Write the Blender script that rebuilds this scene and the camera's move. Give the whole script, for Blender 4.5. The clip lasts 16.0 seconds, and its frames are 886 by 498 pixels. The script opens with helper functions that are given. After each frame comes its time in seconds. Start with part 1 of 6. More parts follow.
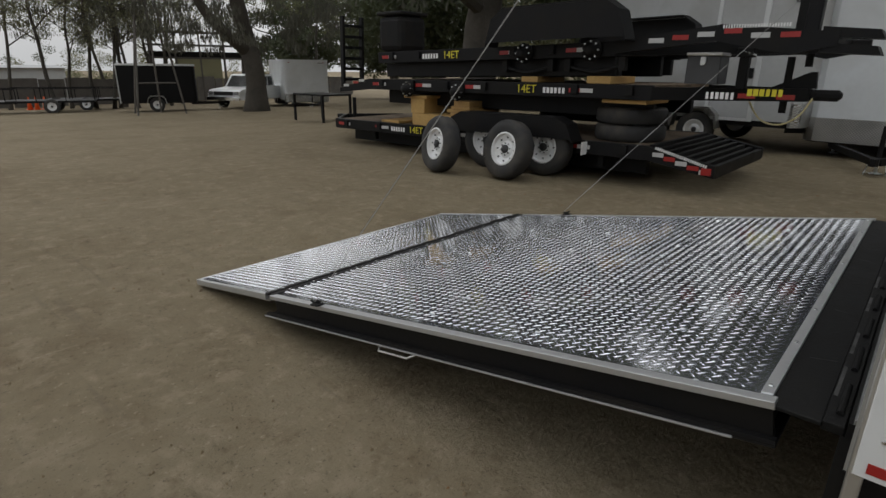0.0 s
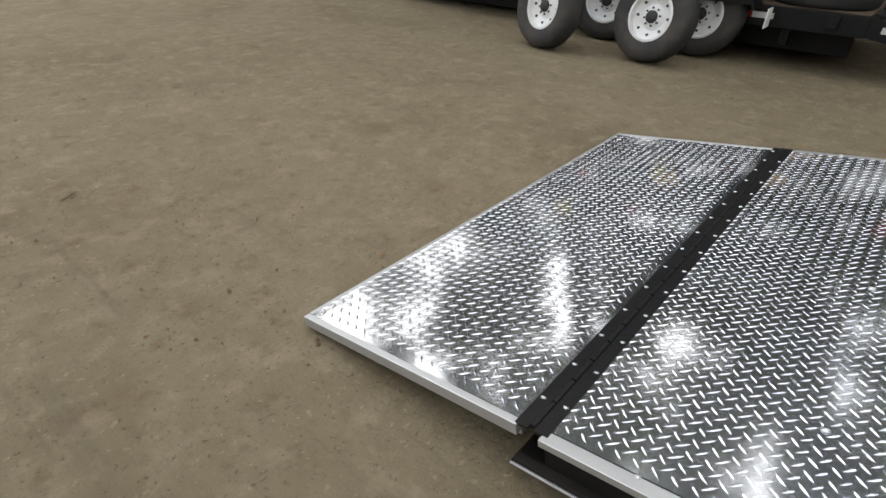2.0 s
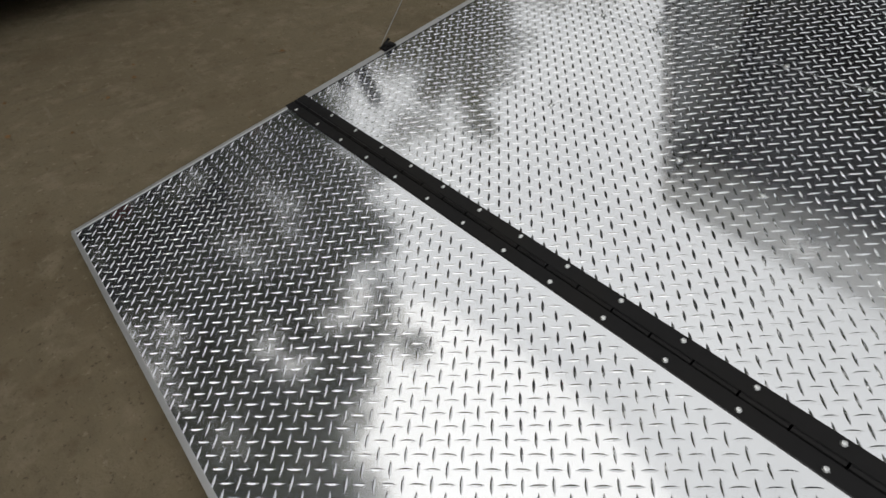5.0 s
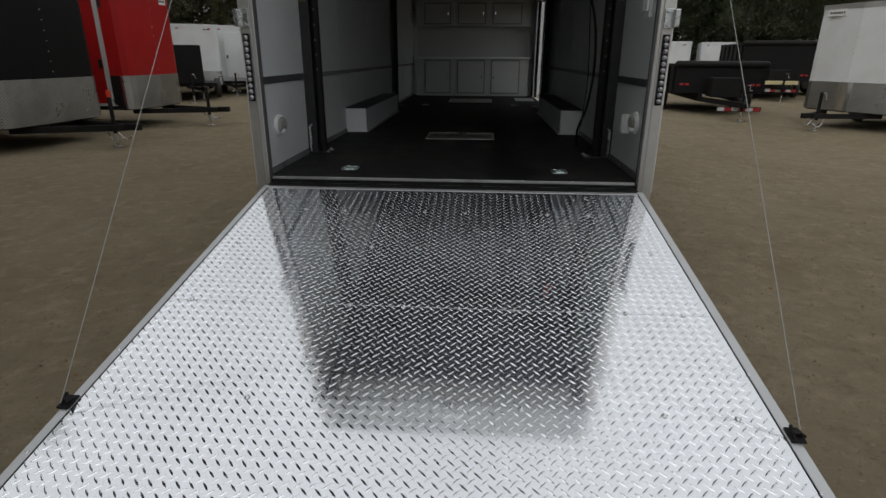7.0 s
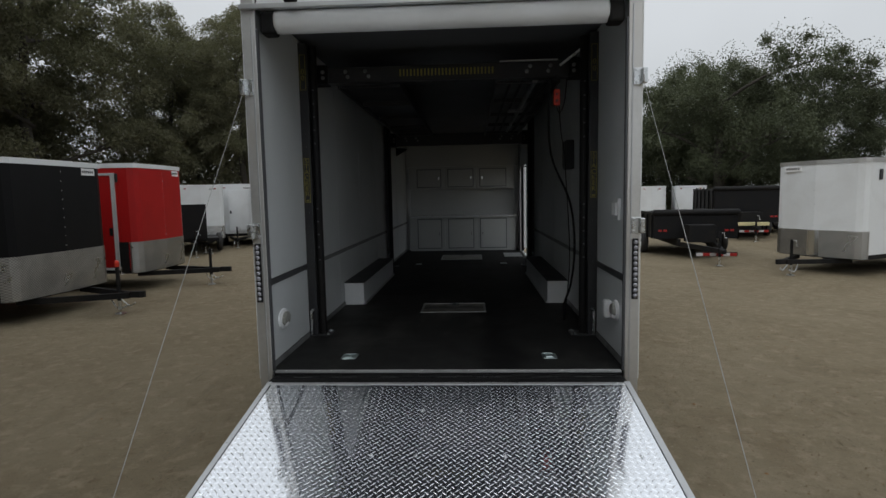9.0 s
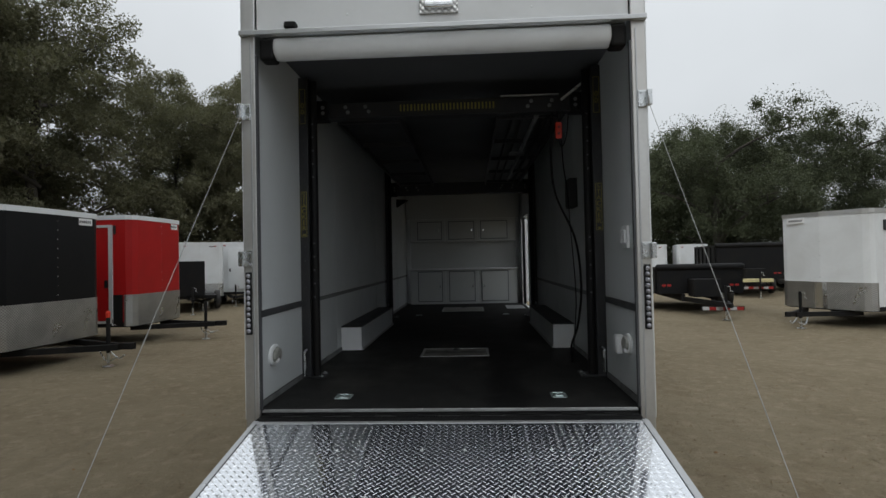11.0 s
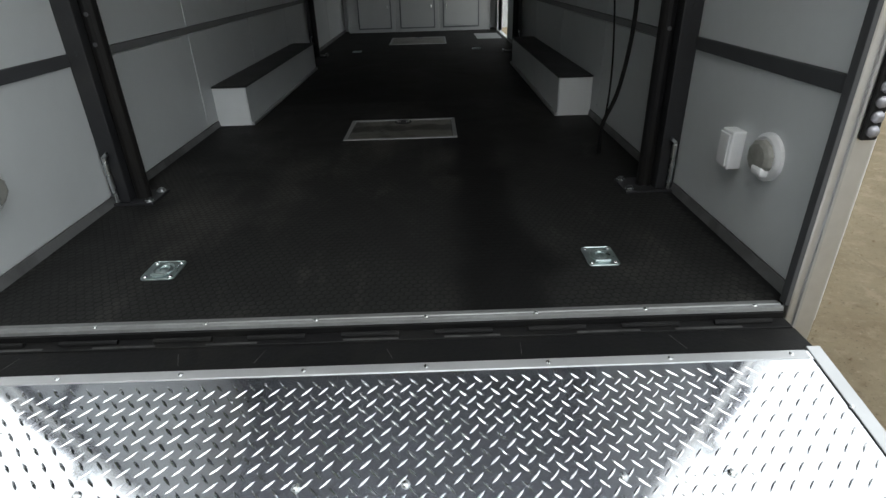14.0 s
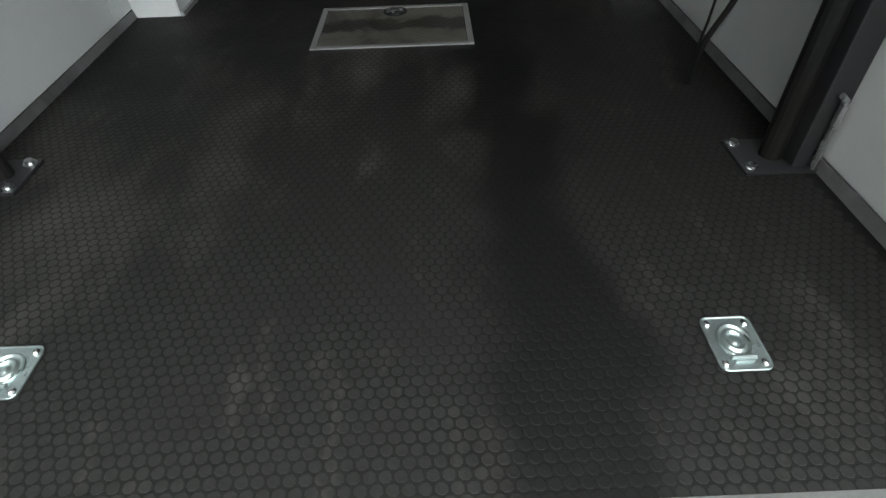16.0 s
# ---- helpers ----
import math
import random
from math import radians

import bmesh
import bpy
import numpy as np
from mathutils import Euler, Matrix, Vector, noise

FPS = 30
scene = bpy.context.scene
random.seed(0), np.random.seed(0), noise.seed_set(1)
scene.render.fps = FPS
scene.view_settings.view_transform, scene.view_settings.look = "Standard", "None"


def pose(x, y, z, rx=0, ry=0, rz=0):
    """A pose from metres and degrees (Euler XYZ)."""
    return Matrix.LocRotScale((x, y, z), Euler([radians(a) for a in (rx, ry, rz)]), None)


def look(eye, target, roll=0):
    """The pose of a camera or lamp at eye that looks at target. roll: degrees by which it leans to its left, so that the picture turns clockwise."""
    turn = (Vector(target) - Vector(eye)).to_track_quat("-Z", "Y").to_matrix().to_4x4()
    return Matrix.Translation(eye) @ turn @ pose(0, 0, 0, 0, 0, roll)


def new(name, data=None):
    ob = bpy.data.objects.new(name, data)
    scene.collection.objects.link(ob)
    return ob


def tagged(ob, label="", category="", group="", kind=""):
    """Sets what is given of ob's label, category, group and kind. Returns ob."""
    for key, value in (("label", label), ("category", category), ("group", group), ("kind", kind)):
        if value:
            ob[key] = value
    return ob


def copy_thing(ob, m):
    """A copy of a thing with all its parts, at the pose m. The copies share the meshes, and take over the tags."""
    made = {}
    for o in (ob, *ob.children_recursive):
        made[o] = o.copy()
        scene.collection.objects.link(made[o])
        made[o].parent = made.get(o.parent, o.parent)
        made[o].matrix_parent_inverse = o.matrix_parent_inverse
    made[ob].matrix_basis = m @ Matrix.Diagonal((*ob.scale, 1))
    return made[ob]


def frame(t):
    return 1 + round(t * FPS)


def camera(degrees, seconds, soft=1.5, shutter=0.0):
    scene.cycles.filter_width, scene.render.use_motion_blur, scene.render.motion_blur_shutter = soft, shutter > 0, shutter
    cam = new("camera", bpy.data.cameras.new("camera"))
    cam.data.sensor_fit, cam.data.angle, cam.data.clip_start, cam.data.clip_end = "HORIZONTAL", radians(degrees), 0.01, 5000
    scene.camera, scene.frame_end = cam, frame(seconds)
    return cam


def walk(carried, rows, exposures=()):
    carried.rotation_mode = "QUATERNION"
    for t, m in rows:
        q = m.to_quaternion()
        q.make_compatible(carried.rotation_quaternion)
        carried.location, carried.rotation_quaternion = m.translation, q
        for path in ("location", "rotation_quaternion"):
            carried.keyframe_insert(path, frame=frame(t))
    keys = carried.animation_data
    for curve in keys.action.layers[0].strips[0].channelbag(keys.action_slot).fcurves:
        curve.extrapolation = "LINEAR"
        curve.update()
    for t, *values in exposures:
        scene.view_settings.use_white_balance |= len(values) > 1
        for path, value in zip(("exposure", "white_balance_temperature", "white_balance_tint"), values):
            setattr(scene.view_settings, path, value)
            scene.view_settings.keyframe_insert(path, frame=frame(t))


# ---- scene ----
cam = camera(78.1, 16.0, soft=1.5)

PATH = [
    (0, (2.687, 0.157, 1.391), (1.266, -1.102, 0.762), 0.7),
    (0.5, (2.542, -0.404, 1.338), (1.191, -1.607, 0.484), 0.8),
    (1, (2.402, -1.021, 1.302), (1.081, -2.179, 0.346), 1.0),
    (1.5, (2.255, -1.534, 1.272), (0.956, -2.654, 0.243), 1.4),
    (2, (2.05, -2.038, 1.269), (0.759, -3.111, 0.182), 1.9),
    (2.5, (1.886, -2.439, 1.201), (0.548, -3.402, 0.067), 1.9),
    (3, (1.631, -2.8, 1.184), (0.199, -3.514, -0.015), 1.4),
    (3.5, (1.412, -3.076, 1.13), (-0.132, -3.412, -0.096), 0.9),
    (4, (1.15, -3.223, 1.106), (-0.377, -3.042, -0.173), 0.1),
    (4.5, (0.908, -3.314, 1.131), (-0.517, -2.833, -0.187), -1.6),
    (5, (0.735, -3.252, 1.158), (-0.448, -2.332, -0.166), -3.7),
    (5.2, (0.662, -3.25, 1.152), (-0.431, -2.154, -0.114), -1.2),
    (7.3, (0.177, -3.539, 1.468), (0.093, -1.649, 0.819), -0.1),
    (7.5, (0.174, -3.56, 1.491), (0.086, -1.683, 0.806), -0.1),
    (8, (0.151, -3.577, 1.521), (0.064, -1.71, 0.809), 0.2),
    (8.5, (0.157, -3.584, 1.739), (0.062, -1.678, 1.14), -0.6),
    (9, (0.199, -3.62, 1.869), (0.094, -1.633, 1.673), -1.1),
    (9.2, (0.212, -3.615, 1.882), (0.105, -1.619, 1.811), -1.2),
    (11.3, (0.18, -3.341, 1.594), (0.077, -1.344, 1.632), -1.2),
    (11.5, (0.186, -3.186, 1.595), (0.079, -1.189, 1.563), -1.2),
    (12, (0.288, -2.775, 1.625), (0.251, -0.777, 1.55), -1.1),
    (12.5, (0.394, -2.38, 1.625), (0.465, -0.385, 1.507), -1.0),
    (13, (0.261, -1.971, 1.543), (0.331, 0.004, 1.233), -1.1),
    (13.5, (0.21, -1.613, 1.518), (0.243, 0.254, 0.801), -1.5),
    (14, (0.212, -1.192, 1.551), (0.224, 0.587, 0.637), -1.7),
    (14.5, (0.168, -0.845, 1.559), (0.154, 0.841, 0.484), -1.8),
    (15, (0.154, -0.591, 1.584), (0.174, 1.008, 0.382), -2.0),
    (15.5, (0.188, -0.325, 1.576), (0.214, 1.214, 0.298), -2.2),
    (16, (0.166, -0.176, 1.579), (0.173, 1.284, 0.213), -2.1),
]
EXPOSURES = [(0, 0.02, 6600, 10), (0.5, 0.22, 6600, 10), (1, 0.57, 6600, 10), (2, 0.80, 6600, 10), (3, 0.77, 6650, 10), (4, 0.32, 6850, 10), (5, -0.28, 6900, 10), (7.3, -0.32, 6550, 10), (8.2, -0.40, 6450, 10), (9, -0.08, 6350, 9), (11.3, 0.08, 6350, 8), (12, 0.40, 6300, 7), (12.5, 0.6, 6250, 7), (13.5, 1.1, 6350, 7), (14, 1.08, 6450, 7), (14.5, 1.14, 6500, 7), (15.0, 1.38, 6500, 7), (15.5, 1.62, 6550, 5), (16, 2.25, 6550, 5)]
walk(cam, [(t, look(e, g, r)) for t, e, g, r in PATH], EXPOSURES)

# ---- world and light ----
world = bpy.data.worlds.new("overcast_sky")
scene.world = world
world.use_nodes = True
wn = world.node_tree.nodes
wl = world.node_tree.links
wn.clear()
sky = wn.new("ShaderNodeTexSky")
sky.sky_type = "NISHITA"
sky.sun_disc = False
sky.sun_elevation = radians(48)
sky.sun_rotation = radians(206)
sky.dust_density = 4.0
grey = wn.new("ShaderNodeHueSaturation")
grey.inputs["Saturation"].default_value = 0.16
veil = wn.new("ShaderNodeMixRGB")
veil.inputs["Fac"].default_value = 0.82
veil.inputs["Color2"].default_value = (8.2, 8.45, 8.7, 1)
cloud = wn.new("ShaderNodeTexNoise")
cloud.inputs["Scale"].default_value = 2.2
cloud.inputs["Detail"].default_value = 4
cloud_ramp = wn.new("ShaderNodeMapRange")
cloud_ramp.inputs["To Min"].default_value = 0.8
cloud_ramp.inputs["To Max"].default_value = 1.15
shade = wn.new("ShaderNodeMixRGB")
shade.blend_type = "MULTIPLY"
shade.inputs["Fac"].default_value = 1.0
bg = wn.new("ShaderNodeBackground")
bg.inputs["Strength"].default_value = 0.122
out = wn.new("ShaderNodeOutputWorld")
wl.new(sky.outputs["Color"], grey.inputs["Color"])
wl.new(grey.outputs["Color"], veil.inputs["Color1"])
wl.new(cloud.outputs["Fac"], cloud_ramp.inputs["Value"])
wl.new(veil.outputs["Color"], shade.inputs["Color1"])
wl.new(cloud_ramp.outputs["Result"], shade.inputs["Color2"])
# an overcast sky is brighter overhead than along the horizon
up = wn.new("ShaderNodeTexCoord")
up_z = wn.new("ShaderNodeSeparateXYZ")
up_ramp = wn.new("ShaderNodeMapRange")
up_ramp.inputs["From Min"].default_value = 0.1
up_ramp.inputs["From Max"].default_value = 0.8
up_ramp.inputs["To Min"].default_value = 0.66
up_ramp.inputs["To Max"].default_value = 1.08
dome = wn.new("ShaderNodeMixRGB")
dome.blend_type = "MULTIPLY"
dome.inputs["Fac"].default_value = 1.0
wl.new(up.outputs["Generated"], up_z.inputs["Vector"])
wl.new(up_z.outputs["Z"], up_ramp.inputs["Value"])
wl.new(shade.outputs["Color"], dome.inputs["Color1"])
wl.new(up_ramp.outputs["Result"], dome.inputs["Color2"])
wl.new(dome.outputs["Color"], bg.inputs["Color"])
wl.new(bg.outputs["Background"], out.inputs["Surface"])

sun_data = bpy.data.lights.new("sun", "SUN")
sun_data.energy = 0.6
sun_data.angle = radians(80)
sun_data.color = (1.0, 0.97, 0.93)
sun = new("sun", sun_data)
sun.matrix_world = look((0, 0, 20), (2.6, 5.2, 11))


# ---- materials ----
def paint(name, col, rough=0.5, metal=0.0, var=0.15, scale=8.0, bump=0.05, second=None, patch=0.35, spread=0.5, coat=0.0, jitter=0.0, spec=0.5):
    """A surface with grain and larger stains; second: the stains' colour."""
    m = bpy.data.materials.new(name)
    m.use_nodes = True
    n, l = m.node_tree.nodes, m.node_tree.links
    b = n["Principled BSDF"]
    b.inputs["Roughness"].default_value = rough
    b.inputs["Metallic"].default_value = metal
    b.inputs["Coat Weight"].default_value = coat
    b.inputs["Specular IOR Level"].default_value = spec
    tc = n.new("ShaderNodeTexCoord")
    fine = n.new("ShaderNodeTexNoise")
    fine.inputs["Scale"].default_value = scale * 6
    fine.inputs["Detail"].default_value = 6
    big = n.new("ShaderNodeTexNoise")
    big.inputs["Scale"].default_value = scale * patch
    big.inputs["Detail"].default_value = 5
    big.inputs["Distortion"].default_value = spread
    l.new(tc.outputs["Object"], fine.inputs["Vector"])
    l.new(tc.outputs["Object"], big.inputs["Vector"])
    lo = [max(0, c * (1 - var)) for c in col]
    hi = [min(1, c * (1 + var)) for c in col]
    r1 = n.new("ShaderNodeMixRGB")
    r1.inputs["Color1"].default_value = (*lo, 1)
    r1.inputs["Color2"].default_value = (*hi, 1)
    l.new(fine.outputs["Fac"], r1.inputs["Fac"])
    mr = n.new("ShaderNodeMapRange")
    mr.inputs["From Min"].default_value = 0.45
    mr.inputs["From Max"].default_value = 0.72
    l.new(big.outputs["Fac"], mr.inputs["Value"])
    r2 = n.new("ShaderNodeMixRGB")
    sc = second if second else [c * (1 - var) for c in col]
    r2.inputs["Color2"].default_value = (*sc, 1)
    l.new(mr.outputs["Result"], r2.inputs["Fac"])
    l.new(r1.outputs["Color"], r2.inputs["Color1"])
    last = r2.outputs["Color"]
    if jitter:
        info = n.new("ShaderNodeObjectInfo")
        hs = n.new("ShaderNodeHueSaturation")
        j = n.new("ShaderNodeMapRange")
        j.inputs["To Min"].default_value = 1 - jitter
        j.inputs["To Max"].default_value = 1 + jitter
        l.new(info.outputs["Random"], j.inputs["Value"])
        l.new(j.outputs["Result"], hs.inputs["Value"])
        l.new(last, hs.inputs["Color"])
        last = hs.outputs["Color"]
    l.new(last, b.inputs["Base Color"])
    rr = n.new("ShaderNodeMapRange")
    rr.inputs["To Min"].default_value = max(0.02, rough - 0.08)
    rr.inputs["To Max"].default_value = min(1, rough + 0.12)
    l.new(big.outputs["Fac"], rr.inputs["Value"])
    l.new(rr.outputs["Result"], b.inputs["Roughness"])
    if bump:
        bp = n.new("ShaderNodeBump")
        bp.inputs["Strength"].default_value = bump
        bp.inputs["Distance"].default_value = 0.02
        l.new(fine.outputs["Fac"], bp.inputs["Height"])
        l.new(bp.outputs["Normal"], b.inputs["Normal"])
    return m



def dirt(name):
    """Packed earth: broad damp and dry patches, drag marks, fine grit and dark specks."""
    m = paint(name, (0.208, 0.172, 0.114), 0.95, 0, 0.30, 2.4, 0.0, (0.162, 0.131, 0.084), 0.14, 1.4, spec=0.12)
    n, l = m.node_tree.nodes, m.node_tree.links
    b = n["Principled BSDF"]
    tc = n.new("ShaderNodeTexCoord")
    prev = b.inputs["Base Color"].links[0].from_socket

    def layer(node, scale, lo, hi, col, amount, stretch=None, sock="Fac", detail=6):
        nonlocal prev
        t = n.new(node)
        t.inputs["Scale"].default_value = scale
        if node == "ShaderNodeTexNoise":
            t.inputs["Detail"].default_value = detail
            t.inputs["Roughness"].default_value = 0.65
        src = tc.outputs["Object"]
        if stretch:
            mp = n.new("ShaderNodeMapping")
            mp.inputs["Scale"].default_value = stretch
            mp.inputs["Rotation"].default_value = (0, 0, 0.5)
            l.new(src, mp.inputs["Vector"])
            src = mp.outputs["Vector"]
        l.new(src, t.inputs["Vector"])
        r = n.new("ShaderNodeMapRange")
        r.inputs["From Min"].default_value = lo
        r.inputs["From Max"].default_value = hi
        r.inputs["To Max"].default_value = amount
        l.new(t.outputs[sock], r.inputs["Value"])
        mx = n.new("ShaderNodeMixRGB")
        mx.inputs["Color2"].default_value = (*col, 1)
        l.new(r.outputs["Result"], mx.inputs["Fac"])
        l.new(prev, mx.inputs["Color1"])
        prev = mx.outputs["Color"]
        return t

    layer("ShaderNodeTexNoise", 0.35, 0.42, 0.66, (0.224, 0.188, 0.128), 0.8)
    layer("ShaderNodeTexNoise", 1.1, 0.54, 0.70, (0.146, 0.110, 0.068), 0.5, (1, 0.55, 1))
    layer("ShaderNodeTexNoise", 3.6, 0.50, 0.66, (0.146, 0.112, 0.068), 0.4, None, "Fac", 9)
    layer("ShaderNodeTexNoise", 6.5, 0.52, 0.64, (0.278, 0.231, 0.163), 0.6, None, "Fac", 9)
    layer("ShaderNodeTexNoise", 9.0, 0.56, 0.72, (0.137, 0.103, 0.063), 0.7)
    fine = layer("ShaderNodeTexNoise", 60.0, 0.60, 0.70, (0.083, 0.063, 0.042), 0.65, None, "Fac", 3)
    layer("ShaderNodeTexNoise", 34.0, 0.62, 0.72, (0.322, 0.275, 0.201), 0.6, None, "Fac", 3)
    layer("ShaderNodeTexNoise", 1.0, 0.60, 0.70, (0.146, 0.120, 0.085), 0.45, (9, 0.7, 1), "Fac", 4)
    layer("ShaderNodeTexNoise", 2.6, 0.62, 0.72, (0.255, 0.220, 0.161), 0.5, (0.8, 7, 1), "Fac", 4)
    l.new(prev, b.inputs["Base Color"])
    grit = n.new("ShaderNodeTexNoise")
    grit.inputs["Scale"].default_value = 9
    grit.inputs["Detail"].default_value = 11
    grit.inputs["Roughness"].default_value = 0.72
    l.new(tc.outputs["Object"], grit.inputs["Vector"])
    bp = n.new("ShaderNodeBump")
    bp.inputs["Strength"].default_value = 0.85
    bp.inputs["Distance"].default_value = 0.045
    l.new(grit.outputs["Fac"], bp.inputs["Height"])
    l.new(bp.outputs["Normal"], b.inputs["Normal"])
    return m


M_dirt = dirt("packed_dirt")


def tread_plate(name, col, sharp, dull, share):
    """Rolled aluminium: a clear reflection with a hazy one under it."""
    m = paint(name, col, sharp, 1.0, 0.05, 3.0, 0.004, [c * 0.95 for c in col], 0.5)
    n, l = m.node_tree.nodes, m.node_tree.links
    first = n["Principled BSDF"]
    for k in list(first.inputs["Roughness"].links):
        l.remove(k)
    first.inputs["Roughness"].default_value = sharp
    haze = n.new("ShaderNodeBsdfPrincipled")
    haze.inputs["Metallic"].default_value = 0.8
    haze.inputs["Roughness"].default_value = dull
    haze.inputs["Base Color"].default_value = (col[0] * 0.84, col[1] * 0.88, col[2] * 1.00, 1)
    mix = n.new("ShaderNodeMixShader")
    tc = n.new("ShaderNodeTexCoord")
    spots = n.new("ShaderNodeTexNoise")
    spots.inputs["Scale"].default_value = 1.3
    spots.inputs["Detail"].default_value = 7
    spots.inputs["Roughness"].default_value = 0.65
    rng = n.new("ShaderNodeMapRange")
    rng.inputs["From Min"].default_value = 0.3
    rng.inputs["From Max"].default_value = 0.75
    rng.inputs["To Min"].default_value = share - 0.05
    rng.inputs["To Max"].default_value = share + 0.08
    l.new(tc.outputs["Object"], spots.inputs["Vector"])
    l.new(spots.outputs["Fac"], rng.inputs["Value"])
    l.new(rng.outputs["Result"], mix.inputs["Fac"])
    l.new(first.outputs["BSDF"], mix.inputs[1])
    l.new(haze.outputs["BSDF"], mix.inputs[2])
    l.new(mix.outputs["Shader"], n["Material Output"].inputs["Surface"])
    return m


M_plate = tread_plate("polished_tread_plate", (0.86, 0.88, 0.905), 0.092, 0.40, 0.105)
M_trim = paint("brushed_aluminium", (0.50, 0.51, 0.52), 0.38, 0.75, 0.06, 14, 0.02)
M_edge = paint("pale_brushed_aluminium", (0.53, 0.54, 0.55), 0.42, 0.75, 0.06, 14, 0.02)
M_post = paint("galvanised_post", (0.60, 0.60, 0.59), 0.42, 0.9, 0.08, 5, 0.02, (0.52, 0.50, 0.47))
M_steel = paint("bright_zinc", (0.66, 0.68, 0.69), 0.26, 1.0, 0.08, 30, 0.03)
M_chrome = paint("stainless_steel", (0.78, 0.79, 0.80), 0.18, 1.0, 0.04, 20, 0.01)
M_black = paint("black_enamel", (0.008, 0.008, 0.009), 0.48, 0, 0.3, 8, 0.05, (0.012, 0.011, 0.010), spec=0.18)
M_blackm = paint("dull_black_steel", (0.010, 0.010, 0.0105), 0.6, 0, 0.3, 10, 0.08, (0.018, 0.016, 0.014), spec=0.18)
M_charcoal = paint("charcoal_lift_paint", (0.020, 0.0205, 0.023), 0.42, 0, 0.2, 10, 0.04, (0.028, 0.028, 0.028), spec=0.4)
M_wallin = paint("white_wall_panel", (0.600, 0.626, 0.636), 0.42, 0, 0.03, 4, 0.015, (0.55, 0.575, 0.585), 0.3)
M_white = paint("white_trailer_skin", (0.74, 0.76, 0.77), 0.34, 0, 0.03, 3, 0.015, (0.66, 0.67, 0.67), 0.4)
M_ceil = paint("grey_ceiling_lining", (0.09, 0.094, 0.10), 0.6, 0, 0.06, 5, 0.03)
M_rubber = paint("black_coin_rubber", (0.0055, 0.0057, 0.0057), 0.6, 0, 0.35, 5, 0.12, (0.010, 0.0095, 0.009), 0.35, 1.6, spec=0.2)
M_coin = paint("black_coin_tops", (0.0150, 0.0150, 0.0145), 0.58, 0, 0.35, 5, 0.1, (0.011, 0.011, 0.011), 0.35, 1.6, spec=0.22)


def scuffed(m, col, amount):
    """Dust scuffs drawn out along the floor, and small pale marks."""
    n, l = m.node_tree.nodes, m.node_tree.links
    b = n["Principled BSDF"]
    tc = n.new("ShaderNodeNewGeometry")
    prev = b.inputs["Base Color"].links[0].from_socket
    for scale, stretch, lo, hi, k in ((2.2, (1, 0.35, 1), 0.50, 0.68, 1.0), (7.0, (1.2, 0.5, 1), 0.58, 0.72, 0.8), (42.0, (1, 1, 1), 0.70, 0.74, 1.4)):
        mp = n.new("ShaderNodeMapping")
        mp.inputs["Scale"].default_value = stretch
        t = n.new("ShaderNodeTexNoise")
        t.inputs["Scale"].default_value = scale
        t.inputs["Detail"].default_value = 7
        t.inputs["Roughness"].default_value = 0.68
        r = n.new("ShaderNodeMapRange")
        r.inputs["From Min"].default_value = lo
        r.inputs["From Max"].default_value = hi
        r.inputs["To Max"].default_value = amount * k
        mx = n.new("ShaderNodeMixRGB")
        mx.inputs["Color2"].default_value = (*col, 1)
        l.new(tc.outputs["Position"], mp.inputs["Vector"])
        l.new(mp.outputs["Vector"], t.inputs["Vector"])
        l.new(t.outputs["Fac"], r.inputs["Value"])
        l.new(r.outputs["Result"], mx.inputs["Fac"])
        l.new(prev, mx.inputs["Color1"])
        prev = mx.outputs["Color"]
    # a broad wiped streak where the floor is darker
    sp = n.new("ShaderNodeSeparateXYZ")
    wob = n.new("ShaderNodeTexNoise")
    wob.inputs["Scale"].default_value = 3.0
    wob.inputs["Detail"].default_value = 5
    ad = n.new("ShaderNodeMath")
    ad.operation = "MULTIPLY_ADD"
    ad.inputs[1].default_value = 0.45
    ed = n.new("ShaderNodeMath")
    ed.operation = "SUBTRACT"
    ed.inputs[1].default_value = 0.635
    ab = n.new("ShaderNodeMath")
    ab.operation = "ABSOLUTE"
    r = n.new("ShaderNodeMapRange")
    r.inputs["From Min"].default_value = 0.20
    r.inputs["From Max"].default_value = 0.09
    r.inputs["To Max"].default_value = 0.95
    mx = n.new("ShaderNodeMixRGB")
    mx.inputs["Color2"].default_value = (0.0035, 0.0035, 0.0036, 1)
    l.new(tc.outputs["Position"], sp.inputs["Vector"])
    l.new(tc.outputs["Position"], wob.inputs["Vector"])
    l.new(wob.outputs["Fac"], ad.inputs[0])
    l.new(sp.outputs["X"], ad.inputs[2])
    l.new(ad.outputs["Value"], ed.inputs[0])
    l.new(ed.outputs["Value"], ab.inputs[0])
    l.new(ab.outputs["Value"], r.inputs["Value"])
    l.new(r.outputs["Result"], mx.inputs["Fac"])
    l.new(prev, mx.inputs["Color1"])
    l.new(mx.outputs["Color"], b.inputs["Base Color"])


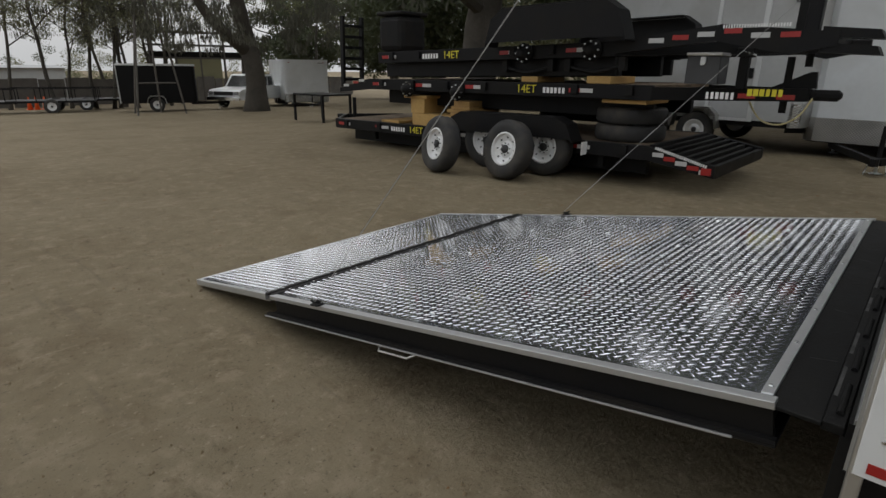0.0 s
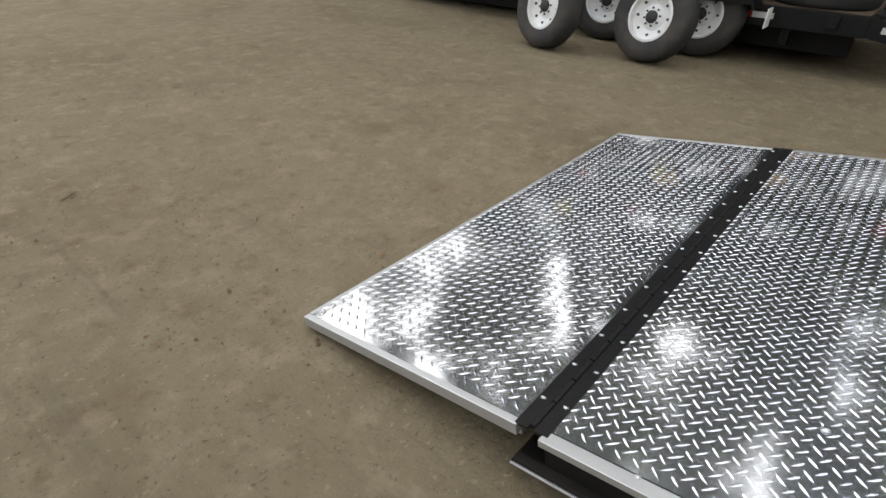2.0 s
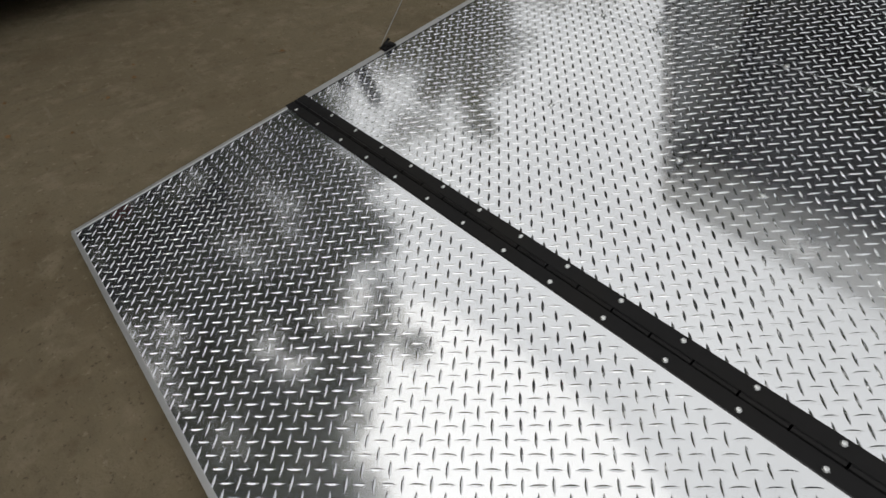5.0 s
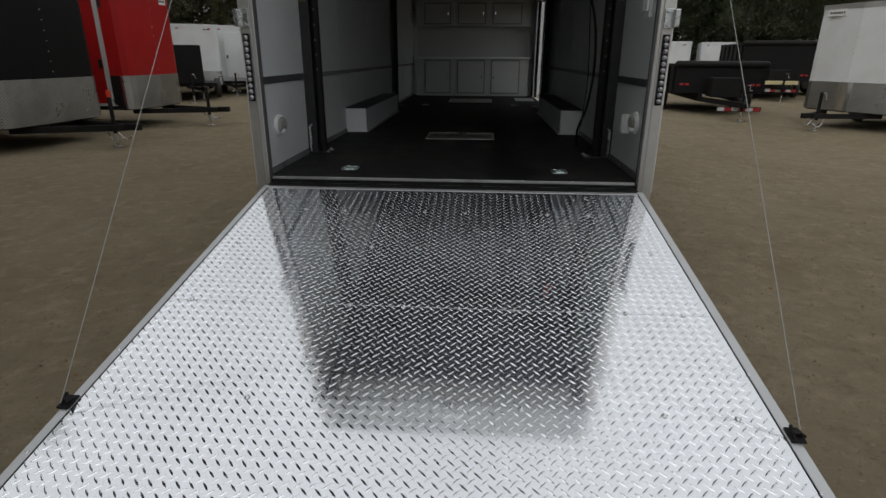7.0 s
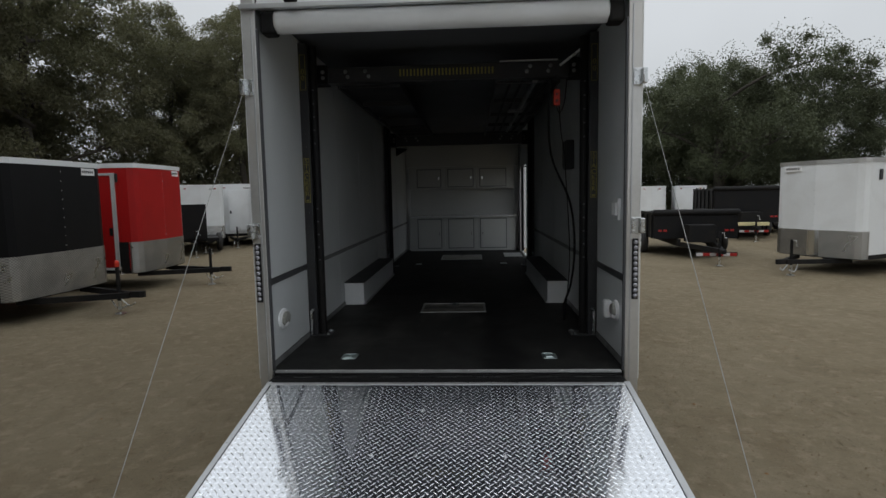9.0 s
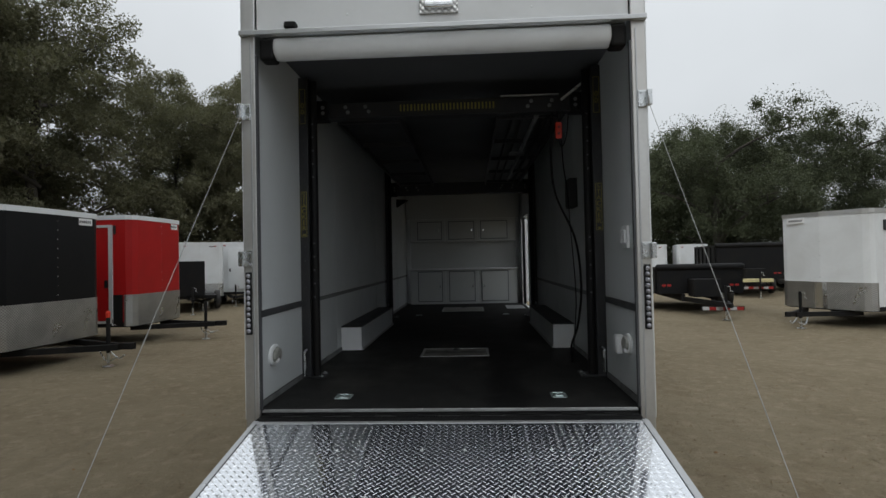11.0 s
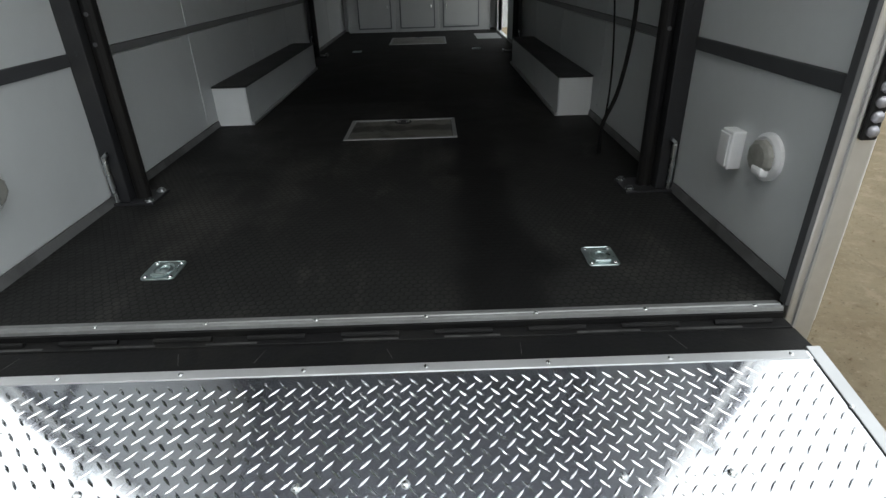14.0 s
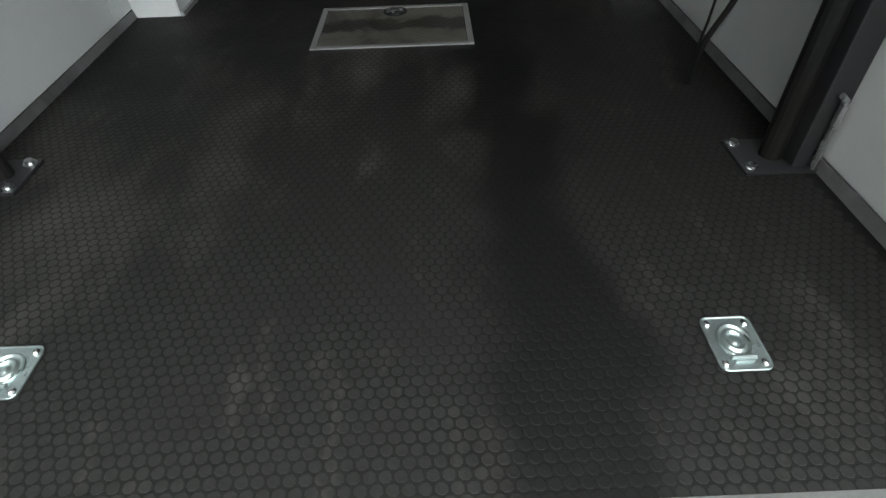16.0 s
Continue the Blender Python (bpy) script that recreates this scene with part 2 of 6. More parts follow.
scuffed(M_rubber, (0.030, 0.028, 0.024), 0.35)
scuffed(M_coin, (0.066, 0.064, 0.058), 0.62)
M_cove = paint("dull_metal_cove", (0.200, 0.203, 0.205), 0.42, 0.4, 0.1, 12, 0.03, (0.10, 0.10, 0.10))
M_zinc = paint("passivated_zinc", (0.52, 0.61, 0.61), 0.28, 0.9, 0.08, 30, 0.03, (0.36, 0.42, 0.43))
M_gap = paint("worn_black_rubber", (0.007, 0.007, 0.0075), 0.55, 0, 0.4, 14, 0.08, (0.012, 0.0118, 0.011), 0.5, 1.5, spec=0.18)
M_scuff = paint("scuffed_bare_steel", (0.075, 0.075, 0.075), 0.5, 0.3, 0.4, 30, 0.05, (0.02, 0.02, 0.02), 0.5)
M_wire = paint("grey_wire_rope", (0.34, 0.34, 0.33), 0.5, 0.6, 0.15, 60, 0.1)
M_tyre = paint("tyre_rubber", (0.025, 0.025, 0.026), 0.75, 0, 0.3, 12, 0.15, (0.06, 0.053, 0.045))
M_rim = paint("white_wheel_paint", (0.76, 0.77, 0.78), 0.35, 0, 0.04, 10, 0.02, (0.6, 0.58, 0.55))
M_red = paint("red_trailer_skin", (0.40, 0.012, 0.012), 0.34, 0, 0.08, 4, 0.01, (0.35, 0.011, 0.010), spec=0.3)
M_bskin = paint("black_trailer_skin", (0.006, 0.006, 0.007), 0.42, 0, 0.2, 4, 0.01, spec=0.2)
M_gskin = paint("grey_trailer_skin", (0.16, 0.17, 0.18), 0.35, 0, 0.1, 4, 0.02)
M_guard = paint("weathered_tread_plate", (0.58, 0.58, 0.57), 0.28, 0.95, 0.16, 22, 0.35, (0.40, 0.40, 0.39), 0.1)


def studded(m, size, depth, flat=False):
    """A small raised diamond grid, coloured darker in the hollows."""
    n, l = m.node_tree.nodes, m.node_tree.links
    b = n["Principled BSDF"]
    tc = n.new("ShaderNodeTexCoord")
    mp = n.new("ShaderNodeMapping")
    mp.inputs["Rotation"].default_value = (0, 0, math.radians(45)) if flat else (0, math.radians(45), 0)
    mp.inputs["Scale"].default_value = (1, 1, 0.02) if flat else (1, 0.02, 1)
    v = n.new("ShaderNodeTexVoronoi")
    v.inputs["Scale"].default_value = 1 / size
    v.inputs["Randomness"].default_value = 0
    l.new(tc.outputs["Object"], mp.inputs["Vector"])
    l.new(mp.outputs["Vector"], v.inputs["Vector"])
    bp = n.new("ShaderNodeBump")
    bp.invert = True
    bp.inputs["Strength"].default_value = 1.0
    bp.inputs["Distance"].default_value = depth
    l.new(v.outputs["Distance"], bp.inputs["Height"])
    l.new(bp.outputs["Normal"], b.inputs["Normal"])
    r = n.new("ShaderNodeMapRange")
    r.inputs["From Min"].default_value = 0.30
    r.inputs["From Max"].default_value = 0.55
    r.inputs["To Max"].default_value = 0.55
    l.new(v.outputs["Distance"], r.inputs["Value"])
    mx = n.new("ShaderNodeMixRGB")
    mx.inputs["Color2"].default_value = (0.16, 0.155, 0.145, 1)
    l.new(b.inputs["Base Color"].links[0].from_socket, mx.inputs["Color1"])
    l.new(r.outputs["Result"], mx.inputs["Fac"])
    l.new(mx.outputs["Color"], b.inputs["Base Color"])


studded(M_guard, 0.030, 0.007)
M_wood = paint("pine_timber", (0.46, 0.29, 0.10), 0.75, 0, 0.25, 6, 0.15, (0.36, 0.21, 0.08))
M_deck = paint("worn_deck_plank", (0.16, 0.115, 0.075), 0.85, 0, 0.3, 6, 0.25, (0.11, 0.085, 0.06), jitter=0.25)
M_yellow = paint("yellow_lettering", (0.21, 0.18, 0.03), 0.5, 0, 0.06, 10, 0)
M_yellow2 = paint("bright_yellow_lettering", (0.66, 0.58, 0.03), 0.5, 0, 0.06, 10, 0)
M_rail = paint("dark_grey_rail", (0.060, 0.062, 0.067), 0.45, 0, 0.1, 10, 0.02)
M_greyrail = paint("mid_grey_rail", (0.17, 0.175, 0.18), 0.45, 0, 0.1, 10, 0.02)
M_palewood = paint("pale_timber", (0.62, 0.55, 0.30), 0.7, 0, 0.15, 6, 0.1)
M_olive = paint("olive_sheet_metal", (0.23, 0.22, 0.13), 0.6, 0, 0.1, 3, 0.02)
M_farwall = paint("pale_sheet_wall", (0.42, 0.43, 0.44), 0.6, 0, 0.08, 0.6, 0.02)
# base greyed to stand in for tree shade; the patches are weathering
M_dullwhite = paint("weathered_white_skin", (0.43, 0.44, 0.44), 0.45, 0, 0.08, 2, 0.02, (0.33, 0.32, 0.30), 0.4)
M_farwhite = paint("aged_white_skin", (0.66, 0.69, 0.71), 0.4, 0, 0.06, 2, 0.02, (0.56, 0.57, 0.57), 0.4)
M_frame = paint("mill_aluminium", (0.66, 0.67, 0.67), 0.42, 0.3, 0.06, 10, 0.02)
M_cab = paint("cabinet_laminate", (0.47, 0.485, 0.48), 0.45, 0, 0.03, 5, 0.01)
M_cap = paint("smoky_plastic_cap", (0.30, 0.30, 0.275), 0.28, 0, 0.12, 30, 0.05, (0.22, 0.22, 0.20), 0.5)
M_sill = paint("scuffed_sill_metal", (0.30, 0.31, 0.31), 0.42, 0.6, 0.15, 14, 0.05, (0.20, 0.20, 0.20))
M_letter = paint("white_lettering", (0.8, 0.8, 0.8), 0.5, 0, 0.03, 10, 0)
M_ink = paint("black_lettering", (0.02, 0.02, 0.022), 0.5, 0, 0.1, 10, 0)
M_tapered = paint("red_reflector", (0.33, 0.020, 0.018), 0.3, 0, 0.1, 20, 0)
M_tapew = paint("white_reflector", (0.50, 0.50, 0.50), 0.3, 0, 0.05, 20, 0)
M_orange = paint("orange_plastic", (0.75, 0.11, 0.02), 0.42, 0, 0.06, 10, 0.02)
M_redbox = paint("red_control_box", (0.72, 0.045, 0.02), 0.4, 0, 0.06, 10, 0.02)
M_plastic = paint("white_plastic", (0.72, 0.73, 0.74), 0.35, 0, 0.03, 10, 0.01)
M_lens = paint("clear_lamp_lens", (0.34, 0.34, 0.37), 0.15, 0.5, 0.15, 60, 0.15)
M_glass = paint("dark_window_glass", (0.015, 0.018, 0.02), 0.06, 0, 0.1, 3, 0)
M_bark = paint("oak_bark", (0.075, 0.066, 0.055), 0.9, 0, 0.35, 3, 0.8, (0.040, 0.037, 0.030))
M_leafa = paint("oak_leaves", (0.080, 0.092, 0.050), 0.6, 0, 0.35, 0.5, 0, (0.048, 0.057, 0.030), 0.6, jitter=0.15)
M_leafb = paint("pine_foliage", (0.165, 0.160, 0.098), 0.65, 0, 0.35, 0.5, 0, (0.115, 0.116, 0.070), 0.6, jitter=0.15)


def thin_leaf(m, col, share):
    """Lets light pass through a leaf."""
    n, l = m.node_tree.nodes, m.node_tree.links
    tr = n.new("ShaderNodeBsdfTranslucent")
    tr.inputs["Color"].default_value = (*col, 1)
    mix = n.new("ShaderNodeMixShader")
    mix.inputs["Fac"].default_value = share
    l.new(n["Principled BSDF"].outputs["BSDF"], mix.inputs[1])
    l.new(tr.outputs["BSDF"], mix.inputs[2])
    l.new(mix.outputs["Shader"], n["Material Output"].inputs["Surface"])


thin_leaf(M_leafa, (0.10, 0.125, 0.05), 0.25)
thin_leaf(M_leafb, (0.17, 0.175, 0.08), 0.38)
M_moss = paint("hanging_moss", (0.115, 0.115, 0.09), 0.9, 0, 0.3, 2, 0, (0.08, 0.08, 0.06), 0.6)
M_stone = paint("dirt_clods", (0.21, 0.158, 0.094), 0.95, 0, 0.3, 9, 0.2, (0.13, 0.095, 0.06))
M_dead = paint("dead_leaves", (0.20, 0.11, 0.045), 0.8, 0, 0.3, 9, 0, (0.12, 0.075, 0.03))
M_fence = paint("weathered_fence", (0.12, 0.11, 0.10), 0.85, 0, 0.25, 5, 0.1)


# ---- builders ----
def box(bm, x0, x1, y0, y1, z0, z1, bev=0.0):
    m = Matrix.Translation(((x0 + x1) / 2, (y0 + y1) / 2, (z0 + z1) / 2)) @ Matrix.Diagonal((abs(x1 - x0), abs(y1 - y0), abs(z1 - z0), 1))
    vs = bmesh.ops.create_cube(bm, size=1, matrix=m)["verts"]
    if bev:
        es = list({e for v in vs for e in v.link_edges})
        bmesh.ops.bevel(bm, geom=es, offset=bev, segments=2, affect="EDGES", profile=0.5)
    return bm


def rod(bm, p0, p1, r, seg=8, r2=None):
    a, b = Vector(p0), Vector(p1)
    d = b - a
    m = Matrix.Translation((a + b) / 2) @ d.to_track_quat("Z", "Y").to_matrix().to_4x4()
    bmesh.ops.create_cone(bm, cap_ends=True, segments=seg, radius1=r, radius2=r if r2 is None else r2, depth=d.length, matrix=m)
    return bm


def lathe(bm, profile, m=None, seg=20, caps=True):
    """profile: (radius, height) pairs, turned round the z axis of m."""
    m = m or Matrix()
    rings = []
    for r, h in profile:
        rings.append([bm.verts.new(m @ Vector((r * math.cos(2 * math.pi * i / seg), r * math.sin(2 * math.pi * i / seg), h))) for i in range(seg)])
    for a, b in zip(rings, rings[1:]):
        for i in range(seg):
            bm.faces.new((a[i], a[(i + 1) % seg], b[(i + 1) % seg], b[i]))
    if caps:
        bm.faces.new(list(reversed(rings[0])))
        bm.faces.new(rings[-1])
    bmesh.ops.recalc_face_normals(bm, faces=bm.faces[:])
    return bm


def prism(bm, pts, axis, a0, a1):
    """A polygon of two coordinates, drawn out along the third axis."""
    def at(p, a):
        return {"x": (a, p[0], p[1]), "y": (p[0], a, p[1]), "z": (p[0], p[1], a)}[axis]
    lo = [bm.verts.new(at(p, a0)) for p in pts]
    hi = [bm.verts.new(at(p, a1)) for p in pts]
    k = len(pts)
    fs = [bm.faces.new(lo), bm.faces.new(hi)]
    for i in range(k):
        fs.append(bm.faces.new((lo[i], lo[(i + 1) % k], hi[(i + 1) % k], hi[i])))
    bmesh.ops.recalc_face_normals(bm, faces=fs)
    return bm


def tube(bm, pts, r, seg=6):
    """One bent bar of round section through the points; r: a radius, or one a point."""
    rs = r if isinstance(r, (list, tuple)) else [r] * len(pts)
    p = [Vector(a) for a in pts]
    rings = []
    side = None
    for i, a in enumerate(p):
        d = (p[min(i + 1, len(p) - 1)] - p[max(i - 1, 0)]).normalized()
        if side is None:
            side = d.orthogonal().normalized()
        side = (side - d * side.dot(d)).normalized()
        up = d.cross(side)
        rings.append([bm.verts.new(a + (side * math.cos(2 * math.pi * k / seg) + up * math.sin(2 * math.pi * k / seg)) * rs[i]) for k in range(seg)])
    fs = []
    for a, b in zip(rings, rings[1:]):
        for i in range(seg):
            fs.append(bm.faces.new((a[i], a[(i + 1) % seg], b[(i + 1) % seg], b[i])))
    fs.append(bm.faces.new(list(reversed(rings[0]))))
    fs.append(bm.faces.new(rings[-1]))
    bmesh.ops.recalc_face_normals(bm, faces=fs)
    return bm


def B():
    return bmesh.new()


def part(name, bm, mat, parent, label="", smooth=False, kind=""):
    me = bpy.data.meshes.new(name)
    bm.to_mesh(me)
    bm.free()
    me.materials.append(mat)
    if smooth:
        me.polygons.foreach_set("use_smooth", [True] * len(me.polygons))
    ob = new(name, me)
    ob.parent = parent
    if label or kind:
        tagged(ob, label=label, kind=kind)
    return ob


def same_part(ob, parent, m, name=None):
    """Another piece on the same mesh."""
    o = new(name or ob.name.split(".")[0], ob.data)
    o.parent = parent
    o.matrix_basis = m
    return o


def raw_part(name, verts, faces, mat, parent, label="", kind="", smooth=False):
    me = bpy.data.meshes.new(name)
    me.from_pydata(verts, [], faces)
    me.materials.append(mat)
    if smooth:
        me.polygons.foreach_set("use_smooth", [True] * len(me.polygons))
    ob = new(name, me)
    ob.parent = parent
    if label or kind:
        tagged(ob, label=label, kind=kind)
    return ob


def thing(name, label, category, m=None, group="", kind=""):
    ob = new(name)
    ob.empty_display_size = 0.2
    if m is not None:
        ob.matrix_basis = m
    return tagged(ob, label, category, group, kind)


def letters(name, text, size, mat, parent, m, label=""):
    cu = bpy.data.curves.new(name, "FONT")
    cu.body, cu.size, cu.extrude = text, size, 0.001
    cu.align_x, cu.align_y = "CENTER", "CENTER"
    tmp = bpy.data.objects.new("tmp_text", cu)
    me = bpy.data.meshes.new_from_object(tmp)
    bpy.data.objects.remove(tmp)
    me.materials.append(mat)
    ob = new(name, me)
    ob.parent = parent
    ob.matrix_basis = m
    if label:
        tagged(ob, label)
    return ob


def bars(bm, x0, x1, h, count, gap=0.28, z=0.0, seed=0):
    """A row of plain bars that stands for writing, in the local x-y plane."""
    rr = random.Random(seed)
    step = (x1 - x0) / count
    for i in range(count):
        w = step * (1 - gap) * rr.uniform(0.7, 1.0)
        x = x0 + step * (i + 0.5)
        box(bm, x - w / 2, x + w / 2, -h / 2, h / 2, z, z + 0.0015)
    return bm


# ---- ground ----
def ground_height(x, y):
    z = -0.012
    if y < -8:
        z -= 0.037 * min(-8 - y, 34) * min(1, (-8 - y) / 6)
    return z


def steps(near, far, fine, count):
    a = list(np.arange(-near, near + 1e-6, fine))
    g = [near + (far - near) * (i / count) ** 2.2 for i in range(1, count + 1)]
    return [-v for v in reversed(g)] + a + g


gx, gy = steps(9, 260, 0.16, 26), steps(10, 260, 0.16, 26)
gv = []
for y in gy:
    for x in gx:
        near = 1.0 if abs(x) < 9.2 and abs(y) < 10.2 else 0.5
        h = noise.fractal(Vector((x * 0.55, y * 0.55, 0)), 1.0, 2.0, 4) * 0.020 * near
        h += noise.noise(Vector((x * 3.1, y * 3.1, 4))) * 0.006 * near
        # shallow wheel ruts beside the ramp
        for rx in (-2.1, -3.0, 2.6, 3.6):
            d = abs(x - rx - 0.3 * math.sin(y * 0.25))
            if d < 0.2:
                h -= 0.014 * (1 - d / 0.2)
        gv.append((x, y, ground_height(x, y) + h - 0.006))
w = len(gx)
gf = [(j * w + i, j * w + i + 1, (j + 1) * w + i + 1, (j + 1) * w + i) for j in range(len(gy) - 1) for i in range(w - 1)]
ground = raw_part("ground", gv, gf, M_dirt, None, smooth=True)
tagged(ground, "packed bare tan dirt yard with faint wheel tracks", "ground", kind="structure")


def scatter(name, count, area, size, mat, label, seed, flat=0.5):
    """Loose bits on the ground, joined."""
    rr = random.Random(seed)
    vs, fs = [], []
    for _ in range(count):
        x, y = rr.uniform(*area[0]), rr.uniform(*area[1])
        s = rr.uniform(*size) * rr.uniform(0.5, 1)
        a = rr.uniform(0, 6.28)
        z = ground_height(x, y) - 0.008
        k = len(vs)
        n = 5
        for i in range(n):
            r = s * rr.uniform(0.6, 1.1)
            vs.append((x + r * math.cos(a + i * 6.283 / n), y + r * math.sin(a + i * 6.283 / n) * 0.8, z))
        vs.append((x, y, z + s * flat + 0.006))
        fs += [(k + i, k + (i + 1) % n, k + n) for i in range(n)]
    ob = raw_part(name, vs, fs, mat, None)
    return tagged(ob, label, "debris", kind="stuff")


scatter("dirt_clods", 17000, ((-8, 10), (-10, 12)), (0.003, 0.015), M_stone, "small brown dirt clods and pebbles on the yard", 3)
scatter("dead_leaves", 260, ((-6, 8), (-9, 8)), (0.012, 0.03), M_dead, "dry fallen brown leaves scattered over the dirt", 5, 0.15)



def drag_marks(count, seed):
    """Short scraped ridges in the packed dirt, in bundles that share a direction."""
    rr = random.Random(seed)
    vs, fs = [], []
    for b in range(count):
        x0, y0, a = rr.uniform(-6, 7), rr.uniform(-8, 9), rr.gauss(1.1, 0.5)
        if abs(x0) < 1.9 and -4.2 < y0 < 9:
            continue
        for i in range(rr.randint(2, 7)):
            x, y = x0 + rr.gauss(0, 0.22), y0 + rr.gauss(0, 0.22)
            an = a + rr.gauss(0, 0.14)
            ln, w, h = rr.uniform(0.015, 0.06), rr.uniform(0.003, 0.008), rr.uniform(0.0006, 0.002)
            k = len(vs)
            for u, v, zz in ((-1, 0, -0.001), (-0.5, 1, -0.001), (0.5, 1, -0.001), (1, 0, -0.001), (0.5, -1, -0.001), (-0.5, -1, -0.001), (-0.45, 0, h), (0.45, 0, h)):
                px_, py_ = x + u * ln * math.cos(an) - v * w * math.sin(an), y + u * ln * math.sin(an) + v * w * math.cos(an)
                vs.append((px_, py_, ground_height(px_, py_) + zz))
            fs += [(k + p, k + q, k + r) for p, q, r in ((0, 6, 1), (2, 7, 3), (3, 7, 4), (5, 6, 0))] + [(k + 1, k + 6, k + 7, k + 2), (k + 4, k + 7, k + 6, k + 5)]
    fs = [tuple(reversed(f)) for f in fs]
    return tagged(raw_part("drag_marks", vs, fs, M_dirt, None), "short scraped ridges in the packed dirt", "dirt marks", kind="stuff")


drag_marks(170, 9)

# ---- ramp door ----
RT = 9.8
ramp = thing("ramp_door", "lowered trailer ramp door of polished aluminium tread plate with black edges", "ramp",
             pose(0, 0, 0.60, RT))
RW, RL, FL0, FL1 = 1.22, 2.43, 2.50, 3.385


def treads(name, y_far, y_near, parent, seed):
    """Raised lens-shaped bars in alternate diagonals, over the plate."""
    rr = random.Random(seed)
    vs, fs = [], []
    s = 0.0425
    rows = int((y_near - y_far - 0.03) / (s / 2))
    cols = int((2 * RW - 0.05) / s)
    for j in range(rows):
        for i in range(cols):
            x = -RW + 0.035 + (i + 0.5 * (j % 2)) * s
            y = y_far + 0.018 + j * s / 2
            a = radians(45 if j % 2 else -45) + rr.uniform(-0.05, 0.05)
            ca, sa = math.cos(a), math.sin(a)
            g = rr.uniform(0.9, 1.06)
            k = len(vs)
            for u, v, h in ((-0.0192, 0, 0), (-0.009, 0.0029, 0), (0, 0.0035, 0), (0.009, 0.0029, 0), (0.0192, 0, 0), (0.009, -0.0029, 0), (0, -0.0035, 0), (-0.009, -0.0029, 0),
                            (-0.011, 0, 0.0015), (0, 0, 0.0018), (0.011, 0, 0.0015)):
                u, v = u * g, v * g
                vs.append((x + u * ca - v * sa, y + u * sa + v * ca, h + 0.0002))
            fs += [(k + p, k + q, k + r) for p, q, r in ((0, 8, 1), (1, 9, 2), (1, 8, 9), (2, 9, 3), (3, 9, 10), (3, 10, 4), (4, 10, 5), (5, 10, 9), (5, 9, 6), (6, 9, 7), (7, 9, 8), (7, 8, 0))]
    # faces wound upward
    fs = [tuple(reversed(f)) for f in fs]
    return raw_part(name, vs, fs, M_plate, parent, kind="stuff", label="raised diagonal tread bars of the plate")


plate = part("deck_plate", box(B(), -RW, RW, -RL, -0.014, -0.006, 0), M_plate, ramp, "polished aluminium tread plate")
treads("tread_pattern", -RL, -0.04, plate, 1)
for nm, x0, x1, y0, y1 in (("side_trim", RW - 0.012, RW + 0.026, -RL, 0), ("side_trim", -RW - 0.010, -RW + 0.022, -RL, 0), ("end_trim", -RW + 0.022, RW - 0.022, -0.042, -0.012)):
    part(nm, box(B(), x0, x1, y0, y1, -0.018, 0.0030, 0.0015), M_edge, ramp, "pale aluminium edge trim")
for x in (RW - 0.0145, -RW + 0.0245):
    part("trim_seam", box(B(), x - 0.002, x + 0.002, -RL, -0.045, 0.0002, 0.0012), M_blackm, ramp, "dark seam along the trim")
part("core_panel", box(B(), -RW + 0.02, RW - 0.02, -RL + 0.01, -0.01, -0.070, -0.019), M_black, ramp, "black painted core of the ramp")
part("outer_skin", box(B(), -RW - 0.022, RW + 0.022, -RL - 0.085, 0.0, -0.128, -0.120), M_black, ramp, "black outer skin")
for s in (-1, 1):
    part("side_channel", box(B(), s * (RW - 0.03), s * (RW - 0.005), -RL, -0.01, -0.1195, -0.0185), M_black, ramp, "black side channel")
    part("edge_strip", box(B(), s * (RW + 0.0225), s * (RW + 0.030), -RL - 0.085, -0.10, -0.127, -0.120, 0.0015), M_trim, ramp, "thin bright edge strip")
    part("lower_flange", box(B(), s * (RW - 0.004), s * (RW + 0.021), -RL - 0.08, 0.0, -0.1195, -0.108), M_blackm, ramp, "black lower flange")
    h = B()
    tube(h, [(s * (RW + 0.012), -1.55, -0.128), (s * (RW + 0.046), -1.52, -0.140), (s * (RW + 0.046), -1.34, -0.140), (s * (RW + 0.012), -1.31, -0.128)], 0.005)
    part("pull_handle", h, M_post, ramp, "bent steel pull handle")
# fold-over flap at the ramp's free end
flap = part("flap_plate", box(B(), -RW, RW, -FL1, -FL0, -0.006, 0), M_plate, ramp, "tread plate of the hinged end flap")
treads("tread_pattern", -FL1, -FL0, flap, 2)
part("flap_core", prism(B(), [(-FL1 + 0.002, -0.03), (-FL0, -0.05), (-FL0, -0.0065), (-FL1 + 0.002, -0.0065)], "x", -RW + 0.01, RW - 0.01), M_trim, ramp, "aluminium flap edge")
for x0, x1, y0, y1 in ((RW - 0.010, RW + 0.014, -FL1, -FL0), (-RW - 0.004, -RW + 0.014, -FL1, -FL0), (-RW + 0.014, RW - 0.014, -FL1 - 0.003, -FL1 + 0.012)):
    part("flap_trim", box(B(), x0, x1, y0, y1, -0.034, 0.003, 0.002), M_edge, ramp, "dull aluminium flap edging")
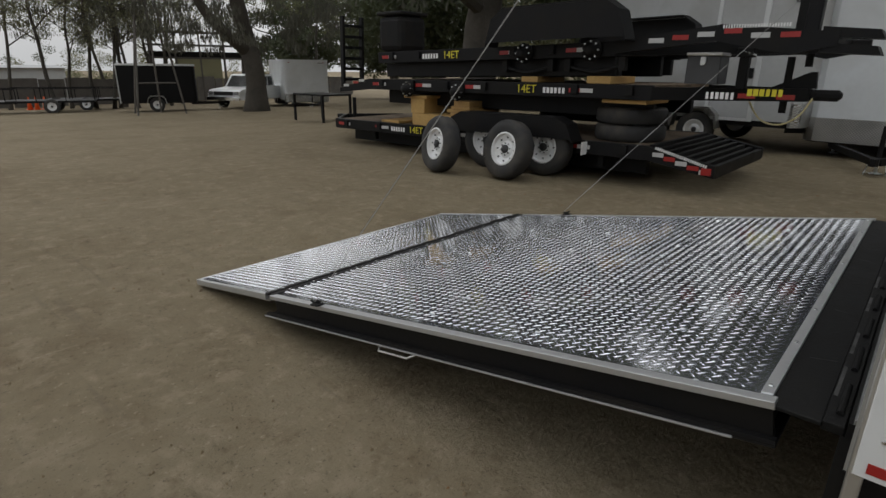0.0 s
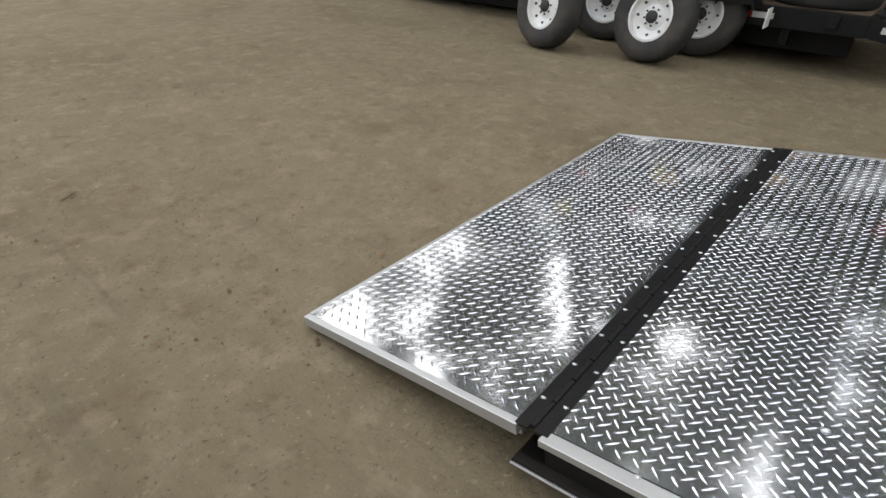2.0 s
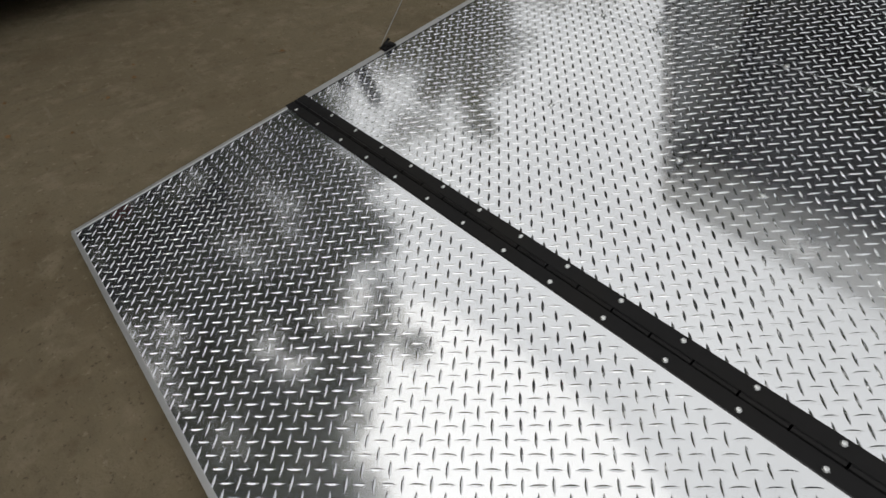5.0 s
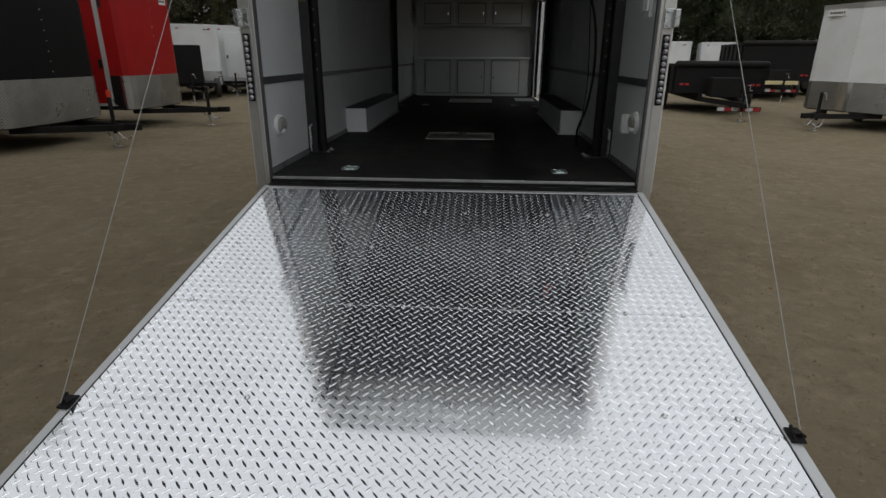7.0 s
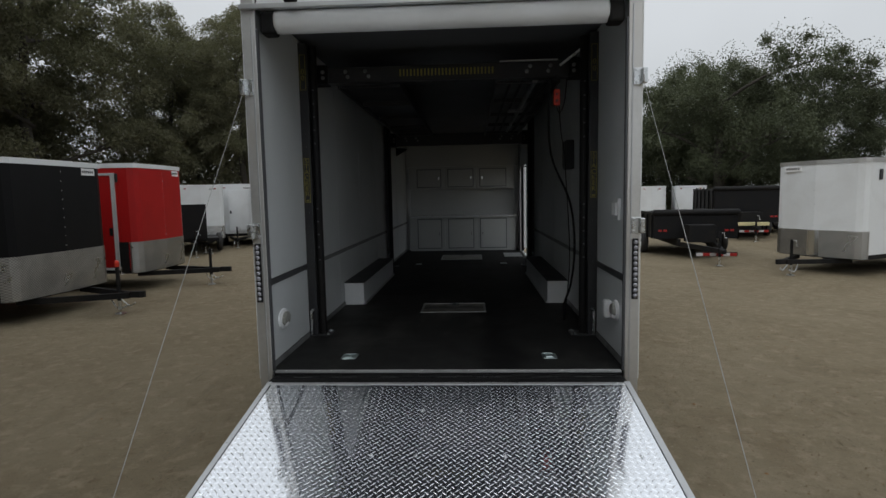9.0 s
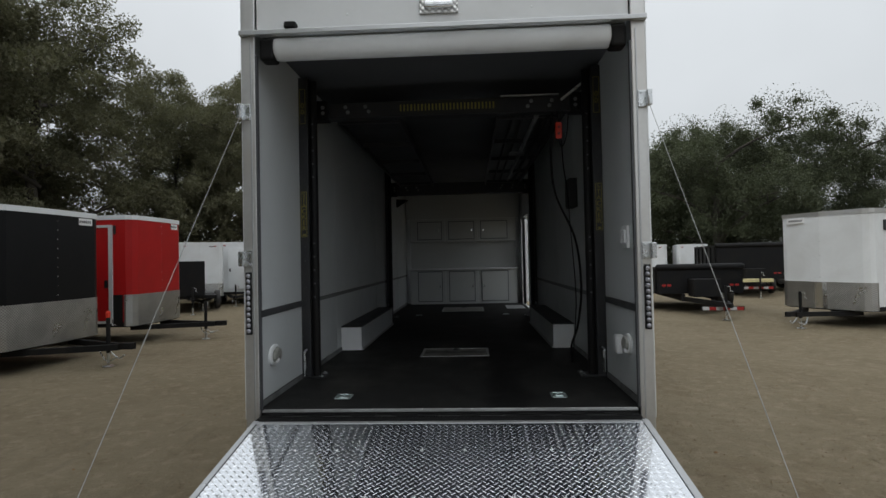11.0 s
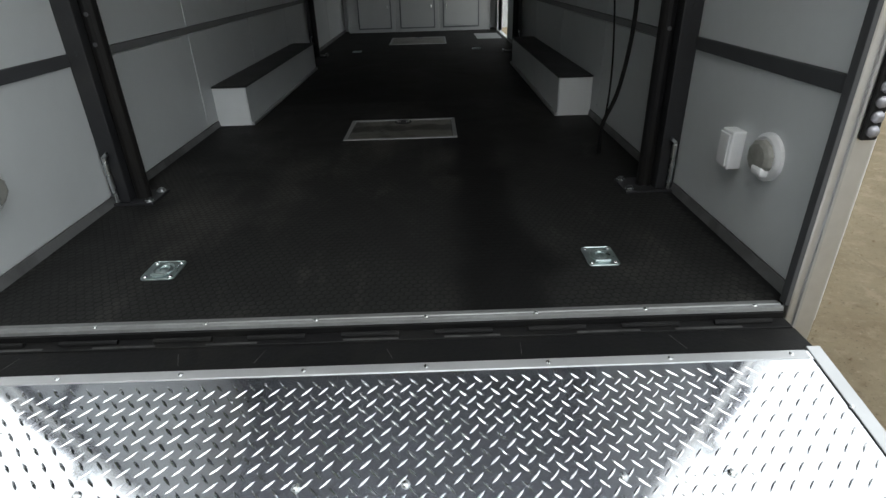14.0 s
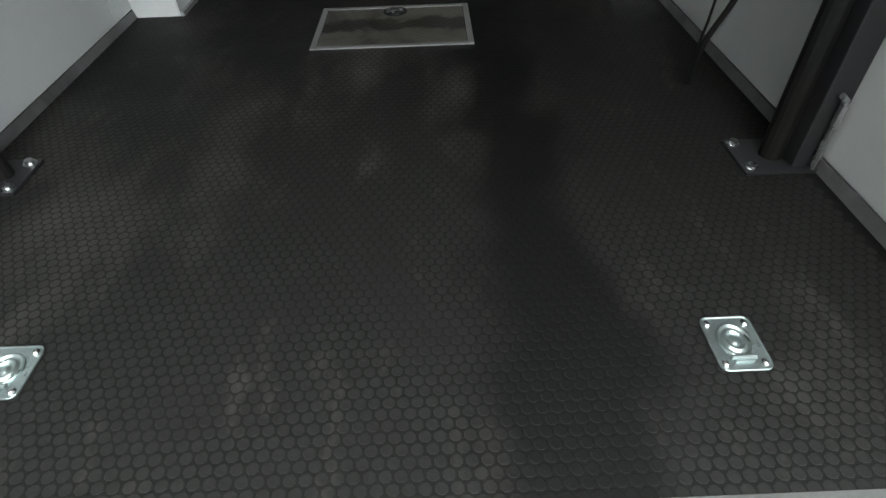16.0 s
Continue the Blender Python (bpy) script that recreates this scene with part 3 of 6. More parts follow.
# piano hinge between ramp and flap
hinge = part("hinge_strip", box(B(), -RW - 0.008, RW + 0.008, -FL0 - 0.008, -FL0 + 0.030, -0.004, 0.005, 0.0015), M_black, ramp, "black steel piano hinge")
part("hinge_strip", box(B(), -RW - 0.008, RW + 0.008, -FL0 + 0.046, -FL0 + 0.086, -0.004, 0.005, 0.0015), M_black, ramp, "black steel piano hinge")
for i in range(24):
    x = -RW + i * (2 * RW / 24)
    part("knuckle", rod(B(), (x + 0.002, -FL0 + 0.038, 0.002), (x + 2 * RW / 24 - 0.003, -FL0 + 0.038, 0.002), 0.0085, 8), M_black, ramp)
screw_head = part("screw", lathe(B(), [(0.0075, 0), (0.0075, 0.001), (0.005, 0.0035), (0.0015, 0.004)], pose(0, 0, 0), 8), M_steel, ramp, "zinc screw head")
screw_head.matrix_basis = pose(-RW + 0.06, -FL0 + 0.006, 0.005)
for i in range(15):
    x = -RW + 0.06 + i * 0.1625
    for y in (-FL0 + 0.006, -FL0 + 0.072):
        if i or y > -FL0 + 0.1:
            same_part(screw_head, ramp, pose(x, y, 0.005))
for i in range(8):
    same_part(screw_head, ramp, pose(-1.155 + i * 0.33, -0.027, 0.0035))
part("sheet_joint", box(B(), -RW + 0.012, RW - 0.012, -1.3362, -1.3345, 0.0003, 0.0012), M_plate, ramp, "fine joint between plate sheets")
for y in (-0.36, -0.80, -1.335, -1.92):
    for i in range(10):
        if (i + int(y * 10)) % 3 or y == -1.335:
            same_part(screw_head, ramp, pose(-1.0875 + i * 0.2415, y, 0.0015) @ Matrix.Scale(1.45, 4))
for i in range(5):
    for s in (-1, 1):
        same_part(screw_head, ramp, pose(s * (RW - 0.01), -0.2 - i * 0.5, 0.0035))
# cable anchors and the stay cables
for s in (-1, 1):
    a = B()
    ax = RW + 0.018 if s > 0 else -RW
    box(a, ax - 0.024, ax + 0.022, -2.018, -1.955, 0.0032, 0.012, 0.003)
    rod(a, (ax - 0.012, -2.015, 0.008), (ax - 0.012, -1.965, 0.030), 0.006)
    rod(a, (ax + 0.012, -1.965, 0.008), (ax + 0.012, -2.01, 0.028), 0.006)
    box(a, ax - 0.014, ax + 0.014, -1.998, -1.978, 0.012, 0.027, 0.003)
    part("cable_anchor", a, M_blackm, ramp, "black bolted cable shackle")
for s in (-1, 1):
    c = B()
    a = Vector((1.250, -1.96, 0.285) if s > 0 else (-1.222, -1.99, 0.285))
    b = Vector((s * 1.342, 0.11, 2.585))
    tube(c, [a, b], 0.0019, 6)
    rod(c, b, b + Vector((0, 0.01, 0.05)), 0.006, 6)
    part("stay_cable", c, M_wire, None)
    ob = scene.collection.objects[-1]
    tagged(ob, "thin pale steel cable stay holding the ramp door", "cable", "ramp stays")

# ---- main trailer ----
TY, FZ, CZ, TL = 0.165, 0.62, 3.24, 8.95
trailer = thing("enclosed_trailer", "tall white enclosed stacker trailer with its rear ramp open", "trailer")
XI, XO, XF = 1.290, 1.345, 1.254          # inner lining, outer skin, rear frame opening
DY0, DY1, DZ1 = 7.10, 8.42, 2.45          # side door opening
for s, nm in ((-1, "side_wall"), (1, "side_wall")):
    wbm = B()
    if s < 0:
        box(wbm, -XO, -XI, 0.203, TL, 0.56, 3.62)
    else:
        box(wbm, XI, XO, 0.203, DY0, 0.56, 3.62)
        box(wbm, XI, XO, DY1, TL, 0.56, 3.62)
        box(wbm, XI, XO, DY0, DY1, DZ1, 3.62)
        box(wbm, XI, XO, DY0, DY1, 0.56, FZ - 0.004)
    part(nm, wbm, M_white, trailer, "white outer side of the trailer")
lin = []
for s in (-1, 1):
    # inner lining: separate sheets with a joint every 1.22 m, above and below the chair rail
    y = 0.203
    k = 0
    while y < TL - 0.1:
        y1 = min(y + (0.987 if k == 0 else 1.22), TL - 0.06)
        for z0, z1 in ((FZ + 0.045, 1.231), (1.281, CZ - 0.01)):
            ya, yb = y + 0.003, y1 - 0.003
            if s > 0 and ya < DY1 and yb > DY0:
                for a, b in ((ya, min(yb, DY0 - 0.03)), (max(ya, DY1 + 0.03), yb)):
                    if b - a > 0.05:
                        part("wall_panel", box(B(), s * (XI - 0.008), s * (XI + 0.001), a, b, z0, z1), M_wallin, trailer)
            else:
                part("wall_panel", box(B(), s * (XI - 0.008), s * (XI + 0.001), ya, yb, z0, z1), M_wallin, trailer, "white smooth wall panel")
        if not (s > 0 and y1 > DY0 - 0.1) and y1 < TL - 0.1:
            part("joint_strip", box(B(), s * (XI - 0.0115), s * (XI - 0.0082), y1 - 0.012, y1 + 0.012, FZ + 0.06, CZ - 0.02), M_wallin, trailer, "white joint strip")
        for zz in (0.72, 0.98, 1.36, 1.75, 2.14, 2.53, 2.92):
            same_part(screw_head, trailer, pose(s * (XI - 0.008), y + 0.03, zz, 0, -90 * s) @ Matrix.Scale(0.45, 4))
        y, k = y1, k + 1
    yb = DY0 - 0.03 if s > 0 else TL - 0.06
    part("chair_rail", box(B(), s * (XI - 0.016), s * (XI - 0.001), 0.204, 1.19, 1.232, 1.280, 0.002), M_rail, trailer, "dark grey chair rail")
    part("chair_rail", box(B(), s * (XI - 0.016), s * (XI - 0.001), 1.192, yb, 1.238, 1.276, 0.002), M_greyrail, trailer, "mid grey chair rail")
    part("cove_trim", prism(B(), [(s * (XI - 0.02), FZ + 0.001), (s * (XI - 0.002), FZ + 0.001), (s * (XI - 0.002), FZ + 0.038), (s * (XI - 0.012), FZ + 0.038)], "y", 0.204, yb), M_cove, trailer, "dull metal cove trim")
    part("edge_trim", box(B(), s * (XF - 0.012), s * (XF + 0.002), 0.168, 0.199, FZ + 0.003, 3.02, 0.002), M_rail, trailer, "dark grey edge trim")
    # posts of the rear frame
    post = part("rear_post", box(B(), s * (XF + 0.003), s * 1.35, 0.17, 0.201, 0.30, 3.66, 0.006), M_post, trailer, "galvanised rear corner post")
    part("post_lip", box(B(), s * (XF + 0.028), s * (XF + 0.036), 0.163, 0.172, 0.52, 3.1), M_trim, post)
    part("corner_trim", box(B(), s * 1.3505, s * 1.357, 0.178, 0.62, 0.56, 3.655, 0.002), M_white, trailer, "white riveted corner skin")
    # lamps down the post
    lamp = part("lamp_strip", box(B(), s * 1.296, s * 1.338, 0.153, 0.169, 1.13, 1.55, 0.006), M_blackm, trailer, "vertical rear lamp strip")
    ld = part("lamp_lens", lathe(B(), [(0.0165, 0), (0.0165, 0.005), (0.011, 0.012), (0.004, 0.014)], pose(0, 0, 0, 90), 10), M_lens, lamp, "round clear lamp lens", True)
    ld.matrix_basis = pose(s * 1.317, 0.153, 1.155)
    for i in range(1, 11):
        same_part(ld, lamp, pose(s * 1.317, 0.153, 1.155 + i * 0.037))
    # keepers for the door bars
    for z in (1.64, 2.63):
        kb = B()
        box(kb, s * 1.288, s * 1.348, 0.153, 0.169, z - 0.055, z + 0.055, 0.003)
        box(kb, s * 1.336, s * 1.368, 0.115, 0.169, z - 0.05, z + 0.05, 0.004)
        keeper = part("bar_keeper", kb, M_steel, trailer, "zinc door bar keeper")
        for zz in (-0.038, 0.038):
            part("bolt", lathe(B(), [(0.009, 0), (0.009, 0.003), (0.006, 0.007)], pose(s * 1.306, 0.154, z + zz, 90), 8), M_steel, keeper)
# rear header with roller-like spring cover
part("header", box(B(), -1.249, 1.249, 0.19, 0.26, 3.17, 3.64, 0.003), M_white, trailer, "white header over the rear opening")
part("header_lip", box(B(), -1.352, 1.352, 0.13, 0.169, 3.145, 3.178, 0.004), M_trim, trailer, "aluminium drip lip")
cov = lathe(B(), [(0.075, -1.14), (0.078, -1.12), (0.078, 1.12), (0.075, 1.14)], pose(0, 0.27, 3.09, 0, 90, 0), 20)
part("spring_cover", cov, M_white, trailer, "white rounded spring cover", True)
for s in (-1, 1):
    part("spring_bracket", box(B(), s * 1.135, s * 1.24, 0.20, 0.33, 3.0, 3.15, 0.02), M_blackm, trailer, "black plastic spring bracket")
    rv = part("rivet", lathe(B(), [(0.006, 0), (0.005, 0.003), (0.001, 0.004)], pose(0, 0, 0, 90), 6), M_steel, trailer)
    rv.matrix_basis = pose(s * 0.62, 0.19, 3.28)
    same_part(rv, trailer, pose(s * 0.62, 0.19, 3.42))
lf = B()
box(lf, -0.13, 0.13, 0.172, 0.189, 3.255, 3.43, 0.004)
llamp = part("load_lamp", lf, M_guard, trailer, "tread-plate framed load lamp")
lb = B()
box(lb, -0.095, 0.095, 0.15, 0.172, 3.285, 3.40, 0.01)
rod(lb, (-0.09, 0.145, 3.315), (0.09, 0.145, 3.315), 0.02, 10)
part("lamp_body", lb, M_chrome, llamp, "chrome lamp body")
part("camera_bracket", box(B(), -1.04, -0.96, 0.12, 0.189, 3.18, 3.225, 0.01), M_blackm, trailer, "small black plastic bracket")
# ceiling, roof, ends
part("ceiling", box(B(), -XI, XI, 0.265, TL, CZ, CZ + 0.03), M_ceil, trailer, "grey lined ceiling")
part("roof", box(B(), -XO - 0.01, XO + 0.01, 0.17, TL + 0.05, 3.661, 3.72, 0.015), M_white, trailer, "white roof skin")
part("front_wall", box(B(), -XO, XO, TL, TL + 0.08, 0.56, 3.64), M_white, trailer, "white front wall")
part("roof_rail", box(B(), -XI, XI, 0.29, 0.38, CZ + 0.031, 3.639), M_blackm, trailer)
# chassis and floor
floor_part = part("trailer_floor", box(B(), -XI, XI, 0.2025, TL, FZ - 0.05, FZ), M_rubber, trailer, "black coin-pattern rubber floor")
part("chassis", box(B(), -1.23, 1.23, 0.14, TL, 0.36, FZ - 0.051), M_blackm, trailer, "black steel chassis")
part("rear_bumper", box(B(), -1.10, 1.10, 0.05, 0.098, 0.50, 0.575, 0.006), M_black, trailer, "black steel rear bumper")
part("gap_cover", box(B(), -1.24, 1.24, -0.016, 0.10, 0.580, 0.592, 0.003), M_gap, trailer, "black rubber gap cover")
part("step_angle", box(B(), -1.235, 1.235, 0.10, 0.146, 0.570, 0.596, 0.003), M_gap, trailer, "black hinge angle")
for i in range(9):
    x = -1.1 + i * 0.275
    part("hinge_rod", rod(B(), (x - 0.085, 0.128, 0.600), (x + 0.085, 0.128, 0.600), 0.008, 8), M_gap, trailer, "black ramp hinge")
rr_ = random.Random(77)
for i in range(7):
    x = -1.12 + i * 0.345 + rr_.uniform(-0.06, 0.06)
    part("worn_mark", box(B(), x, x + rr_.uniform(0.10, 0.2), 0.103, 0.112, 0.5964, 0.5972), M_scuff, trailer, "pale worn mark on the hinge angle")
for i in range(6):
    x, k = -0.95 + i * 0.36 + rr_.uniform(-0.1, 0.1), rr_.uniform(-0.03, 0.03)
    part("scratch", rod(B(), (x, 0.02, 0.5925), (x + k, 0.02 + rr_.uniform(0.04, 0.07), 0.5925), 0.0009, 5), M_scuff, trailer, "thin pale scratch")
part("floor_face", box(B(), -1.235, 1.235, 0.150, 0.202, 0.572, FZ - 0.009), M_gap, trailer, "worn black floor edge")
sill = part("sill_strip", prism(B(), [(0.158, FZ - 0.008), (0.160, FZ + 0.003), (0.166, FZ + 0.005), (0.168, FZ + 0.002), (0.177, FZ + 0.002), (0.179, FZ + 0.005), (0.186, FZ + 0.005), (0.204, FZ + 0.0005), (0.164, FZ - 0.002), (0.162, FZ - 0.008)], "x", -1.235, 1.235), M_sill, trailer, "scuffed aluminium sill strip")
for i in range(8):
    same_part(screw_head, sill, pose(-1.155 + i * 0.33, 0.174, FZ + 0.0035))
# coin studs of the rubber floor
vs, fs = [], []
cs = 0.0285
for j in range(int(3.0 / (cs * 0.866))):
    for i in range(int(2 * (XI - 0.03) / cs)):
        x = -XI + 0.03 + (i + 0.5 * (j % 2)) * cs
        y = 0.212 + j * cs * 0.866
        if x > XI - 0.02:
            continue
        k = len(vs)
        for r, z in ((0.0130, 0.0001), (0.0116, 0.0006)):
            for q in range(8):
                vs.append((x + r * math.cos(q * 0.7854 + 0.39), y + r * math.sin(q * 0.7854 + 0.39), FZ + z))
        fs += [(k + q, k + (q + 1) % 8, k + 8 + (q + 1) % 8, k + 8 + q) for q in range(8)] + [tuple(k + 8 + q for q in range(8))]
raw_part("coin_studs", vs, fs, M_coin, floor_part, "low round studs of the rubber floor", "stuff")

# side of the trailer: rivets, red stripe and dark lettering
part("side_stripe", box(B(), 1.357, 1.359, 0.20, 0.62, 0.575, 0.60), M_tapered, trailer, "thin red side stripe")
lt = B()
bars(lt, 0, 0.33, 0.055, 14, 0.25, 0, 4)
ob = part("side_lettering", lt, M_ink, trailer, "black lettering on the side", kind="stuff")
ob.matrix_basis = Matrix.Translation((1.3575, 0.262, 0.705)) @ Matrix(((0, 0, 1, 0), (1, 0, 0, 0), (0, 1, 0, 0), (0, 0, 0, 1)))
rv = part("rivet", lathe(B(), [(0.006, 0), (0.005, 0.003), (0.001, 0.004)], pose(0, 0, 0, 0, 90), 6), M_steel, trailer)
rv.matrix_basis = pose(1.357, 0.215, 0.66)
for i in range(1, 24):
    same_part(rv, trailer, pose(1.357, 0.215, 0.66 + i * 0.11))
part("rear_floor_edge", box(B(), XO - 0.02, XO + 0.006, 0.35, TL, 0.50, 0.56, 0.003), M_trim, trailer, "aluminium lower side rail")
for i in range(3):
    for s in (-1, 1):
        t = lathe(B(), [(0.18, -0.10), (0.34, -0.11), (0.37, -0.08), (0.37, 0.08), (0.34, 0.11), (0.18, 0.10)], pose(s * 1.20, 2.92 + i * 0.80, 0.36, 0, 90, 0), 24)
        wh = part("wheel", t, M_tyre, trailer, "black trailer tyre")
        part("rim", lathe(B(), [(0.17, -0.06), (0.19, 0.05), (0.10, 0.085), (0.05, 0.09)], pose(s * 1.21, 2.92 + i * 0.80, 0.36, 0, 90 * s, 0), 16), M_rim, wh)
for s in (-1, 1):
    part("landing_leg", box(B(), s * 0.9 - 0.04, s * 0.9 + 0.04, TL - 0.5, TL - 0.42, 0.0, 0.40), M_blackm, trailer, "black front landing leg")

# side door, standing ajar beyond its opening
sd = thing("side_door", "white narrow entry door of the trailer standing open", "door", pose(XO + 0.01, DY1 + 0.02, 0.66, 0, 0, 8))
part("door_leaf", box(B(), 0.0, 0.72, 0, 0.035, 0, 1.78, 0.006), M_white, sd)
part("door_handle", box(B(), 0.62, 0.68, -0.03, -0.001, 0.8, 0.92, 0.008), M_blackm, sd, "black door latch")
sdf = B()
box(sdf, XI - 0.02, XO + 0.01, DY0 - 0.035, DY0, FZ, DZ1 + 0.03)
box(sdf, XI - 0.02, XO + 0.01, DY1, DY1 + 0.035, FZ, DZ1 + 0.03)
box(sdf, XI - 0.02, XO + 0.01, DY0, DY1, DZ1, DZ1 + 0.03)
part("door_frame", sdf, M_trim, trailer, "aluminium side door frame")

# ---- inside the trailer ----
lift = thing("vehicle_lift", "charcoal four-post car lift with its runways raised to the ceiling", "lift")
for y_pair in (1.20, 5.90):
    for s in (-1, 1):
        yp = y_pair + (0.0225 if s < 0 else -0.0225)
        post = part("lift_post", box(B(), s * 1.202, s * 1.280, yp - 0.05, yp + 0.05, FZ + 0.012, 3.20, 0.004), M_charcoal, lift, "charcoal lift post with peg holes")
        part("slide_tube", rod(B(), (s * (1.172 if yp < 2 else 1.20), yp + (0.02 if yp < 2 else -0.09), FZ + 0.012), (s * (1.172 if yp < 2 else 1.20), yp + (0.02 if yp < 2 else -0.09), 3.18), 0.034, 14), M_black, post, "black slide tube")
        bp = part("base_plate", box(B(), s * (1.062 if s > 0 else 1.092), s * 1.272, yp - 0.07, yp + 0.11, FZ + 0.001, FZ + 0.012, 0.002), M_charcoal, post, "black bolted base plate")
        for bx, by in ((1.085 if s > 0 else 1.120, -0.045), (1.085 if s > 0 else 1.120, 0.085)):
            part("anchor_bolt", lathe(B(), [(0.021, 0.012), (0.021, 0.016), (0.013, 0.017), (0.013, 0.026), (0.005, 0.028)], pose(s * bx, yp + by, FZ), 10), M_steel, bp, "zinc anchor bolt")
        pin = rod(B(), (s * 1.252, yp - 0.066, FZ + 0.02), (s * 1.252, yp - 0.066, FZ + 0.23), 0.011, 8)
        rod(pin, (s * 1.252, yp - 0.066, FZ + 0.23), (s * 1.227, yp - 0.075, FZ + 0.25), 0.009, 8)
        part("lock_pin", pin, M_steel, post, "zinc lock pin")
        if yp < 2:
            for i in range(14):
                z = 1.28 + i * 0.115
                if 1.80 < z < 2.24 or z > 2.84:
                    continue
                part("peg_hole", rod(B(), (s * 1.243, yp - 0.053, z), (s * 1.243, yp - 0.049, z), 0.009, 8), M_ink, post)
                part("peg_hole", rod(B(), (s * 1.172, yp - 0.0155, z + 0.03), (s * 1.172, yp - 0.011, z + 0.03), 0.009, 8), M_rail, post)
            # vertical word plate with a yellow border
            for z0, z1 in ((1.825, 2.215), (2.80, 3.10)):
                fr = B()
                for a in ((1.219, 1.223, z0, z1), (1.265, 1.269, z0, z1), (1.223, 1.265, z0, z0 + 0.004), (1.223, 1.265, z1 - 0.004, z1)):
                    box(fr, s * a[0], s * a[1], yp - 0.0525, yp - 0.0505, a[2], a[3])
                part("plate_border", fr, M_yellow, post, "thin yellow border")
            for i, ch in enumerate("STACKER"):
                letters("letter", ch, 0.056, M_yellow, post, pose(s * 1.244, yp - 0.0525, 2.188 - i * 0.048, 90))
            for i in range(3):
                part("word_bar", box(B(), s * 1.244 - 0.012 + i * 0.009, s * 1.244 - 0.005 + i * 0.009, yp - 0.0525, yp - 0.0505, 1.834, 1.852), M_yellow, post)
            for i in range(2):
                letters("letter", "0", 0.06, M_yellow, post, pose(s * 1.244, yp - 0.0525, 2.90 + i * 0.055, 90))
for yb, z0, z1 in ((1.40, 2.905, 3.035), (5.95, 2.74, 2.93)):
    bm = box(B(), -1.08, 1.08, yb, yb + 0.10, z0, z1, 0.005)
    beam = part("cross_beam", bm, M_charcoal, lift, "charcoal cross beam")
    part("beam_lip", box(B(), -1.10, 1.10, yb - 0.012, yb + 0.11, z0 - 0.010, z0 - 0.001), M_charcoal, beam)
    for s in (-1, 1):
        part("beam_end", box(B(), s * 1.082, s * 1.235, yb - 0.03, yb + 0.12, z0 - 0.02, z1 + 0.02, 0.008), M_black, lift, "black beam carriage")
        for x, dz in ((0.92, 0.035), (0.90, -0.01), (0.74, 0.035), (0.71, -0.01), (1.12, 0.03), (1.12, -0.02)):
            part("beam_bolt", lathe(B(), [(0.019, 0), (0.019, 0.003), (0.012, 0.004), (0.012, 0.012), (0.004, 0.013)], pose(s * x, yb - (0.031 if x > 1 else 0.001), (z0 + z1) / 2 + dz - 0.01, 90), 6), M_cove, beam, "dull zinc bolt")
wl_ = B()
bars(wl_, 0, 0.86, 0.060, 27, 0.48, 0, 9)
ob = part("beam_lettering", wl_, M_yellow, lift, "yellow lettering on the beam", kind="stuff")
ob.matrix_basis = pose(-0.437, 1.3985, 2.972, 90)
part("latch_bar", box(B(), 0.47, 0.98, 1.37, 1.40, 3.037, 3.046, 0.002), M_post, lift, "bright latch bar")
part("strut", rod(B(), (1.0, 1.38, 2.99), (1.2, 1.22, 3.12), 0.012, 8), M_steel, lift, "zinc diagonal strut")
for s in (-1, 1):
    x0, x1 = 0.44, 1.02
    rw = part("runway", box(B(), s * x0, s * x1, 1.505, 5.945, 2.925, 2.945), M_charcoal, lift, "black runway underside")
    for xa in (x0, x1 - 0.02):
        part("runway_lip", box(B(), s * xa, s * (xa + 0.02), 1.505, 5.945, 2.87, 2.924), M_charcoal, rw, "grey runway side lip")
    for i in range(5):
        part("runway_rib", box(B(), s * (x0 + 0.021), s * (x1 - 0.021), 1.55 + i * 1.05, 1.59 + i * 1.05, 2.88, 2.924), M_charcoal, rw)
    if s > 0:
        for xa in (0.58, 0.68, 0.80, 0.90):
            part("hydraulic_line", rod(B(), (xa, 1.52, 2.895), (xa, 5.5, 2.895), 0.014 if xa < 0.75 else 0.024, 8), M_cove if xa == 0.8 else M_blackm, rw)
        part("sheave_bracket", box(B(), 0.66, 0.84, 3.1, 3.24, 2.855, 2.878, 0.004), M_cove, rw, "dull sheave bracket")
remote = thing("lift_remote", "red hand control hanging from the lift beam", "remote")
rb = box(B(), 0.930, 0.985, 1.28, 1.32, 2.63, 2.77, 0.010)
part("housing", rb, M_redbox, remote)
for i in range(2):
    part("button", lathe(B(), [(0.010, 0), (0.010, 0.006), (0.006, 0.008)], pose(0.957, 1.281, 2.67 + i * 0.055, 90), 10), M_ink, remote, "black push button")
part("hanger", rod(B(), (0.957, 1.30, 2.77), (0.957, 1.36, 2.90), 0.004, 6), M_black, remote, "thin black hanger")


def smooth_line(pts, n=6):
    """Points along a Catmull-Rom curve."""
    out = []
    p = [Vector(a) for a in pts]
    p = [p[0]] + p + [p[-1]]
    for i in range(1, len(p) - 2):
        for k in range(n):
            t = k / n
            a, b, c, d = p[i - 1], p[i], p[i + 1], p[i + 2]
            out.append(0.5 * ((2 * b) + (c - a) * t + (2 * a - 5 * b + 4 * c - d) * t * t + (3 * b - 3 * c + d - a) * t ** 3))
    out.append(p[-2])
    return out


def cable(label, pts, r, mat=None):
    bm = B()
    tube(bm, smooth_line(pts), r, 7)
    ob = part("power_cable", bm, mat or M_black, None)
    return tagged(ob, label, "cable", "trailer cables")


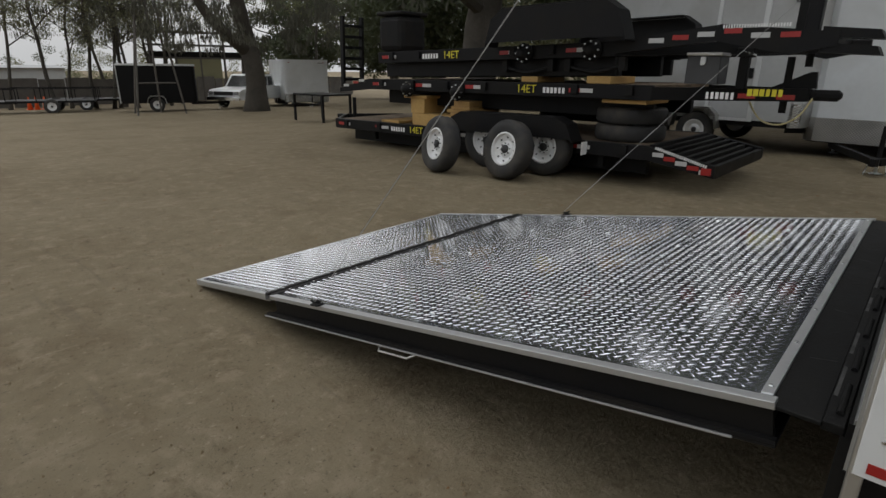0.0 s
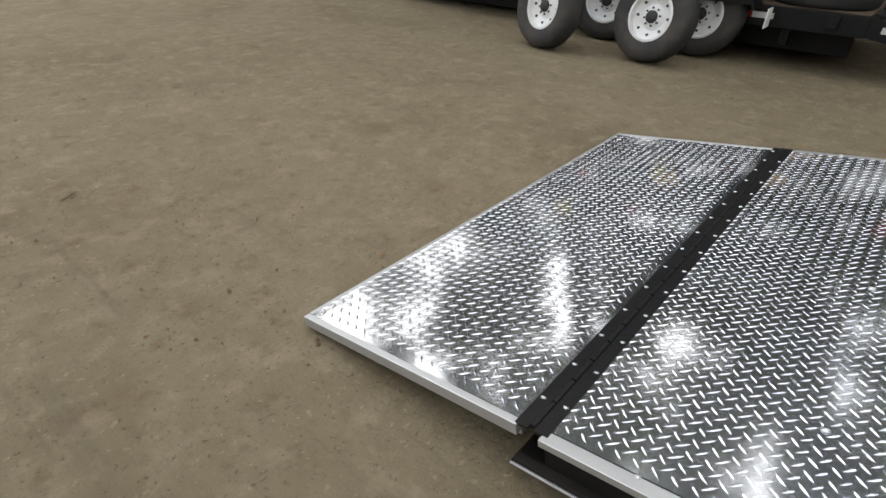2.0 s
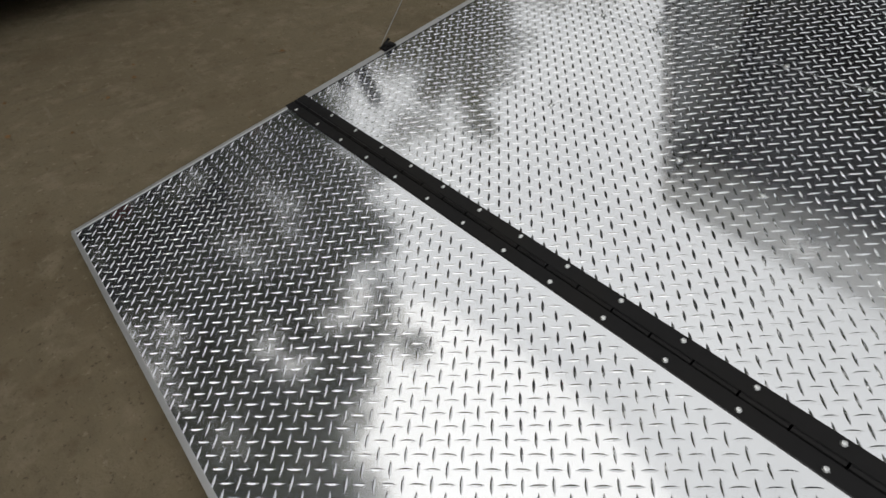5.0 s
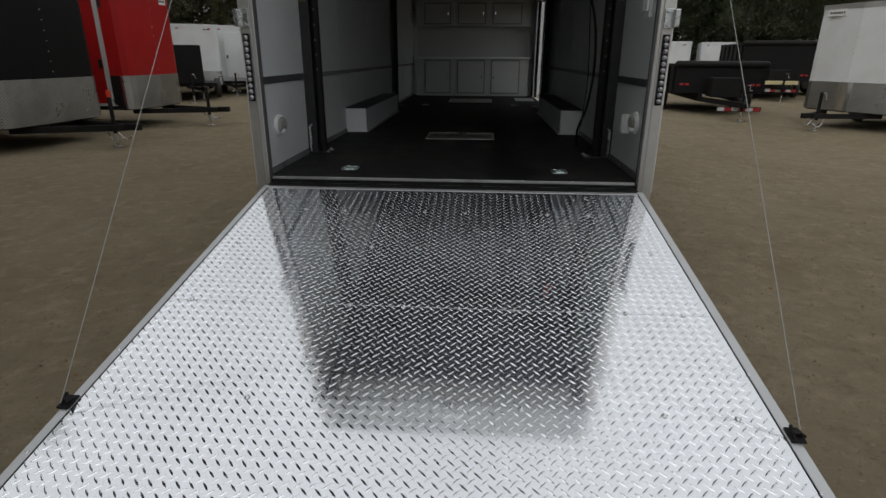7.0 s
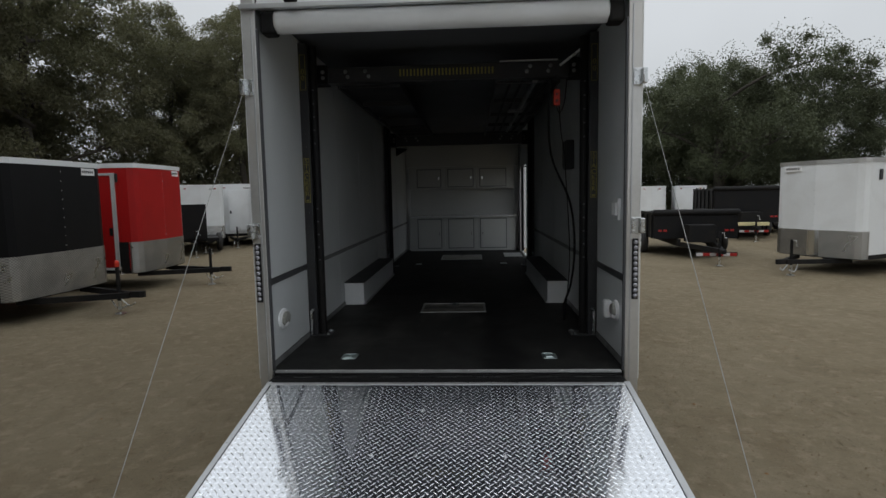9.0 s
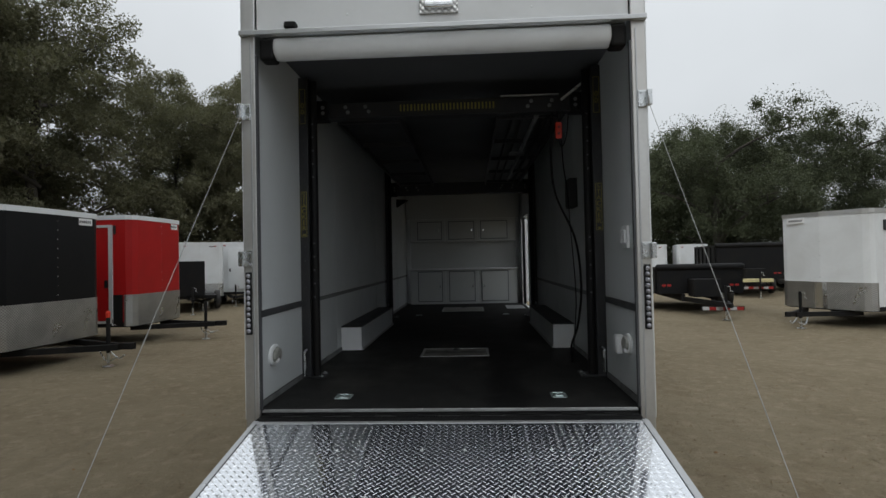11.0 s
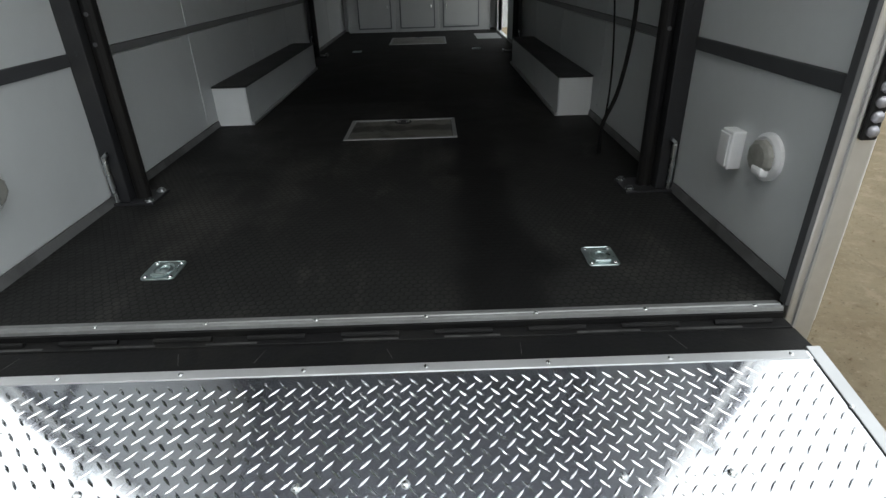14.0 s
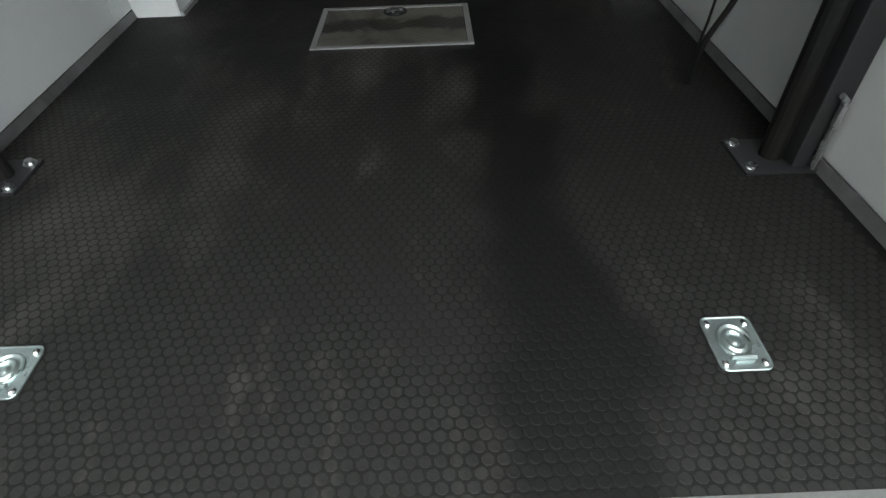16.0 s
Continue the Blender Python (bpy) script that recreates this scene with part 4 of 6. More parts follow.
cable("thick black power cable hanging down to the floor", [(0.93, 1.45, 2.90), (0.925, 1.55, 2.6), (0.96, 1.6, 2.2), (1.13, 1.6, 1.78), (1.175, 1.6, 1.35), (1.14, 1.6, 1.0), (1.08, 1.62, 0.80), (1.09, 1.66, 0.64)], 0.0105)
cable("thin black control cable along the wall", [(0.957, 1.31, 2.63), (1.0, 1.4, 2.58), (1.06, 1.5, 2.70), (1.08, 1.5, 2.9)], 0.004)
cable("thin black control cable along the wall", [(0.98, 1.31, 2.64), (1.06, 1.7, 2.45), (1.16, 2.1, 2.27), (1.215, 2.3, 1.95), (1.20, 2.0, 1.3), (1.14, 1.75, 0.95), (1.10, 1.72, 0.64)], 0.005)


def wall_box(name, label, cat, x, y, z, dx, dy, dz, mat, lid=True):
    t = thing(name, label, cat)
    s = 1 if x > 0 else -1
    part("case", box(B(), x, x - s * dx, y - dy / 2, y + dy / 2, z - dz / 2, z + dz / 2, 0.006), mat, t)
    if lid:
        part("lid", box(B(), x - s * (dx + 0.001), x - s * (dx + 0.008), y - dy * 0.42, y + dy * 0.42, z - dz * 0.42, z + dz * 0.42, 0.003), mat, t)
    return t


WX = XI - 0.008
wall_box("junction_box", "grey metal junction box on the wall", "electrical box", WX, 2.33, 2.27, 0.08, 0.24, 0.30, M_charcoal)
wall_box("breaker_panel", "white breaker panel on the wall near the side door", "electrical box", WX, 6.1, 2.20, 0.08, 0.16, 0.42, M_plastic)
sw = wall_box("outlet_cover", "white double outlet cover on the wall", "outlet", WX, 0.47, 1.742, 0.022, 0.13, 0.16, M_plastic, False)
for dy in (-0.03, 0.03):
    part("flip_lid", box(B(), WX - 0.023, WX - 0.040, 0.47 + dy - 0.024, 0.47 + dy + 0.024, 1.70, 1.79, 0.004), M_plastic, sw, "white flip lid")
wall_box("outlet_cover", "small white outlet box on the wall", "outlet", WX, 0.672, 0.958, 0.05, 0.075, 0.135, M_plastic)
for s, y, z in ((-1, 0.505, 0.935), (1, 0.487, 0.983)):
    v = thing("lamp_access_cover", "rounded white plastic cover on the lower wall", "wall cover")
    part("base", lathe(B(), [(0.078, 0), (0.078, 0.012), (0.066, 0.022), (0.060, 0.022)], pose(s * WX, y, z, 0, -90 * s, 0) @ Matrix.Diagonal((1, 1.35 if s < 0 else 1.05, 1, 1)), 24), M_plastic, v)
    part("cap", lathe(B(), [(0.058, 0.022), (0.056, 0.036), (0.044, 0.044), (0.02, 0.046)], pose(s * WX, y, z, 0, -90 * s, 0) @ Matrix.Diagonal((1, 1.4 if s < 0 else 1.1, 1, 1)), 10), M_cap, v, "smoky grey cap")
    part("hood", box(B(), s * (WX - 0.012), s * (WX - 0.05), y - 0.05, y + 0.01, z - 0.055, z - 0.02, 0.012), M_plastic, v)

# boxed wheel arches
for s in (-1, 1):
    wa = thing("wheel_box", "white boxed wheel arch along the wall", "wheel box", group="wheel boxes")
    part("box_side", box(B(), s * 1.055, s * 1.063, 2.585, 4.95, FZ + 0.001, 0.875), M_wallin, wa)
    part("box_end", box(B(), s * 1.064, s * (WX - 0.001), 2.585, 2.593, FZ + 0.001, 0.875), M_white, wa, "bright white end panel")
    part("box_end", box(B(), s * 1.064, s * (WX - 0.001), 4.942, 4.95, FZ + 0.001, 0.875), M_white, wa)
    part("box_top", box(B(), s * 1.045, s * (WX - 0.001), 2.57, 4.96, 0.876, 0.888, 0.003), M_charcoal, wa, "dark grey lid")
    part("foot_trim", box(B(), s * 1.035, s * 1.054, 2.58, 4.95, FZ + 0.001, FZ + 0.022, 0.003), M_trim, wa, "aluminium foot trim")


def hatch(x0, x1, y0, y1, label):
    h = thing("floor_hatch", label, "hatch", group="floor hatches")
    fr = B()
    for a in ((x0, x1, y0, y0 + 0.025), (x0, x1, y1 - 0.025, y1), (x0, x0 + 0.025, y0 + 0.025, y1 - 0.025), (x1 - 0.025, x1, y0 + 0.025, y1 - 0.025)):
        box(fr, a[0], a[1], a[2], a[3], FZ + 0.0015, FZ + 0.007)
    part("hatch_frame", fr, M_trim, h, "riveted aluminium hatch frame")
    part("hatch_lid", box(B(), x0 + 0.028, x1 - 0.028, y0 + 0.028, y1 - 0.028, FZ + 0.0015, FZ + 0.005), M_hatch, h, "dusty aluminium hatch lid")
    cx = (x0 + x1) / 2
    la = part("latch", lathe(B(), [(0.045, 0.005), (0.045, 0.009), (0.034, 0.011), (0.03, 0.008)], pose(cx, y1 - 0.075, FZ), 16), M_chrome, h, "chrome paddle latch")
    part("latch_seal", lathe(B(), [(0.058, 0.0052), (0.058, 0.0075), (0.046, 0.0075), (0.046, 0.0052)], pose(cx, y1 - 0.075, FZ), 16), M_ink, h, "black rubber latch seal")
    part("key_plug", box(B(), cx - 0.018, cx + 0.018, y1 - 0.085, y1 - 0.065, FZ + 0.008, FZ + 0.017, 0.003), M_ink, la)
    for i in range(8):
        for y in (y0 + 0.012, y1 - 0.012):
            same_part(screw_head, h, pose(x0 + 0.02 + i * (x1 - x0 - 0.04) / 7, y, FZ + 0.006) @ Matrix.Scale(0.6, 4))
    return h


M_hatch = paint("dusty_aluminium", (0.56, 0.54, 0.48), 0.32, 0.85, 0.14, 6, 0.12, (0.16, 0.15, 0.12), 0.5, 1.8)
studded(M_hatch, 0.024, 0.004, True)


def dark_reflection(m, y0, half, col, amount):
    """A ragged dark reflection, painted across the lid's colour."""
    n, l = m.node_tree.nodes, m.node_tree.links
    b = n["Principled BSDF"]
    geo = n.new("ShaderNodeNewGeometry")
    sp = n.new("ShaderNodeSeparateXYZ")
    wob = n.new("ShaderNodeTexNoise")
    wob.inputs["Scale"].default_value = 9.0
    wob.inputs["Detail"].default_value = 6
    ad = n.new("ShaderNodeMath")
    ad.operation = "MULTIPLY_ADD"
    ad.inputs[1].default_value = 0.30
    off = n.new("ShaderNodeMath")
    off.operation = "SUBTRACT"
    off.inputs[1].default_value = y0 + 0.15
    ab = n.new("ShaderNodeMath")
    ab.operation = "ABSOLUTE"
    r = n.new("ShaderNodeMapRange")
    r.inputs["From Min"].default_value = half
    r.inputs["From Max"].default_value = half * 0.55
    r.inputs["To Max"].default_value = amount
    mx = n.new("ShaderNodeMixRGB")
    mx.inputs["Color2"].default_value = (*col, 1)
    l.new(geo.outputs["Position"], sp.inputs["Vector"])
    l.new(geo.outputs["Position"], wob.inputs["Vector"])
    l.new(wob.outputs["Fac"], ad.inputs[0])
    l.new(sp.outputs["Y"], ad.inputs[2])
    l.new(ad.outputs["Value"], off.inputs[0])
    l.new(off.outputs["Value"], ab.inputs[0])
    l.new(ab.outputs["Value"], r.inputs["Value"])
    l.new(r.outputs["Result"], mx.inputs["Fac"])
    l.new(b.inputs["Base Color"].links[0].from_socket, mx.inputs["Color1"])
    l.new(mx.outputs["Color"], b.inputs["Base Color"])


# dark band painted in where the near lid mirrors something dark
dark_reflection(M_hatch, 2.37, 0.085, (0.05, 0.048, 0.042), 0.8)
hatch(-0.360, 0.343, 2.118, 2.60, "dusty aluminium hatch with chrome latch let into the floor")
hatch(-0.40, 0.40, 6.86, 7.70, "aluminium hatch let into the far floor")
dm = thing("tie_down_ring", "zinc recessed tie-down ring bolted to the floor", "tie-down", pose(-0.768, 0.517, FZ + 0.0015) @ Matrix.Diagonal((0.93, 1.05, 1, 1)), "tie-down rings")
pan = B()
rc = []
for cx_, cy_, a0 in ((0.046, 0.046, 0), (-0.046, 0.046, 90), (-0.046, -0.046, 180), (0.046, -0.046, 270)):
    rc += [(cx_ + 0.017 * math.cos(radians(a0 + q)), cy_ + 0.017 * math.sin(radians(a0 + q))) for q in (0, 30, 60, 90)]
prism(pan, rc, "z", 0, 0.003)
part("pan_plate", pan, M_zinc, dm)
rim_ = B()
tube(rim_, [(x * 0.985, y * 0.985, 0.0035) for x, y in rc + rc[:1]], 0.0022, 6)
part("pan_rim", rim_, M_zinc, dm)
part("pan_cup", lathe(B(), [(0.042, 0.0032), (0.040, 0.0085), (0.037, 0.0085), (0.034, 0.0035), (0.028, 0.0035), (0.025, 0.0095), (0.021, 0.0095), (0.018, 0.0035), (0.012, 0.0035), (0.009, 0.0065), (0.002, 0.0070)], pose(0, 0.004, 0), 20), M_zinc, dm, "", True)
rg = B()
lathe_pts = [(0.020 * math.cos(a * 0.5236), 0.006 + 0.020 * math.sin(a * 0.5236), 0.0065) for a in range(-1, 8)]
tube(rg, lathe_pts, 0.0030, 7)
part("hinge_pin", rod(B(), (-0.030, -0.036, 0.0075), (0.030, -0.036, 0.0075), 0.0050, 8), M_zinc, dm)
part("ring", rg, M_zinc, dm, "bright d-ring")
part("ring_clamp", box(B(), -0.022, 0.022, -0.047, -0.042, 0.003, 0.009, 0.002), M_zinc, dm)
for x in (-0.047, 0.047):
    for y in (-0.047, 0.047):
        part("bolt", lathe(B(), [(0.009, 0.004), (0.009, 0.006), (0.005, 0.009)], pose(x, y, 0), 8), M_chrome, dm)
for x, y in ((0.782, 0.517), (-0.77, 6.25), (0.77, 6.25)):
    copy_thing(dm, pose(x, y, FZ + 0.0015) @ Matrix.Diagonal((0.93, 1.05, 1, 1)))

# cabinets along the front wall
CX = ((-0.99, -0.48), (-0.30, 0.24), (0.41, 0.97))
CY = 8.60
for zz, kind_, cat, z0, z1, d in (("base_cabinet", "white base cabinet with a single flush door", "cabinet", FZ + 0.002, 1.365, CY), ("wall_cabinet", "white wall cabinet with a single flush door", "cabinet", 2.0, 2.50, CY + 0.05)):
    xs = (-1.18, -0.39, 0.325, 1.18 if zz == "wall_cabinet" else 1.18)
    for i in range(3):
        cb = thing(zz, kind_, cat, group=zz.replace("_", " ") + "s")
        part("carcass", box(B(), xs[i] + 0.002, xs[i + 1] - 0.002, d + 0.02, TL - 0.002, z0, z1, 0.003), M_cab, cb)
        a, b = CX[i]
        zb, zt = (z0 + 0.07, z1 - 0.04) if zz == "base_cabinet" else (z0 + 0.06, z1 - 0.07)
        fr = B()
        for q in ((a - 0.02, b + 0.02, zb - 0.02, zb), (a - 0.02, b + 0.02, zt, zt + 0.02), (a - 0.02, a, zb, zt), (b, b + 0.02, zb, zt)):
            box(fr, q[0], q[1], d + 0.008, d + 0.0195, q[2], q[3])
        part("door_frame", fr, M_gskin, cb, "grey metal door frame")
        dr = part("door", box(B(), a + 0.004, b - 0.004, d + 0.004, d + 0.0195, zb + 0.004, zt - 0.004, 0.002), M_cab, cb, "white cabinet door")
        part("door_latch", box(B(), b - 0.05 if i < 2 else a + 0.03, b - 0.03 if i < 2 else a + 0.05, d - 0.010, d + 0.003, (zb + zt) / 2 - 0.03, (zb + zt) / 2 + 0.03, 0.004), M_chrome, dr, "chrome latch")
wt = part("worktop", box(B(), -1.20, 1.22, CY - 0.03, TL - 0.002, 1.372, 1.402, 0.005), M_plastic, None)
tagged(wt, "white worktop over the base cabinets", "worktop")
bs = part("backsplash", box(B(), -1.18, 1.18, TL - 0.03, TL - 0.004, 1.404, 1.995), M_cab, None)
tagged(bs, "white splash panel between worktop and wall cabinets", "panel", kind="structure")
vl = part("valance", box(B(), -1.24, 1.24, CY + 0.04, CY + 0.06, 2.505, 3.20), M_cab, None)
tagged(vl, "white panel above the wall cabinets", "panel", kind="structure")
sp = part("door_step_plate", box(B(), 0.86, 1.22, 7.28, 7.98, FZ + 0.0015, FZ + 0.008, 0.002), M_trim, None)
tagged(sp, "aluminium threshold plate inside the side door", "plate")
lm = thing("corner_lamp", "small dark lamp on the wall near the ceiling", "lamp")
part("lamp_case", prism(B(), [(-WX, 2.66), (-1.05, 2.80), (-WX, 2.82)], "y", 7.3, 7.42), M_blackm, lm)


# ---- the yard: other trailers ----
def wheel(parent, m, r=0.37, wd=0.2, spokes=True, rim_mat=None, label="black tyre"):
    """A tyre with a steel rim whose face looks along local +z of m."""
    h = wd / 2
    t = part("tyre", lathe(B(), [(r * 0.56, -h * 0.8), (r * 0.72, -h), (r * 0.93, -h * 0.95), (r, -h * 0.6), (r, h * 0.6), (r * 0.93, h * 0.95), (r * 0.72, h), (r * 0.56, h * 0.8)], m, 32, False), M_tyre, parent, label, True)
    rim = part("rim", lathe(B(), [(r * 0.57, -h * 0.7), (r * 0.57, h * 0.82), (r * 0.52, h * 0.86), (r * 0.50, h * 0.45), (r * 0.30, h * 0.20), (r * 0.22, h * 0.42), (r * 0.15, h * 0.46)], m, 28), rim_mat or M_rim, t, "white painted steel rim")
    part("hub", lathe(B(), [(r * 0.145, h * 0.2), (r * 0.145, h * 0.62), (r * 0.12, h * 0.70), (r * 0.03, h * 0.72)], m, 14), M_ink, rim, "black hub bore", True)
    if spokes:
        for i in range(8):
            a = i * math.pi / 4
            part("rim_hole", lathe(B(), [(r * 0.032, h * 0.2), (r * 0.032, h * 0.42)], m @ pose(r * 0.40 * math.cos(a), r * 0.40 * math.sin(a), 0), 8), M_ink, rim)
            part("lug_nut", lathe(B(), [(r * 0.025, h * 0.4), (r * 0.025, h * 0.52), (r * 0.015, h * 0.55)], m @ pose(r * 0.20 * math.cos(a + 0.2), r * 0.20 * math.sin(a + 0.2), 0), 6), M_blackm, rim)
    return t


def jack(parent, y, z, crank=1, plug=False):
    j = part("jack_tube", rod(B(), (0, y, 0.22), (0, y, z + 0.42), 0.032, 10), M_blackm, parent, "black trailer jack")
    part("jack_leg", rod(B(), (0, y, 0.02), (0, y, 0.22), 0.024, 10), M_steel, j)
    part("jack_foot", lathe(B(), [(0.085, 0.0), (0.085, 0.008), (0.04, 0.02)], pose(0, y, 0.0), 12), M_steel, j, "steel jack foot")
    c = B()
    tube(c, [(0, y, z + 0.40), (crank * 0.10, y, z + 0.40), (crank * 0.10, y, z + 0.28), (crank * 0.16, y, z + 0.28)], 0.009)
    part("jack_crank", c, M_steel, j)
    if plug:
        part("jack_cap", lathe(B(), [(0.036, z + 0.42), (0.038, z + 0.50), (0.026, z + 0.53)], pose(0, y, 0), 10), M_redbox, j, "red plastic jack cap")
    return j


def cargo_trailer(label, x, y, hx, hy, W, L, z0, z1, skin, guard=0.55, side_door=0, nose=0.12, wheels=1, tongue=1.25, logo=1, roof_trim=None, lamps=True, door_at=0.75, strip=False, lower=False, group="enclosed trailers"):
    """A box trailer: its front's middle at (x, y), its tongue towards (hx, hy)."""
    t = thing("cargo_trailer", label, "trailer", pose(x, y, ground_height(x, y), 0, 0, math.degrees(math.atan2(hx, -hy))), group)
    h = W / 2
    plan = [(-h, 0.16), (-h + 0.05, 0.05), (-h + 0.16, 0.0), (0, -nose), (h - 0.16, 0.0), (h - 0.05, 0.05), (h, 0.16), (h, L), (-h, L)]
    part("body", prism(B(), plan, "z", z0, z1), skin, t, "smooth painted sheet-metal body")
    big = [(px * 1.012, py - 0.012 if py < 1 else py + 0.01) for px, py in plan]
    part("roof", prism(B(), big, "z", z1 - 0.055, z1 + 0.035), roof_trim or M_white, t, "white roof edge trim")
    low = [(px * 0.97, py + 0.03 if py < 1 else py - 0.03) for px, py in plan]
    part("skirt", prism(B(), low, "z", z0 - 0.10, z0 - 0.001), M_blackm, t, "black lower frame rail")
    if strip:
        part("nose_strip", prism(B(), [(-0.13, -nose * 0.85 - 0.012), (-0.05, -nose - 0.016), (0.05, -nose - 0.016), (0.13, -nose * 0.85 - 0.012), (0.13, -0.02), (-0.13, -0.02)], "z", z0 - 0.07, z0 + guard - 0.005), M_chrome, t, "smooth polished nose strip")
    if guard:
        for sx, pts in (("stone_guard", [(-h, 0.20), (-h, 0.16), (-h + 0.05, 0.05), (-h + 0.16, 0), (0, -nose)]), ("stone_guard", [(0, -nose), (h - 0.16, 0), (h - 0.05, 0.05), (h, 0.16), (h, 0.20)])):
            vs, fs = [], []
            for px, py in pts:
                n = Vector((px, py - 0.6)).normalized() * 0.008
                for zz in (z0 - 0.08, z0 + guard):
                    vs.append((px + n.x, py + n.y, zz))
            for px, py in pts:
                n = Vector((px, py - 0.6)).normalized() * 0.003
                for zz in (z0 - 0.08, z0 + guard):
                    vs.append((px + n.x, py + n.y, zz))
            k = len(pts)
            for i in range(k - 1):
                fs.append((2 * i, 2 * i + 2, 2 * i + 3, 2 * i + 1))
                fs.append((2 * i + 1, 2 * i + 3, 2 * k + 2 * i + 3, 2 * k + 2 * i + 1))
            raw_part(sx, vs, fs, M_guard, t, "weathered tread-plate stone guard")
    for i in range(9):
        zz = z0 + guard + 0.1 + i * (z1 - z0 - guard - 0.25) / 8
        part("rivet", lathe(B(), [(0.009, 0), (0.006, 0.005)], pose(0, -nose - 0.001, zz, 90), 6), M_steel, t)
    for s in (-1, 1):
        if lamps:
            part("clearance_lamp", box(B(), s * (h - 0.25), s * (h - 0.33), -0.03, 0.012, z1 - 0.13, z1 - 0.09, 0.008), M_tapered, t)
        part("tongue_beam", prism(B(), [(s * (h - 0.35), 0.3), (s * (h - 0.43), 0.3), (-s * 0.0, -tongue), (s * 0.07, -tongue)], "z", z0 - 0.20, z0 - 0.105), M_blackm, t, "black tongue beam")
        for i in range(wheels):
            cy = L * 0.55 + (i - (wheels - 1) / 2) * 0.82
            wheel(t, pose(s * (h + 0.0), cy, 0.33, 0, 90 * s, 0), 0.33, 0.19, False)
            fb = B()
            prof = [(0.43, 0.05), (0.38, 0.30), (0.25, 0.42), (-0.25, 0.42), (-0.38, 0.30), (-0.43, 0.05)]
            prism(fb, [(cy + a, 0.33 + b) for a, b in prof] + [(cy + a * 0.92, 0.33 + b * 0.93) for a, b in reversed(prof)], "x", s * (h + 0.005), s * (h + 0.20))
            part("fender", fb, M_white if strip else M_guard, t, "boxy metal fender")
            if strip:
                part("fender_face", prism(B(), [(cy + a * 1.0, 0.33 + b) for a, b in prof] + [(cy - 0.34, 0.40), (cy - 0.26, 0.56), (cy + 0.26, 0.56), (cy + 0.34, 0.40)], "x", s * (h + 0.201), s * (h + 0.212)), M_white, t, "white fender face")
    part("coupler", prism(B(), [(-0.045, -tongue), (0.045, -tongue), (0.055, -tongue - 0.18), (0.03, -tongue - 0.24), (-0.03, -tongue - 0.24), (-0.055, -tongue - 0.18)], "z", z0 - 0.19, z0 - 0.09), M_blackm, t, "black coupler")
    jack(t, -tongue + 0.22, z0 - 0.1, 1, skin is M_bskin and lamps is False)
    ch = B()
    for s in (-1, 1):
        tube(ch, smooth_line([(s * 0.1, -tongue + 0.3, z0 - 0.2), (s * 0.13, -tongue + 0.15, z0 - 0.36), (s * 0.08, -tongue, z0 - 0.3)], 4), 0.009, 5)
    part("safety_chain", ch, M_steel, t, "loose safety chain")
    if logo:
        part("logo_plate", box(B(), logo * (h - 0.43) - 0.19, logo * (h - 0.43) + 0.19, -0.022 - (nose * 0.5 if strip else 0), -0.012, z1 - 0.19, z1 - 0.07), M_letter, t, "small white badge")
        lb_ = bars(B(), logo * (h - 0.43) - 0.16, logo * (h - 0.43) + 0.16, 0.045, 7, 0.25, 0, 3)
        o = part("logo_bars", lb_, M_ink, t, kind="stuff")
        o.matrix_basis = pose(0, -0.024 - (nose * 0.5 if strip else 0), z1 - 0.13, 90)
    if side_door:
        s = side_door
        xx = s * h
        fr = B()
        for a, b, c, d in ((0, 0.08, z0 - 0.02, z1 - 0.16), (0.75, 0.81, z0 - 0.02, z1 - 0.16), (0.06, 0.75, z1 - 0.21, z1 - 0.16), (0.06, 0.75, z0 - 0.02, z0 + 0.03)):
            box(fr, xx, xx + s * 0.03, door_at + a, door_at + b, c, d)
        dr = part("door_frame", fr, M_frame, t, "aluminium door frame")
        part("door", box(B(), xx, xx + s * 0.012, door_at + 0.065, door_at + 0.745, z0 + 0.035, z1 - 0.215, 0.003), skin, t)
        part("door_handle", box(B(), xx + s * 0.012, xx + s * 0.05, door_at + 0.10, door_at + 0.16, z0 + 0.7, z0 + 0.86, 0.01), M_blackm, t, "black door handle")
        part("clearance_lamp", box(B(), xx, xx + s * 0.02, 0.35, 0.41, z1 - 0.35, z1 - 0.17, 0.012), M_ink, t, "black side vent")
    if lower:
        for s in (-1, 1):
            part("lower_panel", box(B(), s * (h + 0.001), s * (h + 0.009), 0.22, L - 0.02, z0 - 0.09, z0 + guard), M_blackm, t, "black lower side panel")
    if strip:
        part("side_vent", box(B(), h + 0.001, h + 0.03, 0.42, 0.52, z1 - 0.42, z1 - 0.20, 0.012), M_ink, t, "black side vent")
    part("rear_frame", box(B(), -h - 0.006, h + 0.006, L + 0.001, L + 0.05, z0 - 0.1, z1), M_trim, t)
    return t


cargo_trailer("glossy black enclosed trailer with tread-plate nose on bare dirt", -6.66, 5.2, 1, -0.05, 2.1, 5.2, 0.47, 2.54, M_bskin, 0.60, 1, 0.05, 2, 1.15, lamps=False)
cargo_trailer("bright red enclosed trailer with tread-plate nose and side door", -6.65, 8.20, 1.0, -0.01, 1.85, 4.4, 0.48, 2.62, M_red, 0.56, -1, 0.05, 1, lamps=False, door_at=0.42, lower=True)
cargo_trailer("white enclosed trailer with weathered tread-plate nose", 7.84, 8.90, -0.90, -0.44, 1.92, 3.9, 0.46, 2.45, M_white, 0.50, 0, 0.10, 1, 1.0, -1, M_post, lamps=False, strip=True)
